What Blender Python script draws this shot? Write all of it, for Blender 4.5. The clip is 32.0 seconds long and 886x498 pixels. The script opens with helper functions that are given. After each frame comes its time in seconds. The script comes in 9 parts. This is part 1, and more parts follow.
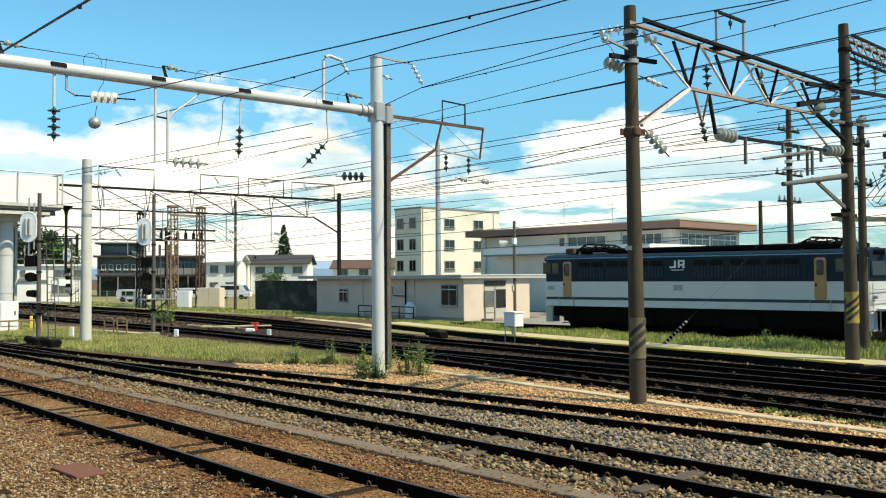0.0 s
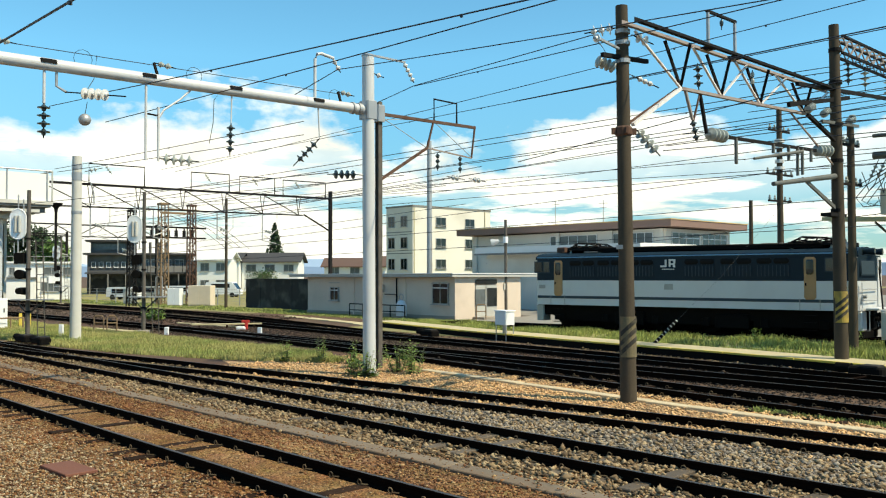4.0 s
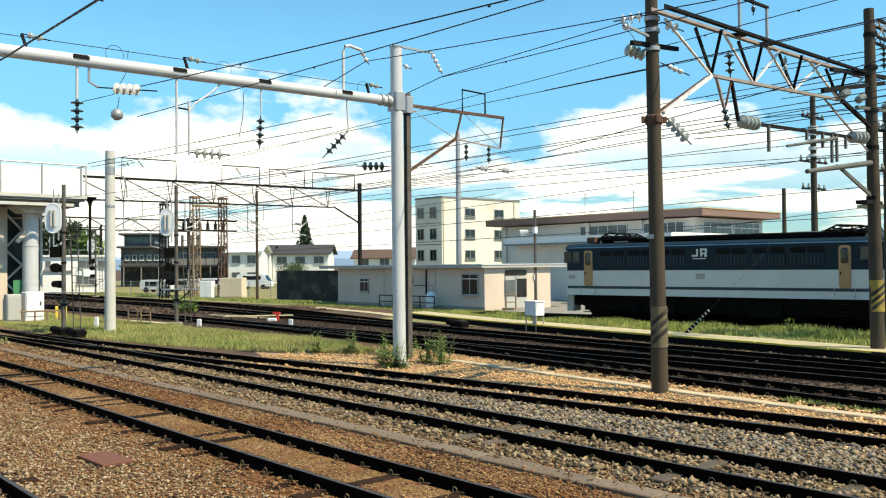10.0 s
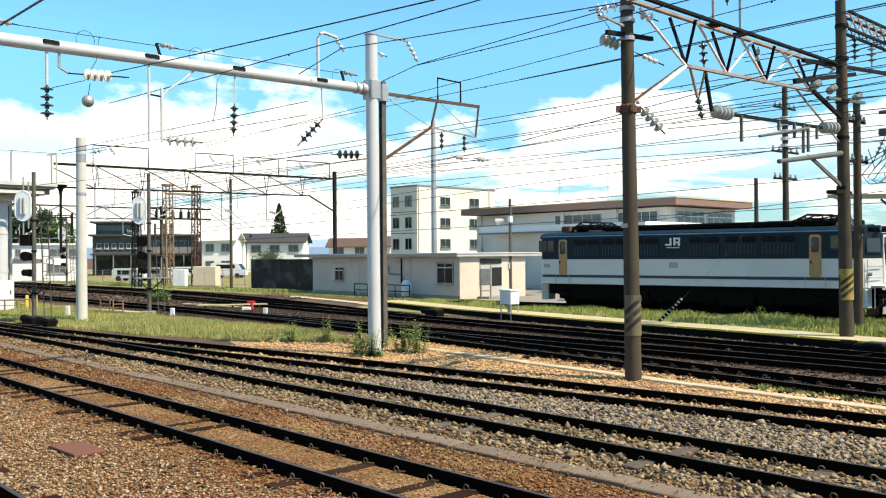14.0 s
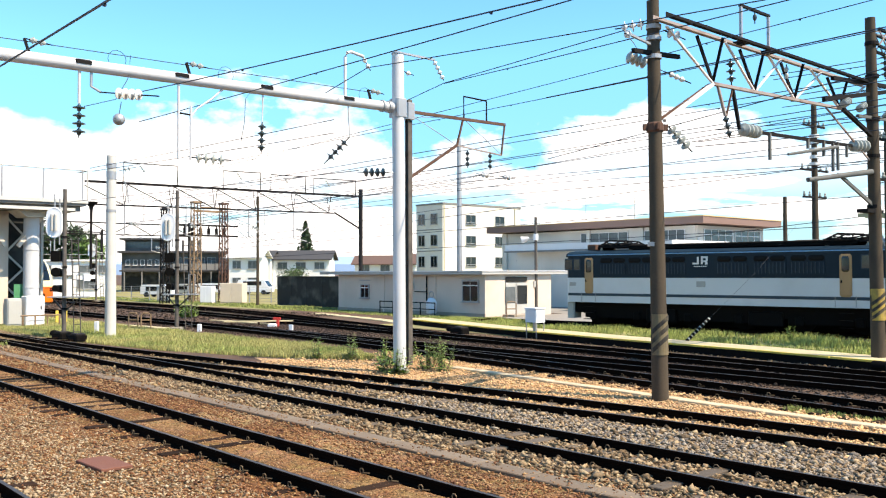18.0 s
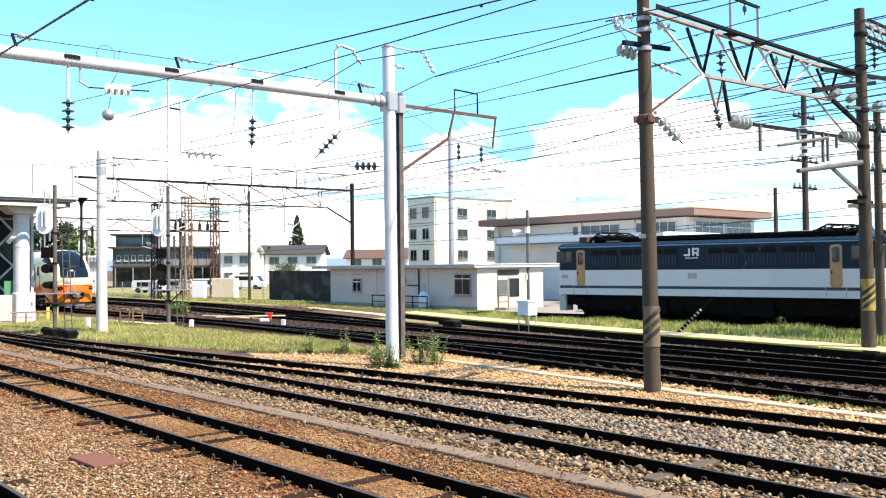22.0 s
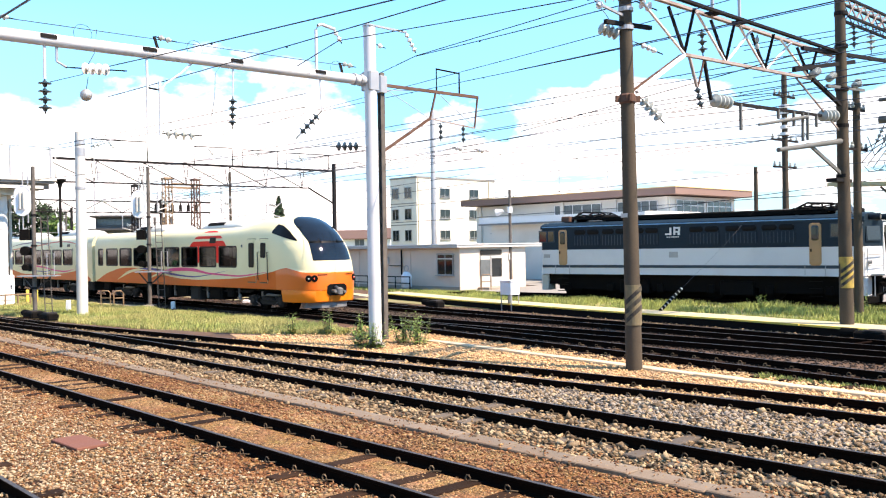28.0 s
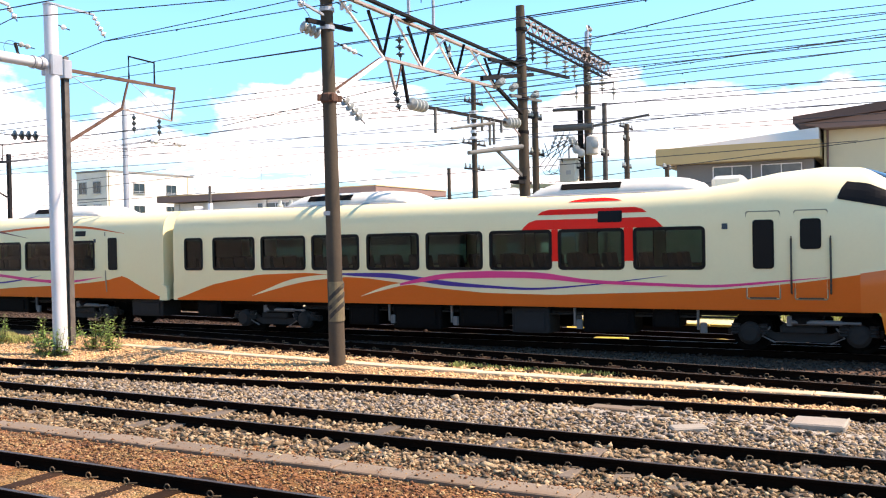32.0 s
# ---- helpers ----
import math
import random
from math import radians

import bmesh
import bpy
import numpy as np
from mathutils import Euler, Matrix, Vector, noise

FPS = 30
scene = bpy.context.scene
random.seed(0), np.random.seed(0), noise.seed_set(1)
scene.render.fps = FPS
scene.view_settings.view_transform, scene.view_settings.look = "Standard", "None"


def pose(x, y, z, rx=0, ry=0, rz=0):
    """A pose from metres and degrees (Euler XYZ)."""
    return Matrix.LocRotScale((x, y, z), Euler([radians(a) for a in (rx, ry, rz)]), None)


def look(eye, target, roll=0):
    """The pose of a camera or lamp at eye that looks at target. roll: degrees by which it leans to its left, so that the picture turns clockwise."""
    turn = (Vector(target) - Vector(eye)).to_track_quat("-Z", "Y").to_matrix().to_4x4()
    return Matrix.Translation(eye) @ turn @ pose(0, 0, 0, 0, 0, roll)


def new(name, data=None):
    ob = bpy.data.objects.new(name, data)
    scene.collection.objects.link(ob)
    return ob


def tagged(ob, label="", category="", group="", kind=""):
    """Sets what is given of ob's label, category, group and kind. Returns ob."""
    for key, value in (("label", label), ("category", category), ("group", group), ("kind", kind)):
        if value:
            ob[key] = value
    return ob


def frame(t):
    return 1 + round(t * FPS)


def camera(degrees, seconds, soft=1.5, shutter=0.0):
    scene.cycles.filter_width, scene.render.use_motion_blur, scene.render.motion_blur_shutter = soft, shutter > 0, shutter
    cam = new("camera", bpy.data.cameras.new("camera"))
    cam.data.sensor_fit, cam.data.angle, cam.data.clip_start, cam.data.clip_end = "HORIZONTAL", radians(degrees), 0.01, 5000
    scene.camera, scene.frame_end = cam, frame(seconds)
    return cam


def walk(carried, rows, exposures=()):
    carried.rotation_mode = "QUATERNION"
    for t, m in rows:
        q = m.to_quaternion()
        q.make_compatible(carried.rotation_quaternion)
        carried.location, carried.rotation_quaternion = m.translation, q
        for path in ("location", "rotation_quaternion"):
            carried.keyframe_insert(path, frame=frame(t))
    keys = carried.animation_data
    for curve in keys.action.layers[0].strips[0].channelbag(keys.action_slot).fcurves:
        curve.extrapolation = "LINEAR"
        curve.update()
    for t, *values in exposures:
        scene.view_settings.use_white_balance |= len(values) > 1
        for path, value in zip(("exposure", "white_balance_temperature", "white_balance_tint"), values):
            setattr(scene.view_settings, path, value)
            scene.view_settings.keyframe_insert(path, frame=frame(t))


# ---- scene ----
FOV, EYE = 53.66, 2.75
cam = camera(FOV, 32.0, soft=1.15)
# seconds, yaw, pitch, roll of a camera held by hand on one spot
PATH = [
    (0.0, 47.00, 1.80, 0.30),
    (0.5, 47.00, 2.08, 0.13),
    (1.0, 47.06, 1.81, 0.21),
    (1.5, 47.14, 1.66, 0.41),
    (2.0, 47.19, 1.91, 0.30),
    (2.5, 46.94, 1.82, 0.34),
    (4.5, 46.30, 1.60, 0.08),
    (5.0, 46.25, 0.97, 0.25),
    (5.5, 46.78, 1.09, 0.39),
    (6.0, 47.79, 1.29, 0.55),
    (6.5, 47.98, 1.17, 0.44),
    (7.0, 47.95, 1.23, 0.22),
    (7.5, 47.96, 1.17, 0.32),
    (8.0, 48.04, 1.05, 0.43),
    (8.5, 47.94, 1.00, 0.51),
    (9.0, 48.24, 0.84, 0.68),
    (9.5, 48.29, 1.02, 0.70),
    (10.0, 48.35, 1.12, 0.49),
    (10.5, 48.29, 0.91, 0.41),
    (11.0, 48.12, 0.82, 0.43),
    (11.5, 48.12, 0.90, 0.54),
    (12.0, 48.19, 0.71, 0.87),
    (12.5, 46.76, 0.90, 0.41),
    (13.0, 46.14, 0.51, 0.38),
    (13.5, 46.09, 0.20, 0.52),
    (14.0, 46.73, 0.37, 0.44),
    (14.5, 47.92, 0.76, 0.30),
    (16.5, 47.77, 1.19, 0.09),
    (17.0, 48.11, 1.42, 0.31),
    (17.5, 48.21, 1.56, 0.23),
    (18.0, 48.39, 1.54, 0.18),
    (18.5, 48.24, 1.49, 0.35),
    (19.0, 48.19, 1.43, 0.39),
    (19.5, 48.22, 1.50, 0.45),
    (20.0, 48.11, 1.59, 0.40),
    (20.5, 47.97, 1.45, 0.46),
    (21.0, 47.92, 1.37, 0.57),
    (21.5, 47.72, 1.19, 0.72),
    (22.0, 47.87, 1.11, 0.61),
    (22.5, 47.83, 0.60, 0.61),
    (23.0, 47.71, 0.38, 0.50),
    (23.5, 47.67, 0.33, 0.60),
    (24.0, 47.78, 0.38, 0.64),
    (24.5, 47.74, 0.21, 0.73),
    (26.5, 47.84, 0.05, 0.76),
    (27.0, 47.39, -0.28, 0.74),
    (27.5, 46.95, -0.28, 0.77),
    (28.0, 46.73, -0.20, 0.91),
    (28.5, 46.36, -0.32, 1.26),
    (29.0, 45.30, -0.49, 1.20),
    (29.5, 43.91, -0.47, 1.23),
    (30.0, 43.01, -0.24, 1.01),
    (30.5, 41.19, -0.56, 1.07),
    (31.0, 38.04, -0.80, 1.00),
    (31.5, 33.13, -0.82, 1.08),
    (32.0, 27.50, -0.71, 1.17),
]
walk(cam, [(t, pose(0, 0, EYE, 90 + p, r, y)) for t, y, p, r in PATH],
     exposures=[(0.0, 0.34, 7850, 2), (10.0, 0.46, 7800, 5), (14.0, 0.63, 7700, 9), (17.0, 0.84, 7500, 14), (20.0, 1.05, 7350, 17), (24.0, 1.22, 7400, 20), (29.0, 1.28, 7550, 23), (32.0, 1.15, 7750, 26)])

# ---- world and sun ----
SUN_EL, SUN_AZ = 51.0, 21.0      # azimuth from +x towards +y
world = bpy.data.worlds.new("sky")
scene.world = world
world.use_nodes = True
wt = world.node_tree
for nd in list(wt.nodes):
    wt.nodes.remove(nd)


def wn(kind, **props):
    nd = wt.nodes.new(kind)
    for k, v in props.items():
        nd.inputs[k].default_value = v
    return nd


def wmath(op, a, b=None, clamp=False):
    nd = wt.nodes.new("ShaderNodeMath")
    nd.operation, nd.use_clamp = op, clamp
    for i, s in enumerate((a, b)):
        if s is None:
            continue
        if isinstance(s, (int, float)):
            nd.inputs[i].default_value = s
        else:
            wt.links.new(s, nd.inputs[i])
    return nd.outputs[0]


sky = wt.nodes.new("ShaderNodeTexSky")
sky.sky_type = "NISHITA"
sky.sun_disc = False
sky.sun_elevation, sky.sun_rotation = radians(SUN_EL), radians(90 - SUN_AZ)
sky.air_density, sky.dust_density, sky.ozone_density = 1.0, 0.0, 2.0
sky.altitude = 1800.0
tc = wt.nodes.new("ShaderNodeTexCoord")
sep = wt.nodes.new("ShaderNodeSeparateXYZ")
wt.links.new(tc.outputs["Generated"], sep.inputs[0])
mp = wt.nodes.new("ShaderNodeMapping")
mp.inputs["Scale"].default_value = (1, 1, 1.9)
mp.inputs["Location"].default_value = (3.1, 0.4, 0.2)
wt.links.new(tc.outputs["Generated"], mp.inputs[0])
big = wn("ShaderNodeTexNoise", Scale=4.4, Detail=9.0, Roughness=0.56)
wt.links.new(mp.outputs[0], big.inputs["Vector"])
# a bank of cumulus that thins out with height and towards +x
lift = wmath("MULTIPLY", sep.outputs[2], -6.5)
east = wmath("MULTIPLY", sep.outputs[0], -0.16)
dens = wmath("ADD", wmath("MULTIPLY", big.outputs[0], 1.9), wmath("ADD", lift, east))
# thin streaks near the horizon let pale blue through
mp2 = wt.nodes.new("ShaderNodeMapping")
mp2.inputs["Scale"].default_value = (1.5, 1.5, 11.0)
mp2.inputs["Location"].default_value = (0.7, 5.2, 1.3)
wt.links.new(tc.outputs["Generated"], mp2.inputs[0])
rag = wn("ShaderNodeTexNoise", Scale=2.6, Detail=8.0, Roughness=0.6)
wt.links.new(mp2.outputs[0], rag.inputs["Vector"])
low = wmath("SUBTRACT", 1.7, wmath("MULTIPLY", sep.outputs[2], 9.5), True)
holes = wmath("MULTIPLY", wmath("MULTIPLY", wmath("SUBTRACT", rag.outputs[0], wmath("SUBTRACT", 0.37, wmath("MULTIPLY", sep.outputs[0], 0.14))), 13.0, True), low)
mask = wmath("MULTIPLY", wmath("MULTIPLY", wmath("ADD", dens, 0.10), 7.0, True), wmath("SUBTRACT", 1.0, wmath("MULTIPLY", holes, 0.92)))
shade = wn("ShaderNodeTexNoise", Scale=9.0, Detail=5.0, Roughness=0.55)
wt.links.new(mp.outputs[0], shade.inputs["Vector"])
ramp = wt.nodes.new("ShaderNodeMix")
ramp.data_type = "RGBA"
ramp.inputs[6].default_value = (6.6, 6.9, 7.2, 1)
ramp.inputs[7].default_value = (9.4, 9.5, 9.6, 1)
wt.links.new(wmath("MULTIPLY", wmath("ADD", shade.outputs[0], -0.35), 3.0, True), ramp.inputs[0])
blend = wt.nodes.new("ShaderNodeMix")
blend.data_type = "RGBA"
wt.links.new(mask, blend.inputs[0])
tone = wt.nodes.new("ShaderNodeMix")
tone.data_type, tone.blend_type = "RGBA", "MULTIPLY"
tone.inputs[0].default_value = 1.0
# the blue deepens away from the hazy horizon
tint = wt.nodes.new("ShaderNodeMix")
tint.data_type = "RGBA"
tint.inputs[6].default_value = (0.30, 0.48, 0.60, 1)
tint.inputs[7].default_value = (0.74, 1.45, 1.60, 1)
wt.links.new(wmath("MULTIPLY", sep.outputs[2], 4.2, True), tint.inputs[0])
wt.links.new(tint.outputs[2], tone.inputs[7])
wt.links.new(sky.outputs[0], tone.inputs[6])
wt.links.new(tone.outputs[2], blend.inputs[6])
wt.links.new(ramp.outputs[2], blend.inputs[7])
bg = wn("ShaderNodeBackground", Strength=0.12)
wt.links.new(blend.outputs[2], bg.inputs[0])
wo = wt.nodes.new("ShaderNodeOutputWorld")
wt.links.new(bg.outputs[0], wo.inputs[0])

sun = new("sun", bpy.data.lights.new("sun", "SUN"))
sun.data.energy, sun.data.angle, sun.data.color = 4.8, radians(0.53), (1.0, 0.92, 0.78)
sun_dir = Vector((math.cos(radians(SUN_EL)) * math.cos(radians(SUN_AZ)), math.cos(radians(SUN_EL)) * math.sin(radians(SUN_AZ)), math.sin(radians(SUN_EL))))
sun.matrix_world = look(sun_dir * 60, (0, 0, 0))


# ---- materials ----
def mat(name, col, rough=0.7, metal=0.0, var=0.18, scale=3.0, fine=40.0, bump=0.15, island=0.0, obj_rand=0.0, dirt=None, dirt_amt=0.0, spec=0.5, dirt_scale=1.2, odd=None):
    m = bpy.data.materials.new(name)
    m.use_nodes = True
    nt = m.node_tree
    pb = nt.nodes["Principled BSDF"]
    pb.inputs["Roughness"].default_value, pb.inputs["Metallic"].default_value = rough, metal
    pb.inputs["Specular IOR Level"].default_value = spec
    co = nt.nodes.new("ShaderNodeTexCoord")

    def noise_at(s, d=5.0):
        nd = nt.nodes.new("ShaderNodeTexNoise")
        nd.inputs["Scale"].default_value, nd.inputs["Detail"].default_value = s, d
        nt.links.new(co.outputs["Object"], nd.inputs["Vector"])
        return nd.outputs[0]

    def mth(op, a, b, clamp=False):
        nd = nt.nodes.new("ShaderNodeMath")
        nd.operation, nd.use_clamp = op, clamp
        for i, s in enumerate((a, b)):
            if isinstance(s, (int, float)):
                nd.inputs[i].default_value = s
            else:
                nt.links.new(s, nd.inputs[i])
        return nd.outputs[0]

    n1, n2 = noise_at(scale), noise_at(fine, 3.0)
    val = mth("ADD", mth("MULTIPLY", mth("SUBTRACT", n1, 0.5), 2.2 * var), mth("MULTIPLY", mth("SUBTRACT", n2, 0.5), 1.6 * var))
    if island:
        ge = nt.nodes.new("ShaderNodeNewGeometry")
        val = mth("ADD", val, mth("MULTIPLY", mth("SUBTRACT", ge.outputs["Random Per Island"], 0.5), 2 * island))
    if obj_rand:
        oi = nt.nodes.new("ShaderNodeObjectInfo")
        val = mth("ADD", val, mth("MULTIPLY", mth("SUBTRACT", oi.outputs["Random"], 0.5), 2 * obj_rand))
    fac = mth("ADD", val, 1.0)
    sc = nt.nodes.new("ShaderNodeVectorMath")
    sc.operation = "SCALE"
    sc.inputs[0].default_value = col
    nt.links.new(fac, sc.inputs["Scale"])
    out = sc.outputs[0]
    if odd:
        # some pieces of another colour
        gi = nt.nodes.new("ShaderNodeNewGeometry")
        mo = nt.nodes.new("ShaderNodeMix")
        mo.data_type = "RGBA"
        nt.links.new(mth("POWER", gi.outputs["Random Per Island"], odd[3]), mo.inputs[0])
        nt.links.new(out, mo.inputs[6])
        mo.inputs[7].default_value = (*odd[:3], 1)
        out = mo.outputs[2]
    if dirt:
        mx = nt.nodes.new("ShaderNodeMix")
        mx.data_type = "RGBA"
        nt.links.new(mth("MULTIPLY", mth("SUBTRACT", noise_at(dirt_scale, 8.0), 0.62 - 0.3 * dirt_amt), 6.0 * dirt_amt, True), mx.inputs[0])
        nt.links.new(out, mx.inputs[6])
        mx.inputs[7].default_value = (*dirt, 1)
        out = mx.outputs[2]
    nt.links.new(out, pb.inputs["Base Color"])
    nt.links.new(mth("ADD", mth("MULTIPLY", mth("SUBTRACT", n1, 0.5), 0.25), rough), pb.inputs["Roughness"])
    if bump:
        bp = nt.nodes.new("ShaderNodeBump")
        bp.inputs["Strength"].default_value, bp.inputs["Distance"].default_value = bump, 0.02
        nt.links.new(n2, bp.inputs["Height"])
        nt.links.new(bp.outputs[0], pb.inputs["Normal"])
    return m


def glass_mat(name, col=(0.012, 0.016, 0.018), rough=0.06):
    return mat(name, col, rough, 0, 0.05, 0.6, 3, 0, spec=0.6)


def glow_mat(name, col, power):
    m = bpy.data.materials.new(name)
    m.use_nodes = True
    pb = m.node_tree.nodes["Principled BSDF"]
    pb.inputs["Base Color"].default_value = (*col, 1)
    pb.inputs["Emission Color"].default_value = (*col, 1)
    pb.inputs["Emission Strength"].default_value = power
    return m


def gravel_mat(name, col, pale, cell=26.0):
    """Fine crushed stone: each grain its own tone, patches of dust between, grains raised."""
    m = bpy.data.materials.new(name)
    m.use_nodes = True
    nt = m.node_tree
    pb = nt.nodes["Principled BSDF"]
    pb.inputs["Roughness"].default_value, pb.inputs["Specular IOR Level"].default_value = 0.95, 0.2
    co = nt.nodes.new("ShaderNodeTexCoord")

    def tex(kind, s):
        nd = nt.nodes.new(kind)
        nd.inputs["Scale"].default_value = s
        nt.links.new(co.outputs["Object"], nd.inputs["Vector"])
        return nd

    def mix(fac, a, b, mode="MIX"):
        nd = nt.nodes.new("ShaderNodeMix")
        nd.data_type, nd.blend_type = "RGBA", mode
        for k, s in ((0, fac), (6, a), (7, b)):
            if isinstance(s, (float, tuple)):
                nd.inputs[k].default_value = s
            else:
                nt.links.new(s, nd.inputs[k])
        return nd.outputs[2]
    grain, dust, blot = tex("ShaderNodeTexVoronoi", cell), tex("ShaderNodeTexNoise", 0.55), tex("ShaderNodeTexNoise", 3.5)
    dust.inputs["Detail"].default_value = 7.0
    sep = nt.nodes.new("ShaderNodeSeparateColor")
    nt.links.new(grain.outputs["Color"], sep.inputs[0])
    spread = nt.nodes.new("ShaderNodeMapRange")
    spread.inputs[3].default_value, spread.inputs[4].default_value = 0.35, 1.75
    nt.links.new(sep.outputs[0], spread.inputs[0])
    sharp = nt.nodes.new("ShaderNodeMapRange")
    sharp.inputs[1].default_value, sharp.inputs[2].default_value = 0.42, 0.66
    nt.links.new(dust.outputs[0], sharp.inputs[0])
    base = mix(sharp.outputs[0], (*col, 1.0), (*pale, 1.0))
    toned = nt.nodes.new("ShaderNodeVectorMath")
    toned.operation = "SCALE"
    nt.links.new(base, toned.inputs[0])
    nt.links.new(spread.outputs[0], toned.inputs["Scale"])
    out = mix(0.35, toned.outputs[0], blot.outputs["Color"], "SOFT_LIGHT")
    nt.links.new(out, pb.inputs["Base Color"])
    bp = nt.nodes.new("ShaderNodeBump")
    bp.inputs["Strength"].default_value, bp.inputs["Distance"].default_value = 0.9, 0.03
    bp.invert = True
    nt.links.new(grain.outputs["Distance"], bp.inputs["Height"])
    nt.links.new(bp.outputs[0], pb.inputs["Normal"])
    return m


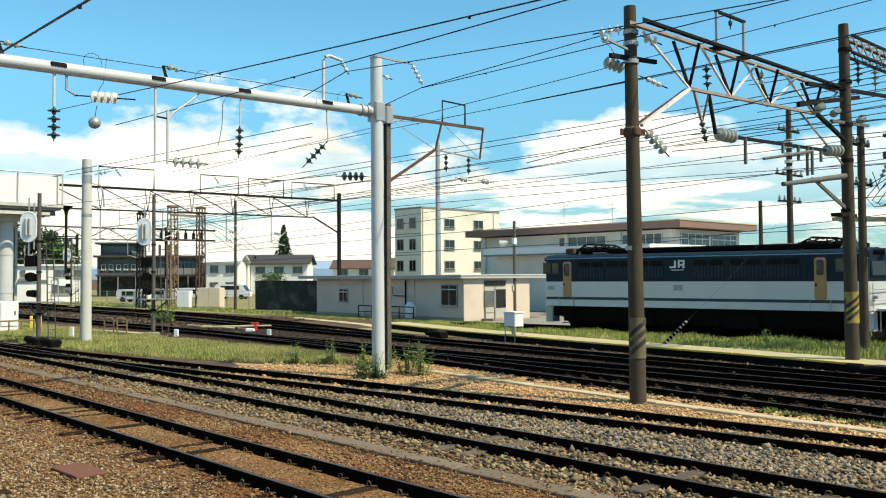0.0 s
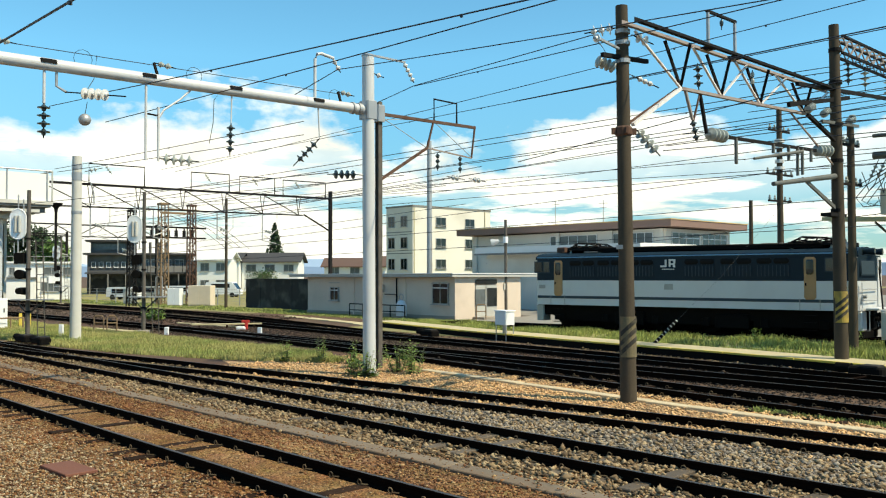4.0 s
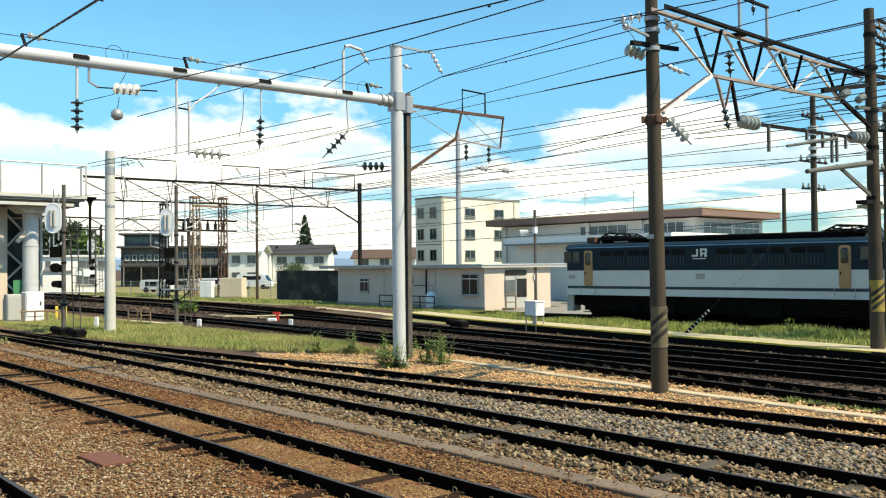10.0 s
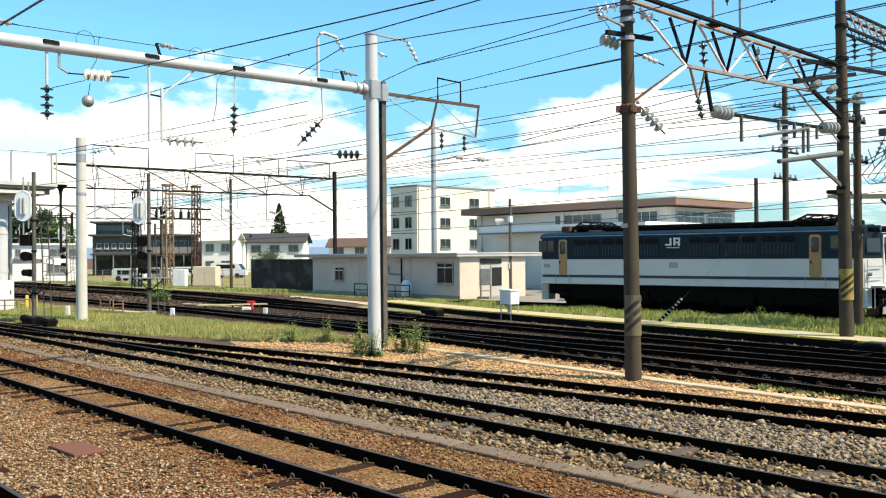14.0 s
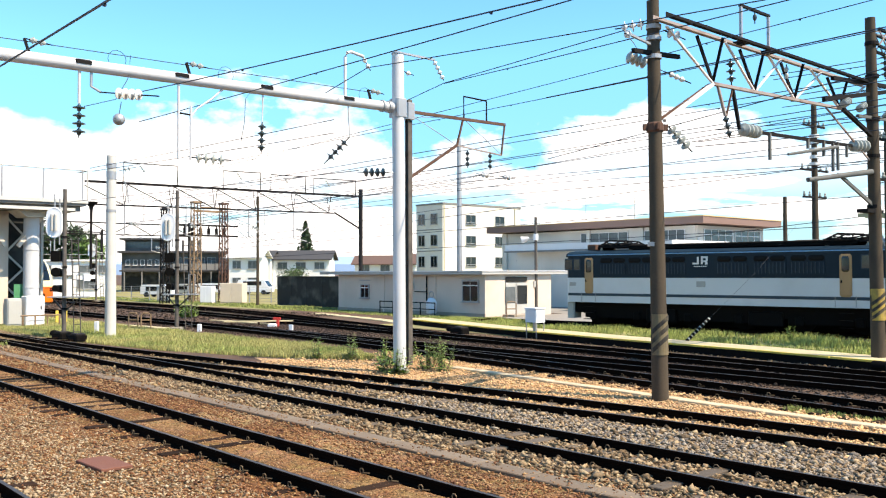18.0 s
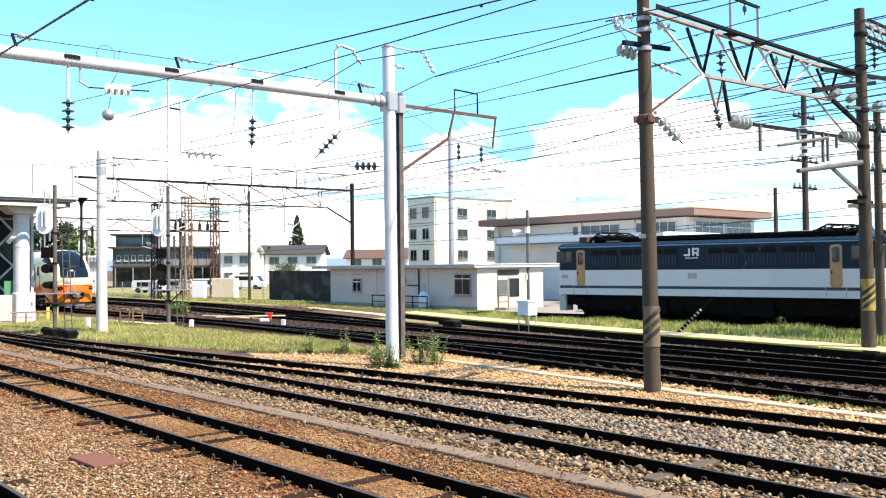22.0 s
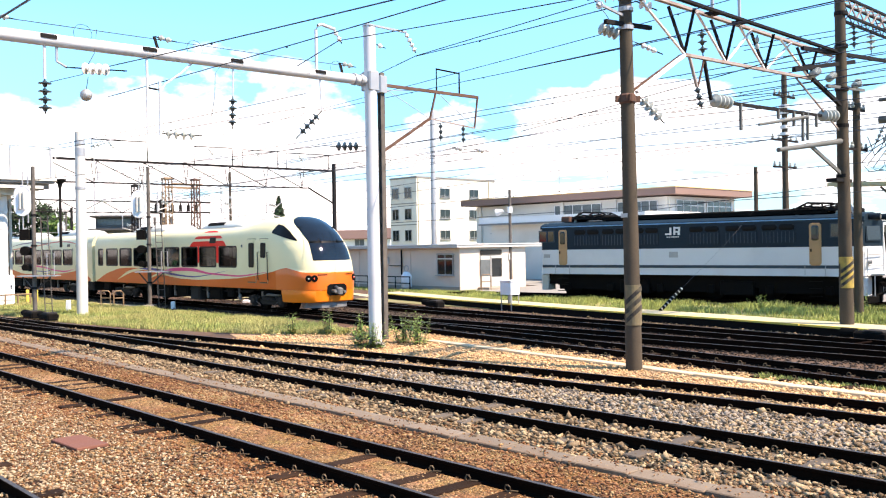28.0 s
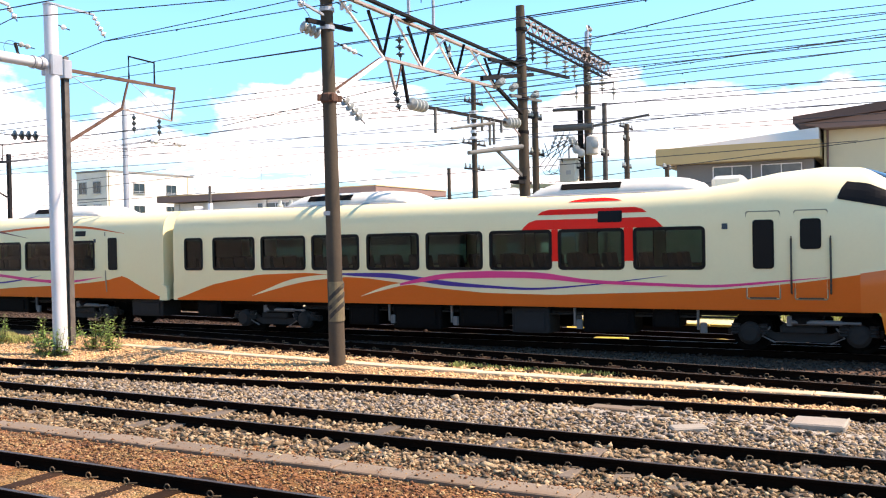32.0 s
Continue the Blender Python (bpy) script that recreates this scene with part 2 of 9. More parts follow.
M = dict(
    bed_rust=gravel_mat("bed_rust", (0.150, 0.066, 0.024), (0.25, 0.160, 0.078), 30.0),
    bed_grey=gravel_mat("bed_grey", (0.14, 0.092, 0.050), (0.22, 0.165, 0.098), 22.0),
    bed_tan=gravel_mat("bed_tan", (0.34, 0.20, 0.098), (0.43, 0.30, 0.17), 20.0),
    bed_sand=gravel_mat("bed_sand", (0.165, 0.078, 0.029), (0.27, 0.160, 0.075), 38.0),
    stone_sand=mat("stone_sand", (0.22, 0.110, 0.042), 0.95, 0, 0.45, 0.8, 60, 0.4, island=0.5, odd=(0.44, 0.31, 0.16, 3.0)),
    stone_pale=mat("stone_pale", (0.215, 0.140, 0.074), 0.95, 0, 0.5, 0.7, 60, 0.4, island=0.6, odd=(0.46, 0.375, 0.25, 2.8)),
    soil=mat("soil", (0.085, 0.041, 0.020), 0.95, 0, 0.45, 0.6, 14, 0.5, dirt=(0.11, 0.082, 0.05), dirt_amt=0.5, dirt_scale=0.15),
    stone_rust=mat("stone_rust", (0.175, 0.066, 0.024), 0.95, 0, 0.6, 0.7, 60, 0.4, island=0.45, odd=(0.38, 0.255, 0.12, 3.4)),
    stone_grey=mat("stone_grey", (0.170, 0.110, 0.058), 0.95, 0, 0.45, 0.6, 60, 0.5, island=0.65, odd=(0.36, 0.275, 0.165, 2.6)),
    stone_tan=mat("stone_tan", (0.54, 0.335, 0.165), 0.95, 0, 0.2, 0.5, 60, 0.4, island=0.5, dirt=(0.33, 0.235, 0.135), dirt_amt=0.5, dirt_scale=0.6),
    stone_blue=mat("stone_blue", (0.175, 0.148, 0.125), 0.95, 0, 0.4, 0.5, 60, 0.5, island=0.7, odd=(0.33, 0.28, 0.21, 2.2)),
    # oily brown stone, taken darker still for the shade among dense rails
    stone_dark=mat("stone_dark", (0.034, 0.022, 0.015), 0.95, 0, 0.25, 0.5, 60, 0.4, island=0.5),
    rail=mat("rail", (0.0075, 0.0042, 0.0028), 0.95, 0, 0.35, 2.0, 30, 0.2, spec=0.03),
    rail_head=mat("rail_head", (0.06, 0.05, 0.043), 0.5, 0.4, 0.15, 3.0, 50, 0.02),
    sleeper=mat("sleeper", (0.024, 0.013, 0.008), 0.95, 0, 0.35, 4, 40, 0.4, obj_rand=0.35, spec=0.1),
    sleeper_pale=mat("sleeper_pale", (0.10, 0.078, 0.058), 0.9, 0, 0.25, 4, 40, 0.3, obj_rand=0.3),
    clip=mat("clip", (0.12, 0.082, 0.045), 0.85, 0.1, 0.3, 8, 60, 0.1, island=0.4),
    concrete=mat("concrete", (0.29, 0.255, 0.205), 0.9, 0, 0.2, 1.5, 35, 0.3, obj_rand=0.1, dirt=(0.22, 0.19, 0.16), dirt_amt=0.35),
    trough=mat("trough", (0.175, 0.137, 0.098), 0.9, 0, 0.25, 1.5, 35, 0.3, obj_rand=0.15, dirt=(0.14, 0.085, 0.048), dirt_amt=0.7, dirt_scale=0.7),
    conc_pole=mat("conc_pole", (0.070, 0.055, 0.039), 0.92, 0, 0.25, 1.2, 30, 0.25, dirt=(0.035, 0.03, 0.025), dirt_amt=0.45, spec=0.2),
    white_steel=mat("white_steel", (0.52, 0.53, 0.54), 0.45, 0.0, 0.08, 1.0, 20, 0.05, dirt=(0.42, 0.42, 0.40), dirt_amt=0.3),
    pale_conc=mat("pale_conc", (0.52, 0.51, 0.47), 0.85, 0, 0.12, 1.0, 30, 0.15, dirt=(0.33, 0.31, 0.27), dirt_amt=0.35),
    signal_post=mat("signal_post", (0.11, 0.098, 0.085), 0.85, 0.1, 0.25, 2, 30, 0.1, dirt=(0.06, 0.05, 0.045), dirt_amt=0.6, dirt_scale=3),
    worn_band=mat("worn_band", (0.15, 0.12, 0.065), 0.9, 0, 0.3, 3, 30, 0.2, dirt=(0.09, 0.07, 0.05), dirt_amt=0.5, dirt_scale=4),
    worn_black=mat("worn_black", (0.022, 0.02, 0.016), 0.85, 0, 0.3, 3, 30, 0.1, dirt=(0.15, 0.12, 0.07), dirt_amt=0.5, dirt_scale=5),
    pale_steel=mat("pale_steel", (0.74, 0.70, 0.68), 0.6, 0.1, 0.12, 2.5, 40, 0.1, dirt=(0.28, 0.17, 0.12), dirt_amt=0.35, dirt_scale=3),
    yellow_worn=mat("yellow_worn", (0.42, 0.29, 0.055), 0.85, 0, 0.3, 3, 30, 0.2, dirt=(0.08, 0.065, 0.04), dirt_amt=0.5, dirt_scale=4),
    door_line=mat("door_line", (0.22, 0.20, 0.13), 0.6, 0, 0.1, 3, 20, 0),
    steel_grey=mat("steel_grey", (0.105, 0.108, 0.10), 0.7, 0.1, 0.2, 2, 30, 0.05),
    slab_pale=mat("slab_pale", (0.50, 0.41, 0.27), 0.9, 0, 0.2, 1.5, 35, 0.3, obj_rand=0.12, dirt=(0.36, 0.25, 0.14), dirt_amt=0.6, dirt_scale=0.8),
    galv=mat("galv", (0.36, 0.37, 0.38), 0.5, 0.5, 0.15, 2, 30, 0.05),
    dark_steel=mat("dark_steel", (0.010, 0.009, 0.009), 0.8, 0, 0.25, 2, 30, 0.1, spec=0.15),
    rusty=mat("rusty", (0.10, 0.05, 0.033), 0.9, 0.1, 0.35, 2.5, 40, 0.2, dirt=(0.17, 0.12, 0.10), dirt_amt=0.35, dirt_scale=2),
    lilac_steel=mat("lilac_steel", (0.31, 0.265, 0.245), 0.75, 0.1, 0.25, 2.5, 40, 0.15, dirt=(0.16, 0.08, 0.055), dirt_amt=0.5, dirt_scale=2.5),
    porcelain=mat("porcelain", (0.62, 0.62, 0.60), 0.2, 0, 0.08, 6, 40, 0),
    porcelain_dark=mat("porcelain_dark", (0.03, 0.045, 0.05), 0.2, 0, 0.08, 6, 40, 0),
    porcelain_grey=mat("porcelain_grey", (0.32, 0.34, 0.31), 0.3, 0, 0.1, 6, 40, 0),
    wire=mat("wire", (0.024, 0.030, 0.042), 0.6, 0.3, 0.1, 3, 20, 0),
    yellow=mat("yellow", (0.60, 0.45, 0.07), 0.7, 0, 0.15, 2, 30, 0.1, dirt=(0.35, 0.28, 0.12), dirt_amt=0.3),
    yellow_pale=mat("yellow_pale", (0.47, 0.395, 0.235), 0.85, 0, 0.15, 1.5, 30, 0.15, dirt=(0.40, 0.34, 0.22), dirt_amt=0.4),
    black_paint=mat("black_paint", (0.02, 0.02, 0.02), 0.6, 0, 0.2, 3, 30, 0.05),
    orange_post=mat("orange_post", (0.21, 0.135, 0.075), 0.7, 0, 0.2, 3, 30, 0.05),
    hut_wall=mat("hut_wall", (0.62, 0.52, 0.43), 0.9, 0, 0.07, 0.8, 40, 0.15, dirt=(0.44, 0.37, 0.30), dirt_amt=0.35, dirt_scale=0.6),
    hut_roof=mat("hut_roof", (0.42, 0.42, 0.40), 0.8, 0, 0.12, 1, 20, 0.1),
    roof_edge=mat("roof_edge", (0.70, 0.70, 0.70), 0.6, 0, 0.1, 1, 20, 0.05),
    wall_cream=mat("wall_cream", (0.66, 0.63, 0.565), 0.9, 0, 0.06, 0.3, 25, 0.1, dirt=(0.48, 0.44, 0.37), dirt_amt=0.4, dirt_scale=0.25),
    wall_beige=mat("wall_beige", (0.62, 0.54, 0.35), 0.9, 0, 0.08, 0.3, 25, 0.1, dirt=(0.36, 0.33, 0.26), dirt_amt=0.4, dirt_scale=0.35),
    wall_white=mat("wall_white", (0.74, 0.74, 0.72), 0.85, 0, 0.05, 0.3, 25, 0.05, dirt=(0.55, 0.55, 0.52), dirt_amt=0.25, dirt_scale=0.3),
    wall_grey=mat("wall_grey", (0.20, 0.195, 0.185), 0.9, 0, 0.1, 0.4, 25, 0.1),
    wall_works=mat("wall_works", (0.085, 0.085, 0.085), 0.9, 0, 0.2, 0.4, 25, 0.1, dirt=(0.17, 0.17, 0.16), dirt_amt=0.4, dirt_scale=0.5),
    wall_dark=mat("wall_dark", (0.018, 0.019, 0.018), 0.9, 0, 0.3, 0.6, 20, 0.2, dirt=(0.10, 0.10, 0.09), dirt_amt=0.5, dirt_scale=1.0),
    fascia=mat("fascia", (0.21, 0.13, 0.105), 0.8, 0, 0.1, 0.8, 20, 0.05),
    tan_fascia=mat("tan_fascia", (0.52, 0.36, 0.16), 0.8, 0, 0.08, 0.8, 20, 0.05),
    dark_roof=mat("dark_roof", (0.045, 0.045, 0.048), 0.85, 0, 0.2, 1.0, 12, 0.2),
    roof_brown=mat("roof_brown", (0.11, 0.065, 0.05), 0.8, 0, 0.2, 1.0, 12, 0.2),
    asphalt=mat("asphalt", (0.23, 0.215, 0.19), 0.95, 0, 0.2, 0.4, 30, 0.2),
    glass=glass_mat("glass"),
    glass_grey=mat("glass_grey", (0.10, 0.115, 0.12), 0.12, 0, 0.4, 0.9, 3, 0),
    frame_grey=mat("frame_grey", (0.34, 0.34, 0.33), 0.5, 0.2, 0.1, 3, 30, 0),
    navy=mat("navy", (0.006, 0.0185, 0.030), 0.55, 0, 0.12, 0.7, 25, 0.03, dirt=(0.011, 0.022, 0.032), dirt_amt=0.35, dirt_scale=0.6, spec=0.2),
    loco_grey=mat("loco_grey", (0.57, 0.585, 0.59), 0.5, 0, 0.06, 0.7, 25, 0.03, dirt=(0.40, 0.40, 0.40), dirt_amt=0.3, dirt_scale=0.5),
    stripe=mat("stripe", (0.006, 0.026, 0.045), 0.45, 0, 0.1, 1, 25, 0.02),
    tan_door=mat("tan_door", (0.40, 0.225, 0.10), 0.55, 0, 0.12, 1.5, 25, 0.03),
    # near-black gear: deep shade below vehicles is put into the colour
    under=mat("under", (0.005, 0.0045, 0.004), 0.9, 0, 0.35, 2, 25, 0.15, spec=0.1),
    cream=mat("cream", (0.74, 0.665, 0.40), 0.34, 0, 0.03, 0.5, 15, 0.01, dirt=(0.67, 0.60, 0.35), dirt_amt=0.2, dirt_scale=0.4, spec=0.3),
    orange=mat("orange", (0.66, 0.118, 0.010), 0.34, 0, 0.05, 0.5, 15, 0.01, spec=0.25),
    # nose and skirt: same orange, raised to show them turned to the sun
    sunlit_orange=mat("sunlit_orange", (0.68, 0.132, 0.010), 0.32, 0, 0.04, 0.5, 15, 0.01),
    sunlit_skirt=mat("sunlit_skirt", (0.74, 0.18, 0.011), 0.34, 0, 0.05, 0.5, 15, 0.01, spec=0.25),
    red=mat("red", (0.80, 0.015, 0.006), 0.36, 0, 0.05, 0.8, 15, 0.01, spec=0.15),
    pink=mat("pink", (0.74, 0.035, 0.20), 0.35, 0, 0.05, 0.8, 15, 0),
    purple=mat("purple", (0.035, 0.012, 0.22), 0.35, 0, 0.05, 0.8, 15, 0),
    pale_line=mat("pale_line", (0.74, 0.64, 0.38), 0.35, 0, 0.05, 0.8, 15, 0),
    roof_white=mat("roof_white", (0.60, 0.60, 0.54), 0.5, 0, 0.08, 0.7, 20, 0.03, dirt=(0.40, 0.38, 0.33), dirt_amt=0.35, dirt_scale=0.6),
    seal=mat("seal", (0.004, 0.0045, 0.005), 0.4, 0, 0.1, 3, 20, 0, spec=0.12),
    box_white=mat("box_white", (0.74, 0.76, 0.78), 0.5, 0, 0.05, 2, 20, 0.03),
    box_beige=mat("box_beige", (0.52, 0.50, 0.42), 0.6, 0, 0.08, 2, 20, 0.03, dirt=(0.36, 0.33, 0.27), dirt_amt=0.3),
    beam_yellow=mat("beam_yellow", (0.48, 0.45, 0.28), 0.7, 0, 0.15, 1.5, 30, 0.1, dirt=(0.26, 0.23, 0.17), dirt_amt=0.4),
    box_cream=mat("box_cream", (0.62, 0.52, 0.40), 0.7, 0, 0.08, 2, 20, 0.03, dirt=(0.48, 0.40, 0.31), dirt_amt=0.3),
    box_grey=mat("box_grey", (0.42, 0.42, 0.39), 0.6, 0, 0.1, 2, 20, 0.03),
    blade=mat("blade", (0.22, 0.26, 0.07), 0.8, 0, 0.25, 0.35, 3, 0, island=0.45),
    verge_blade=mat("verge_blade", (0.27, 0.30, 0.075), 0.8, 0, 0.5, 0.45, 3, 0, island=0.45),
    blade_dry=mat("blade_dry", (0.33, 0.31, 0.11), 0.85, 0, 0.25, 0.3, 3, 0, island=0.4),
    leaf=mat("leaf", (0.075, 0.14, 0.026), 0.7, 0, 0.2, 2, 10, 0, island=0.45),
    weed_leaf=mat("weed_leaf", (0.17, 0.27, 0.05), 0.75, 0, 0.25, 2, 10, 0, island=0.5),
    leaf_dark=mat("leaf_dark", (0.032, 0.062, 0.024), 0.8, 0, 0.2, 1, 6, 0, island=0.45),
    bark=mat("bark", (0.09, 0.065, 0.045), 0.95, 0, 0.3, 4, 30, 0.4),
    turf=mat("turf", (0.24, 0.215, 0.08), 0.95, 0, 0.35, 0.4, 9, 0.4, dirt=(0.20, 0.15, 0.09), dirt_amt=0.4, dirt_scale=0.35),
    # distance haze is painted in: hills blue, the farther range paler
    hill=mat("hill", (0.16, 0.24, 0.36), 1.0, 0, 0.15, 0.004, 0.03, 0),
    hill_far=mat("hill_far", (0.30, 0.42, 0.58), 1.0, 0, 0.1, 0.004, 0.03, 0),
    car_white=mat("car_white", (0.75, 0.76, 0.78), 0.25, 0, 0.03, 1, 10, 0),
    car_blue=mat("car_blue", (0.02, 0.12, 0.42), 0.4, 0, 0.1, 1, 10, 0),
    tyre=mat("tyre", (0.02, 0.02, 0.02), 0.9, 0, 0.2, 3, 20, 0.1),
    green_net=mat("green_net", (0.05, 0.22, 0.10), 0.8, 0, 0.2, 2, 20, 0),
    blue_metal=mat("blue_metal", (0.12, 0.30, 0.50), 0.6, 0, 0.1, 2, 20, 0),
    lamp_red=glow_mat("lamp_red", (0.9, 0.05, 0.02), 1.2),
    lamp_red_paint=mat("lamp_red_paint", (0.5, 0.03, 0.02), 0.6, 0, 0.15, 3, 20, 0),
    rust_plate=mat("rust_plate", (0.15, 0.056, 0.034), 0.85, 0, 0.2, 2, 40, 0.2),
)


# ---- mesh helpers ----
class Mesh:
    """Collects simple solids into one mesh."""

    def __init__(self):
        self.v, self.f, self.mi, self.slot = [], [], [], 0

    def add(self, verts, faces):
        n = len(self.v)
        self.v += [tuple(p) for p in verts]
        self.f += [tuple(i + n for i in q) for q in faces]
        self.mi += [self.slot] * len(faces)
        return self

    def box(self, c, s, rz=0.0, bevel=0.0, m=None):
        hx, hy, hz = (k / 2 for k in s)
        b = min(bevel, hx * 0.9, hy * 0.9)
        if b > 0:
            ring = [(hx - b, -hy), (hx, -hy + b), (hx, hy - b), (hx - b, hy), (-hx + b, hy), (-hx, hy - b), (-hx, -hy + b), (-hx + b, -hy)]
        else:
            ring = [(hx, -hy), (hx, hy), (-hx, hy), (-hx, -hy)]
        k = len(ring)
        pts, bz = [], min(b, hz * 0.9)
        levels = [(-hz, 1.0), (hz, 1.0)] if b <= 0 else [(-hz, 1.0), (hz - bz, 1.0), (hz, None)]
        for z, kind in levels:
            for x, y in ring:
                if kind is None:
                    x, y = x * (1 - b / hx), y * (1 - b / hy)
                pts.append((x, y, z))
        co, si = math.cos(radians(rz)), math.sin(radians(rz))
        out = []
        for x, y, z in pts:
            p = Vector((x * co - y * si, x * si + y * co, z))
            if m is not None:
                p = m @ p
            out.append((p.x + c[0], p.y + c[1], p.z + c[2]))
        fs = [tuple(range(k))[::-1], tuple(range(k * (len(levels) - 1), k * len(levels)))]
        for l in range(len(levels) - 1):
            fs += [(l * k + i, l * k + (i + 1) % k, (l + 1) * k + (i + 1) % k, (l + 1) * k + i) for i in range(k)]
        return self.add(out, fs)

    def bar(self, p, q, w, h=None, up=(0, 0, 1)):
        """A straight bar of rectangular section from p to q."""
        p, q, h = Vector(p), Vector(q), h or w
        d = (q - p).normalized()
        up = Vector(up)
        if abs(d.dot(up)) > 0.98:
            up = Vector((0, 1, 0))
        s = d.cross(up).normalized()
        u = s.cross(d)
        pts = [a + s * i * w / 2 + u * j * h / 2 for a in (p, q) for i, j in ((-1, -1), (1, -1), (1, 1), (-1, 1))]
        return self.add(pts, [(3, 2, 1, 0), (4, 5, 6, 7), (0, 1, 5, 4), (1, 2, 6, 5), (2, 3, 7, 6), (3, 0, 4, 7)])

    def angle_iron(self, p, q, w, t=0.012, up=(0, 0, 1)):
        p, q = Vector(p), Vector(q)
        d = (q - p).normalized()
        up = Vector(up)
        if abs(d.dot(up)) > 0.98:
            up = Vector((0, 1, 0))
        s = d.cross(up).normalized()
        u = s.cross(d)
        self.bar(p + s * w / 2, q + s * w / 2, w, t, u)
        return self.bar(p + u * w / 2, q + u * w / 2, t, w, u)

    def cyl(self, p, q, r, r2=None, n=12, caps=True):
        p, q = Vector(p), Vector(q)
        r2 = r if r2 is None else r2
        d = (q - p).normalized()
        s = d.orthogonal().normalized()
        u = d.cross(s)
        pts = [a + (s * math.cos(k * 2 * math.pi / n) + u * math.sin(k * 2 * math.pi / n)) * rr for a, rr in ((p, r), (q, r2)) for k in range(n)]
        fs = [(k, (k + 1) % n, n + (k + 1) % n, n + k) for k in range(n)]
        if caps:
            fs += [tuple(range(n))[::-1], tuple(range(n, 2 * n))]
        return self.add(pts, fs)

    def tube(self, path, r, n=6):
        path = [Vector(p) for p in path]
        pts, fs = [], []
        for i, p in enumerate(path):
            d = (path[min(i + 1, len(path) - 1)] - path[max(i - 1, 0)]).normalized()
            up = Vector((0, 0, 1)) if abs(d.z) < 0.95 else Vector((0, 1, 0))
            s = d.cross(up).normalized()
            u = s.cross(d)
            pts += [p + (s * math.cos(k * 2 * math.pi / n) + u * math.sin(k * 2 * math.pi / n)) * r for k in range(n)]
        for i in range(len(path) - 1):
            fs += [(i * n + k, i * n + (k + 1) % n, (i + 1) * n + (k + 1) % n, (i + 1) * n + k) for k in range(n)]
        fs += [tuple(range(n))[::-1], tuple(range((len(path) - 1) * n, len(path) * n))]
        return self.add(pts, fs)

    def lathe(self, base, axis, prof, n=14):
        """prof: (distance along axis, radius)."""
        base, d = Vector(base), Vector(axis).normalized()
        s = d.orthogonal().normalized()
        u = d.cross(s)
        pts, fs = [], []
        for a, r in prof:
            pts += [base + d * a + (s * math.cos(k * 2 * math.pi / n) + u * math.sin(k * 2 * math.pi / n)) * max(r, 0.0005) for k in range(n)]
        for i in range(len(prof) - 1):
            fs += [(i * n + k, i * n + (k + 1) % n, (i + 1) * n + (k + 1) % n, (i + 1) * n + k) for k in range(n)]
        fs += [tuple(range(n))[::-1], tuple(range((len(prof) - 1) * n, len(prof) * n))]
        return self.add(pts, fs)

    def prism(self, poly, axis, a, b):
        """A polygon pushed along an axis from a to b. poly is in the two other axes, in order."""
        def put(p, k):
            return {"x": (k, p[0], p[1]), "y": (p[0], k, p[1]), "z": (p[0], p[1], k)}[axis]
        n = len(poly)
        return self.add([put(p, a) for p in poly] + [put(p, b) for p in poly],
                        [tuple(range(n))[::-1], tuple(range(n, 2 * n))] + [(k, (k + 1) % n, n + (k + 1) % n, n + k) for k in range(n)])

    def data(self, name, mats, smooth=False):
        me = bpy.data.meshes.new(name)
        me.from_pydata(self.v, [], self.f)
        for m in (mats if isinstance(mats, (list, tuple)) else [mats]):
            me.materials.append(m)
        if any(self.mi):
            me.polygons.foreach_set("material_index", self.mi)
        bm = bmesh.new()
        bm.from_mesh(me)
        bmesh.ops.recalc_face_normals(bm, faces=bm.faces)
        bm.to_mesh(me)
        bm.free()
        if smooth:
            me.shade_smooth()
            me.set_sharp_from_angle(angle=radians(smooth if smooth is not True else 40))
        me.update()
        return me


def part(name, mesh, material, parent=None, label="", smooth=False, at=None):
    ob = new(name, mesh.data(name, material, smooth))
    if parent is not None:
        ob.parent = parent
    if at is not None:
        ob.matrix_basis = at
    if label:
        ob["label"] = label
    return ob


def thing(name, label, category, group="", kind="", at=None):
    ob = new(name)
    ob.empty_display_size = 0.2
    if at is not None:
        ob.matrix_basis = at
    return tagged(ob, label, category, group, kind)


def raw_mesh(name, verts, tris, material):
    """A large triangle mesh from arrays."""
    me = bpy.data.meshes.new(name)
    me.vertices.add(len(verts))
    me.vertices.foreach_set("co", np.asarray(verts, np.float32).ravel())
    me.loops.add(tris.size)
    me.loops.foreach_set("vertex_index", np.asarray(tris, np.int32).ravel())
    me.polygons.add(len(tris))
    me.polygons.foreach_set("loop_start", np.arange(0, tris.size, 3, dtype=np.int32))
    me.polygons.foreach_set("loop_total", np.full(len(tris), 3, np.int32))
    me.materials.append(material)
    me.update(calc_edges=True)
    me.validate()
    return me


def spline(keys, x):
    """Smooth curve through (x, value) keys, straight tangents between neighbours."""
    keys = sorted(keys)
    if x <= keys[0][0]:
        return keys[0][1]
    if x >= keys[-1][0]:
        return keys[-1][1]
    n = len(keys)
    i = max(k for k in range(n - 1) if keys[k][0] <= x)

    def slope(k):
        a, b = keys[max(k - 1, 0)], keys[min(k + 1, n - 1)]
        return (b[1] - a[1]) / (b[0] - a[0])
    (x0, v0), (x1, v1) = keys[i], keys[i + 1]
    h = x1 - x0
    u = (x - x0) / h
    return (2 * u ** 3 - 3 * u ** 2 + 1) * v0 + (u ** 3 - 2 * u ** 2 + u) * h * slope(i) + (3 * u ** 2 - 2 * u ** 3) * v1 + (u ** 3 - u ** 2) * h * slope(i + 1)


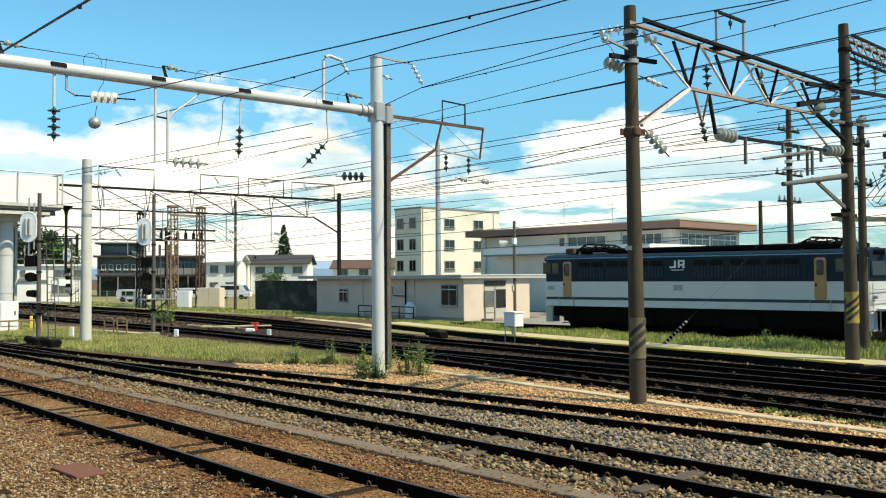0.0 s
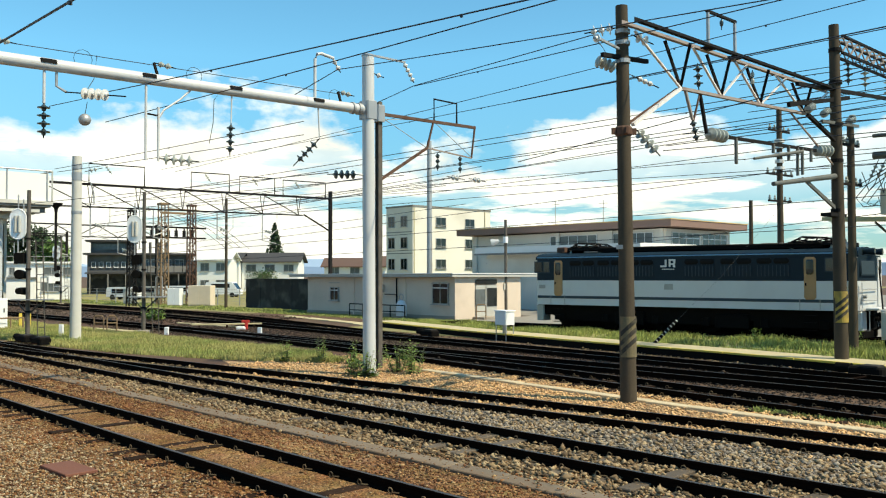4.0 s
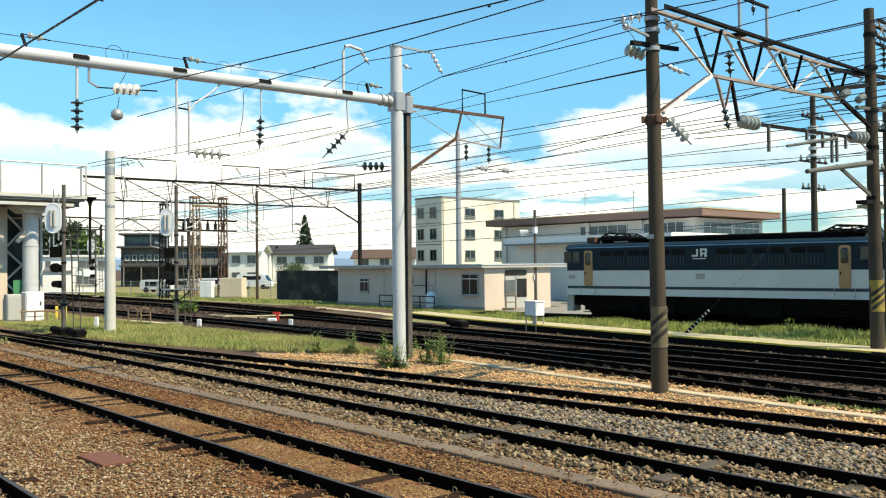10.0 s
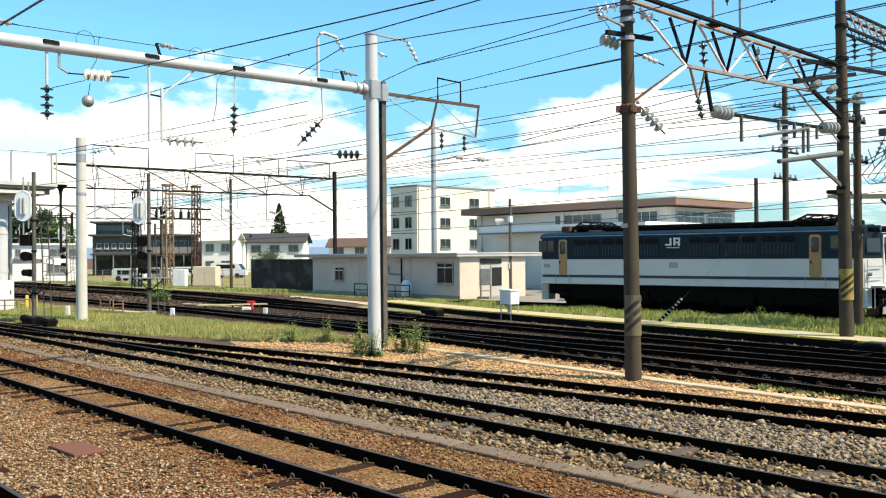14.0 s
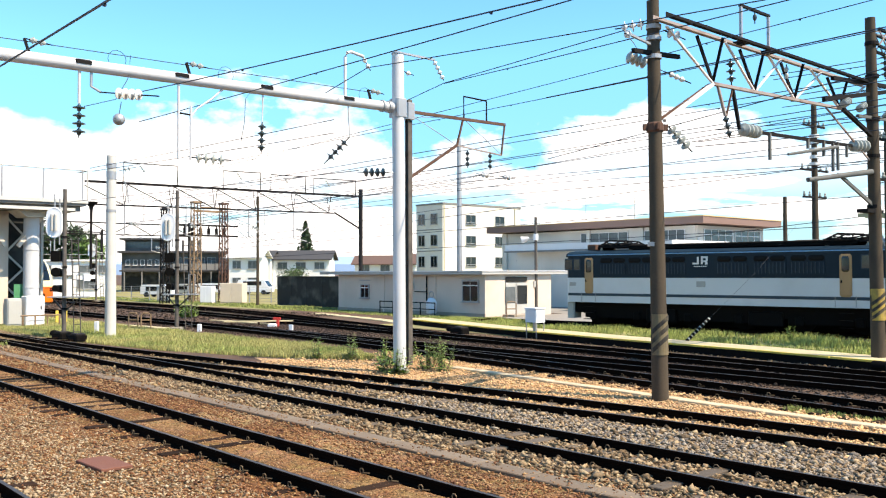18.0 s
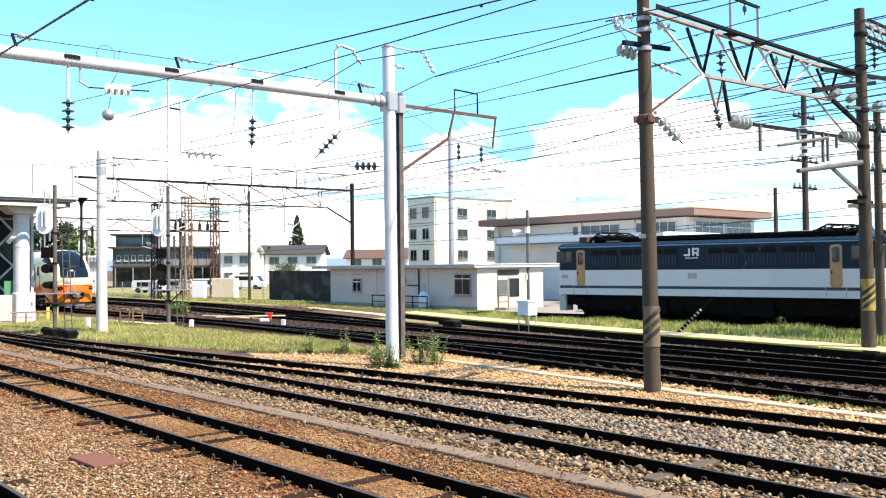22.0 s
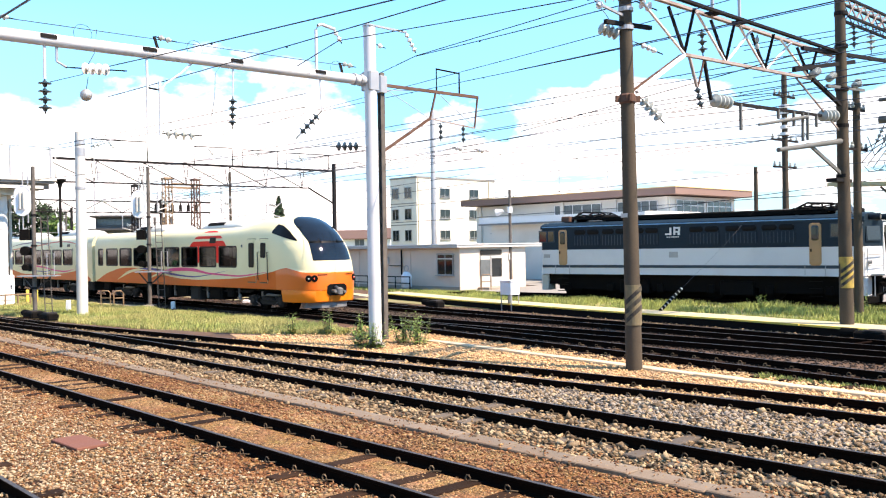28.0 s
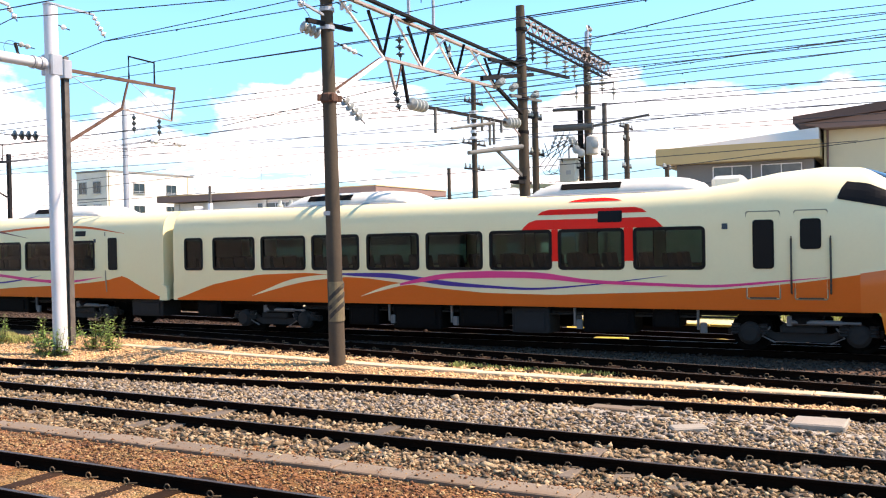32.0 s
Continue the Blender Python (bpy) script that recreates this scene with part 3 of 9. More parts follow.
# ---- ground ----
def ground_sheet():
    n, half = 60, 2600.0
    xs = [math.copysign(abs(u) ** 2.2 * half, u) for u in np.linspace(-1, 1, n)]
    vs = [(x - 20, y + 20, 0.0) for y in xs for x in xs]
    fs = [(j * n + i, j * n + i + 1, (j + 1) * n + i + 1, (j + 1) * n + i) for j in range(n - 1) for i in range(n - 1)]
    ob = part("ground", Mesh().add(vs, fs), M["soil"])
    tagged(ob, "brown trackside soil and gravel reaching the horizon", "ground", kind="structure")


ground_sheet()


def sheet(name, poly, z, material, label, category):
    me = Mesh()
    n = len(poly)
    me.add([(x, y, z) for x, y in poly] + [(x, y, z - 0.05) for x, y in poly], [tuple(range(n))] + [(k, (k + 1) % n, n + (k + 1) % n, n + k) for k in range(n)])
    return tagged(part(name, me, material), label, category, kind="structure")


sheet("grass_ground", [(-120, 12.7), (-44, 12.4), (-36, 12.75), (-30, 13.6), (-25.5, 14.95), (-23.4, 16.4), (-25.0, 17.6), (-30, 18.2), (-120, 18.2)], 0.022, M["turf"], "grassy strip of ground between two running lines", "grass")
sheet("verge_ground", [(-37, 28.0), (-30, 27.4), (-20, 26.9), (-9, 26.2), (3, 25.1), (14, 24.2), (14, 33.6), (-5, 34.9), (-30, 33.6), (-37, 36.0)], 0.026, M["turf"], "grassy verge beside the parked locomotive", "grass")
sheet("yard_ground", [(-37.5, 36.5), (-30, 38.5), (10, 41.0), (60, 48), (60, 120), (-60, 120), (-60, 44.5), (-38.2, 44.5)], 0.018, M["asphalt"], "pale asphalt yard round the depot buildings", "yard")
sheet("far_ground", [(-200, 33.5), (-56, 33.5), (-54.5, 37), (-60, 44), (-66, 200), (-200, 200)], 0.014, M["turf"], "weedy ground beyond the running lines", "grass")

sheet("ballast_bed_near", [(-70, 1.0), (14, 1.0), (14, 8.95), (-70, 8.95)], 0.006, M["bed_rust"], "rust-brown fine gravel bed of the near lines", "ballast")
sheet("ballast_bed_sandy", [(-70, 6.15), (14, 6.15), (14, 7.13), (-70, 7.13)], 0.022, M["bed_sand"], "sandy tan grit packed between the rusty rails", "ballast")
sheet("ballast_bed_middle", [(-60, 8.95), (14, 8.95), (14, 15.2), (-5, 14.9), (-12, 14.2), (-22, 13.2), (-28, 12.4), (-60, 12.2)], 0.008, M["bed_grey"], "grey-brown fine gravel bed round the turnout", "ballast")
sheet("ballast_bed_sunny", [(-25.5, 14.4), (-22, 13.2), (-12, 14.2), (-5, 14.9), (14, 15.2), (14, 15.6), (0, 15.9), (-9, 16.9), (-14, 17.5), (-20, 18.3), (-24, 18.6), (-21.5, 16.6)], 0.010, M["bed_tan"], "pale tan gravel ground between the lines", "ballast")

# ---- tracks ----
GAUGE, HEAD, RAIL_Z = 1.067, 0.065, 0.17


def line_y(keys, x):
    return float(np.interp(x, [k[0] for k in keys], [k[1] for k in keys]))


def smooth_keys(keys):
    xs = np.arange(keys[0][0], keys[-1][0] + 0.5, 1.0)
    ys = np.interp(xs, [k[0] for k in keys], [k[1] for k in keys])
    pad = np.pad(ys, 4, mode="reflect", reflect_type="odd")
    ys = np.convolve(pad, np.ones(9) / 9, "valid")
    return list(zip(xs.tolist(), ys.tolist()))


TRACKS = dict(
    z=smooth_keys([(-60, 2.6), (14, 2.6)]),
    a=smooth_keys([(-70, 6.64), (14, 6.64)]),
    b=smooth_keys([(-80, 10.45), (-30, 10.42), (0, 10.36), (14, 10.32)]),
    c=smooth_keys([(-41, 10.5), (-34, 10.85), (-28, 11.62), (-21, 12.5), (-12, 13.32), (-5, 14.0), (0, 14.28), (14, 14.6)]),
    d=smooth_keys([(-38, 20.5), (-30, 20.2), (-20, 19.0), (-14, 18.2), (-9, 17.55), (-4, 16.98), (0, 16.5), (14, 14.9)]),
    e=smooth_keys([(-130, 20.6), (14, 20.6)]),
    f=smooth_keys([(-130, 27.5), (-60, 27.0), (-40, 25.4), (-20, 23.75), (-9, 22.85), (14, 20.9)]),
    g=smooth_keys([(-130, 31.2), (-60, 30.4), (-48, 28.9), (-36, 26.4), (-28, 24.6)]),
    h=smooth_keys([(-36, 34.55), (-13.9, 37.25), (14, 40.7)]),
)
PROFILE = [(-0.061, 0.0), (0.061, 0.0), (0.061, 0.012), (0.009, 0.03), (0.009, 0.105), (0.032, 0.118), (0.0325, 0.147), (0.026, 0.153), (-0.026, 0.153), (-0.0325, 0.147), (-0.032, 0.118), (-0.009, 0.105), (-0.009, 0.03), (-0.061, 0.012)]


def rail_mesh(keys, off, step):
    me = Mesh()
    xs = [k[0] for k in keys][::step]
    n = len(PROFILE)
    rows = []
    for x in xs:
        y = line_y(keys, x)
        sl = (line_y(keys, x + 0.5) - line_y(keys, x - 0.5))
        nx, ny = -sl / math.hypot(1, sl), 1 / math.hypot(1, sl)
        rows.append([(x + nx * (off + p), y + ny * (off + p), RAIL_Z - 0.153 + z) for p, z in PROFILE])
    for i in range(len(rows) - 1):
        me.slot = 0
        vs = rows[i] + rows[i + 1]
        me.add(vs, [(k, (k + 1) % n, n + (k + 1) % n, n + k) for k in range(n) if k != 7])
        me.slot = 1
        me.add([rows[i][7], rows[i][8], rows[i + 1][8], rows[i + 1][7]], [(0, 1, 2, 3)])
    me.slot = 0
    me.add(rows[0], [tuple(range(n))])
    me.add(rows[-1], [tuple(range(n))])
    return me


def build_track(key, name, label, worn=False):
    keys = TRACKS[key]
    root = thing(name, label, "railway track", "yard tracks", "structure")
    for s in (-1, 1):
        part("rail", rail_mesh(keys, s * (GAUGE + HEAD) / 2, 1), [M["rail"], M["rail" if worn else "rail_head"]], root)
    return root


TRACK_OBS = {
    "z": build_track("z", "track_platform_side", "rusty railway track with shiny rail heads beside the platform"),
    "a": build_track("a", "track_rusty", "railway track with worn steel rails in rust-brown ballast"),
    "b": build_track("b", "track_grey", "railway track with dark rails in grey ballast"),
    "c": build_track("c", "track_turnout", "railway track curving away from a turnout"),
    "d": build_track("d", "track_branch", "dark branch track leaving the train's line"),
    "e": build_track("e", "track_main", "running line on which the express train moves"),
    "f": build_track("f", "track_by_low_platform", "running line beside the low yellow-edged platform"),
    "g": build_track("g", "track_far", "far running line joining its neighbour", True),
    "h": build_track("h", "track_siding", "overgrown siding under the parked locomotive", True),
}


def frog(keys_p, keys_q, x0, x1, name):
    """Check rails and bed plates where two tracks part."""
    root = thing(name, "black steel turnout with check rails and bed plates", "turnout", kind="structure")
    for keys, s in ((keys_p, 0.50), (keys_q, -0.50)):
        me = Mesh()
        pts = [(x, line_y(keys, x) + s * 0.92, RAIL_Z - 0.05) for x in np.linspace(x0, x1, 9)]
        for p, q in zip(pts, pts[1:]):
            me.bar(p, q, 0.06, 0.12)
        part("check_rail", me, M["rail"], root)
    return root


frog(TRACKS["b"], TRACKS["c"], -33.5, -29.5, "turnout")
frog(TRACKS["e"], TRACKS["d"], -30.0, -26.0, "turnout")


# ---- lineside strips ----
def strip(name, pts, w, h, material, label, unit=1.0, category="cable trough"):
    """A run of separate lid slabs along a line."""
    root = thing(name, label, category, kind="structure")
    for (x0, y0), (x1, y1) in zip(pts, pts[1:]):
        length = math.hypot(x1 - x0, y1 - y0)
        n = max(1, int(length / unit))
        ang = math.degrees(math.atan2(y1 - y0, x1 - x0))
        me = Mesh().box((0, 0, h / 2), (length / n - 0.012, w, h), 0, 0.012).data("lid", material)
        for k in range(n):
            u = (k + 0.5) / n
            o = new("lid", me)
            o.parent = root
            o.matrix_basis = pose(x0 + (x1 - x0) * u, y0 + (y1 - y0) * u, random.uniform(-0.012, 0.006), random.uniform(-0.6, 0.6), random.uniform(-0.5, 0.5), ang + random.uniform(-0.4, 0.4))
    return root


strip("cable_trough", [(-34, 8.72), (-20, 8.72), (5, 8.72)], 0.36, 0.055, M["trough"], "grey-brown concrete cable trough lids half sunk in ballast")
strip("cable_trough", [(-18.6, 16.92), (-8.5, 15.92), (8, 15.3)], 0.30, 0.07, M["slab_pale"], "pale concrete cable trough lids in sunlight")
strip("cable_trough", [(-4.9, 13.06), (-0.2, 12.66), (8, 12.2)], 0.26, 0.045, M["concrete"], "broken run of pale concrete trough lids", 0.9)


# ---- low platform ----
def low_platform():
    root = thing("low_platform", "low weathered platform with a yellow painted edge", "platform", kind="structure")
    edge = [(-36.5, 29.6), (-28, 27.5), (-20, 26.15), (-14, 25.5), (-9, 24.62), (0, 23.3), (14, 21.6)]
    for (x0, y0), (x1, y1) in zip(edge, edge[1:]):
        n = max(1, int(math.hypot(x1 - x0, y1 - y0) / 2.0))
        for k in range(n):
            a = (x0 + (x1 - x0) * k / n, y0 + (y1 - y0) * k / n)
            b = (x0 + (x1 - x0) * (k + 0.985) / n, y0 + (y1 - y0) * (k + 0.985) / n)
            slab, kerb = Mesh(), Mesh()
            slab.prism([(a[0], a[1] + 0.13), (b[0], b[1] + 0.13), (b[0], b[1] + 1.45), (a[0], a[1] + 1.45)], "z", -0.02, 0.30)
            kerb.prism([(a[0], a[1]), (b[0], b[1]), (b[0], b[1] + 0.126), (a[0], a[1] + 0.126)], "z", 0.25, 0.305)
            part("slab", slab, M["yellow_pale"], root)
            part("edge", kerb, M["yellow"], root, "yellow painted platform edge")
    wall = Mesh()
    for (x0, y0), (x1, y1) in zip(edge, edge[1:]):
        wall.prism([(x0, y0 + 0.03), (x1, y1 + 0.03), (x1, y1 + 0.125), (x0, y0 + 0.125)], "z", -0.05, 0.245)
    # near-black stands for the shaded gap below the edge
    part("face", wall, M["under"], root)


low_platform()


# ---- poles and gantries ----
def pole(name, base, top, r0, r1, material, label, bands=(), group="", lean=(0, 0)):
    root = thing(name, label, "pole", group, at=pose(*base, 0, 0, 0))
    sh = Mesh().cyl((0, 0, -0.3), (lean[0], lean[1], top), r0, r1, 20)
    part("shaft", sh, material, root, smooth=True)
    for z, h in bands:
        part("band", Mesh().cyl((lean[0] * z / top, lean[1] * z / top, z), (lean[0] * z / top, lean[1] * z / top, z + h), r0 + (r1 - r0) * z / top + 0.012, n=20), M["galv"], root, smooth=True)
    return root


def disc_string(root, p, q, n=3, r=0.125, material="porcelain", name="insulator"):
    """A string of disc insulators between p and q."""
    p, q = Vector(p), Vector(q)
    d = q - p
    length = d.length
    d.normalize()
    part("rod", Mesh().cyl(p, q, 0.014, n=6), M["dark_steel"], root)
    gap = min(0.17, length / (n + 0.3))
    start = (length - gap * n) / 2
    for k in range(n):
        b = p + d * (start + gap * k)
        part(name, Mesh().lathe(b, d, [(0, 0.03), (0.03, 0.045), (0.055, r), (0.072, r), (0.085, 0.05), (gap * 0.8, 0.035)], 14), M[material], root, smooth=30)


def long_insulator(root, p, q, r=0.13, material="porcelain_grey"):
    p, q = Vector(p), Vector(q)
    length = (q - p).length
    prof, n = [(0, 0.05)], 4
    for k in range(n):
        a = length * (k + 0.15) / n
        prof += [(a, 0.08), (a + length * 0.25 / n, r), (a + length * 0.5 / n, r), (a + length * 0.75 / n, 0.08)]
    prof.append((length, 0.05))
    part("insulator", Mesh().lathe(p, q - p, prof, 14), M[material], root, smooth=30)


def wire(p, q, r=0.011, sag=0.0):
    me, r = Mesh(), r * 1.35
    n = 10 if sag else 2
    pts = []
    for k in range(n + 1):
        u = k / n
        pts.append(tuple(np.array(p) * (1 - u) + np.array(q) * u - np.array([0, 0, 4 * sag * u * (1 - u)])))
    me.tube(pts, r, 5)
    # small clamps along the line
    length = float(np.linalg.norm(np.array(q) - np.array(p)))
    m = int(length / 7.0)
    for k in range(m):
        u = (k + 0.3 + 0.4 * math.sin(k * 2.3 + length)) / m
        if not 0.02 < u < 0.98:
            continue
        a = Vector(p).lerp(Vector(q), u) - Vector((0, 0, 4 * sag * u * (1 - u) + r))
        me.box(tuple(a), (0.03, 0.03, 0.03 + r))
    return tagged(part("overhead_wire", me, M["wire"]), "thin dark overhead line wire strung between poles", "wire", "overhead wires")


def pipe_gantry():
    """White pipe portal: the pole, its long beam and what hangs from it."""
    x = -18.9
    root = thing("pipe_gantry", "white painted steel pipe portal with hanging insulators", "gantry", at=pose(0, 0, 0))
    part("column", Mesh().cyl((-18.82, 15.12, -0.3), (-18.86, 15.1, 8.80), 0.178, 0.168, 24), M["white_steel"], root, smooth=True)
    part("cap", Mesh().lathe((-18.86, 15.1, 8.80), (0, 0, 1), [(0, 0.185), (0.03, 0.185), (0.07, 0.09), (0.08, 0.01)], 20), M["galv"], root, smooth=True)
    part("base_ring", Mesh().cyl((-18.82, 15.12, 0), (-18.82, 15.12, 0.1), 0.29, 0.26, 20), M["concrete"], root)
    part("beam", Mesh().cyl((x, -6.0, 6.976), (x, 14.95, 7.312), 0.132, 0.132, 20), M["white_steel"], root, smooth=True)
    for y, w in ((14.75, 0.10), (14.55, 0.06)):
        part("flange", Mesh().cyl((x, y, 7.305), (x, y + w, 7.305), 0.165, n=20), M["galv"], root)
    part("bracket", Mesh().box((x + 0.02, 15.12, 7.31), (0.42, 0.34, 0.52), 0, 0.03), M["galv"], root)
    for y in (0.4, 3.6, 6.55, 8.75, 10.95, 13.4):
        part("clamp", Mesh().box((x, y, 7.125 + 0.016 * y), (0.30, 0.34, 0.09), 0, 0.02), M["dark_steel"], root)

    def zb(y):
        return 7.03 + 0.016 * y
    # hanger with a vertical disc string
    part("hanger", Mesh().cyl((x, 6.5, zb(6.5)), (x, 6.5, 6.35), 0.03), M["white_steel"], root)
    disc_string(root, (x, 6.5, 6.35), (x, 6.5, 5.62), 4, 0.13, "porcelain_dark")
    part("strut", Mesh().tube([(x, 6.75, zb(6.7)), (x, 6.75, 6.75), (x + 0.15, 6.9, 6.62)], 0.03), M["galv"], root)
    disc_string(root, (x + 0.15, 6.9, 6.62), (x + 1.5, 7.6, 6.42), 4, 0.12, "porcelain")
    part("lead", Mesh().tube([(x, 7.6, 7.55), (x + 0.1, 7.5, 7.0), (x + 0.2, 7.2, 6.5), (x, 6.6, 6.3)], 0.008), M["wire"], root)
    # marker ball on a drop wire
    part("drop_wire", Mesh().cyl((x, 7.4, 6.5), (x, 7.35, 6.2), 0.008, n=5), M["wire"], root)
    part("ball", Mesh().lathe((x, 7.35, 5.98), (0, 0, 1), [(0.13 + 0.13 * math.sin(a), 0.13 * math.cos(a)) for a in np.linspace(-1.55, 1.55, 10)], 16), M["galv"], root, smooth=True)
    # twin drop frame
    for y in (8.72, 9.02):
        part("drop_post", Mesh().cyl((x, y, 6.6 if y > 8.8 else zb(y)), (x, y, 5.36), 0.03), M["white_steel"], root)
    part("brace", Mesh().tube([(x, 9.9, zb(9.9)), (x, 9.55, 6.85), (x, 9.15, 6.55), (x, 9.02, 6.35)], 0.025), M["white_steel"], root)
    part("tie", Mesh().cyl((x, 8.72, 6.42), (x, 9.05, 6.40), 0.02), M["dark_steel"], root)
    disc_string(root, (x, 9.02, 5.42), (x + 0.55, 9.75, 5.36), 4, 0.125, "porcelain_grey")
    # slim drop with vertical string
    part("hanger", Mesh().cyl((x, 10.9, zb(10.9)), (x, 10.88, 6.45), 0.022, 0.014), M["white_steel"], root)
    disc_string(root, (x, 10.88, 6.45), (x, 10.85, 5.66), 4, 0.10, "porcelain_dark")
    part("lead", Mesh().tube([(x, 10.6, 7.2), (x, 10.42, 6.95), (x, 10.40, 6.4), (x, 10.3, 5.9)], 0.008), M["wire"], root)
    part("hanger", Mesh().cyl((x, 13.45, zb(13.4)), (x, 13.5, 6.35), 0.025, 0.016), M["white_steel"], root)
    disc_string(root, (x, 13.5, 6.35), (x - 0.4, 12.95, 5.62), 4, 0.125, "porcelain_dark")
    disc_string(root, (x, 14.85, 5.50), (x - 0.2, 13.9, 5.46), 4, 0.12, "porcelain_dark")
    part("strut", Mesh().cyl((-18.83, 15.05, 5.50), (x, 14.8, 5.50), 0.02), M["galv"], root)
    # goose neck over the beam and arm on the pole's top
    part("goose_neck", Mesh().tube([(x, 13.35, zb(13.3) + 0.1), (x, 13.35, 8.45), (x, 13.42, 8.58), (x, 13.55, 8.62), (x, 13.95, 8.56)], 0.042, 10), M["white_steel"], root, smooth=True)
    disc_string(root, (x, 13.93, 8.54), (x + 0.05, 14.15, 8.2), 2, 0.07, "porcelain")
    part("top_arm", Mesh().bar((-18.86, 15.0, 8.86), (-18.86, 16.45, 8.86), 0.06, 0.05), M["galv"], root)
    disc_string(root, (-18.86, 16.42, 8.84), (-18.8, 16.75, 8.3), 4, 0.075, "porcelain")
    disc_string(root, (-18.84, 15.3, 8.35), (-18.8, 15.62, 8.28), 1, 0.07, "porcelain")
    # standoffs with a feeder along the beam
    pts = []
    for y in (2.2, 5.5, 9.0, 14.2):
        z = zb(y) + 0.13
        part("standoff", Mesh().bar((x, y, z), (x, y - 0.1, z + 0.3), 0.05), M["dark_steel"], root)
        disc_string(root, (x, y - 0.1, z + 0.3), (x, y + 0.45, z + 0.25), 2, 0.07, "porcelain_grey")
        pts.append((x, y + 0.45, z + 0.25))
    part("feeder", Mesh().tube(pts, 0.009, 5), M["wire"], root)
    for y in (7.3, 9.9, 14.0):
        part("loop", Mesh().tube([(x, y + 0.2 * math.cos(a), zb(y) + 0.27 + 0.2 * math.sin(a)) for a in np.linspace(0, 2 * math.pi, 13)], 0.006, 4), M["wire"], root)
    return root


pipe_gantry()


def steel_post_arm():
    """Rusty steel post with a bracket arm behind the white pole."""
    x, y0 = -20.1, 16.5
    root = thing("bracket_mast", "rusty brown steel mast with a triangular bracket arm", "mast")
    me = Mesh()
    me.prism([(x + p, y0 + q) for p, q in ((-0.08, -0.075), (-0.06, -0.075), (-0.06, -0.01), (0.06, -0.01), (0.06, -0.075), (0.08, -0.075),
                                           (0.08, 0.075), (0.06, 0.075), (0.06, 0.01), (-0.06, 0.01), (-0.06, 0.075), (-0.08, 0.075))], "z", 0.0, 7.9)
    part("post", me, M["signal_post"], root)
    part("collar", Mesh().box((x, y0, 7.55), (0.3, 0.26, 0.5), 0, 0.02), M["galv"], root)
    part("top_chord", Mesh().bar((x, y0, 7.55), (x, 20.6, 7.60), 0.07, 0.09), M["rusty"], root)
    part("brace", Mesh().bar((x, y0, 5.55), (x, 18.45, 6.72), 0.07, 0.08), M["rusty"], root)
    part("end_post", Mesh().bar((x, 20.58, 7.6), (x, 20.42, 6.58), 0.045), M["rusty"], root)
    part("tie", Mesh().bar((x, 18.45, 6.72), (x, 18.72, 7.58), 0.05), M["rusty"], root)
    part("tie", Mesh().bar((x, 18.45, 6.72), (x, 20.42, 6.58), 0.04), M["lilac_steel"], root)
    for q in ((18.0, 7.55), (20.4, 6.62)):
        part("wire_tie", Mesh().cyl((x, y0 + 0.1, 7.4) if q[0] < 19 else (x, 18.8, 7.55), (x, *q), 0.012, n=5), M["galv"], root)
    part("wire_tie", Mesh().cyl((x, y0, 7.5), (x, 18.45, 6.72), 0.012, n=5), M["galv"], root)
    part("top_frame", Mesh().tube([(x, 18.75, 7.6), (x, 18.75, 8.3), (x, 19.75, 8.28), (x, 19.75, 7.62)], 0.03), M["dark_steel"], root)
    for y in (18.9, 19.9):
        disc_string(root, (x, y, 6.6), (x, y, 6.05), 3, 0.07, "porcelain_dark")
    disc_string(root, (x, 19.3, 5.9), (x, 20.1, 5.85), 2, 0.09, "porcelain")
    disc_string(root, (x, 20.3, 5.9), (x, 21.1, 5.85), 2, 0.09, "porcelain")
    return root


steel_post_arm()

HAZARD = [M["black_paint"], M["yellow_pale"]]


def hazard_band(root, base, r, z0, z1, n=5):
    """Slanted black stripes round the foot of a pole."""
    me = Mesh()
    k, turns = 20, 3
    for s in range(turns):
        zc = z0 + (z1 - z0) * s / turns
        vs, fs = [], []
        for i in range(k + 1):
            a = 2 * math.pi * i / k
            sl = 0.17 * math.cos(a - 0.5)
            for dz in (0, (z1 - z0) / turns * 0.55):
                vs.append((base[0] + (r + 0.004) * math.cos(a), base[1] + (r + 0.004) * math.sin(a), zc + dz + sl))
        fs = [(2 * i, 2 * i + 2, 2 * i + 3, 2 * i + 1) for i in range(k)]
        me.add(vs, fs)
    part("hazard_stripe", me, M["worn_black"], root, "faded black slanted stripe")


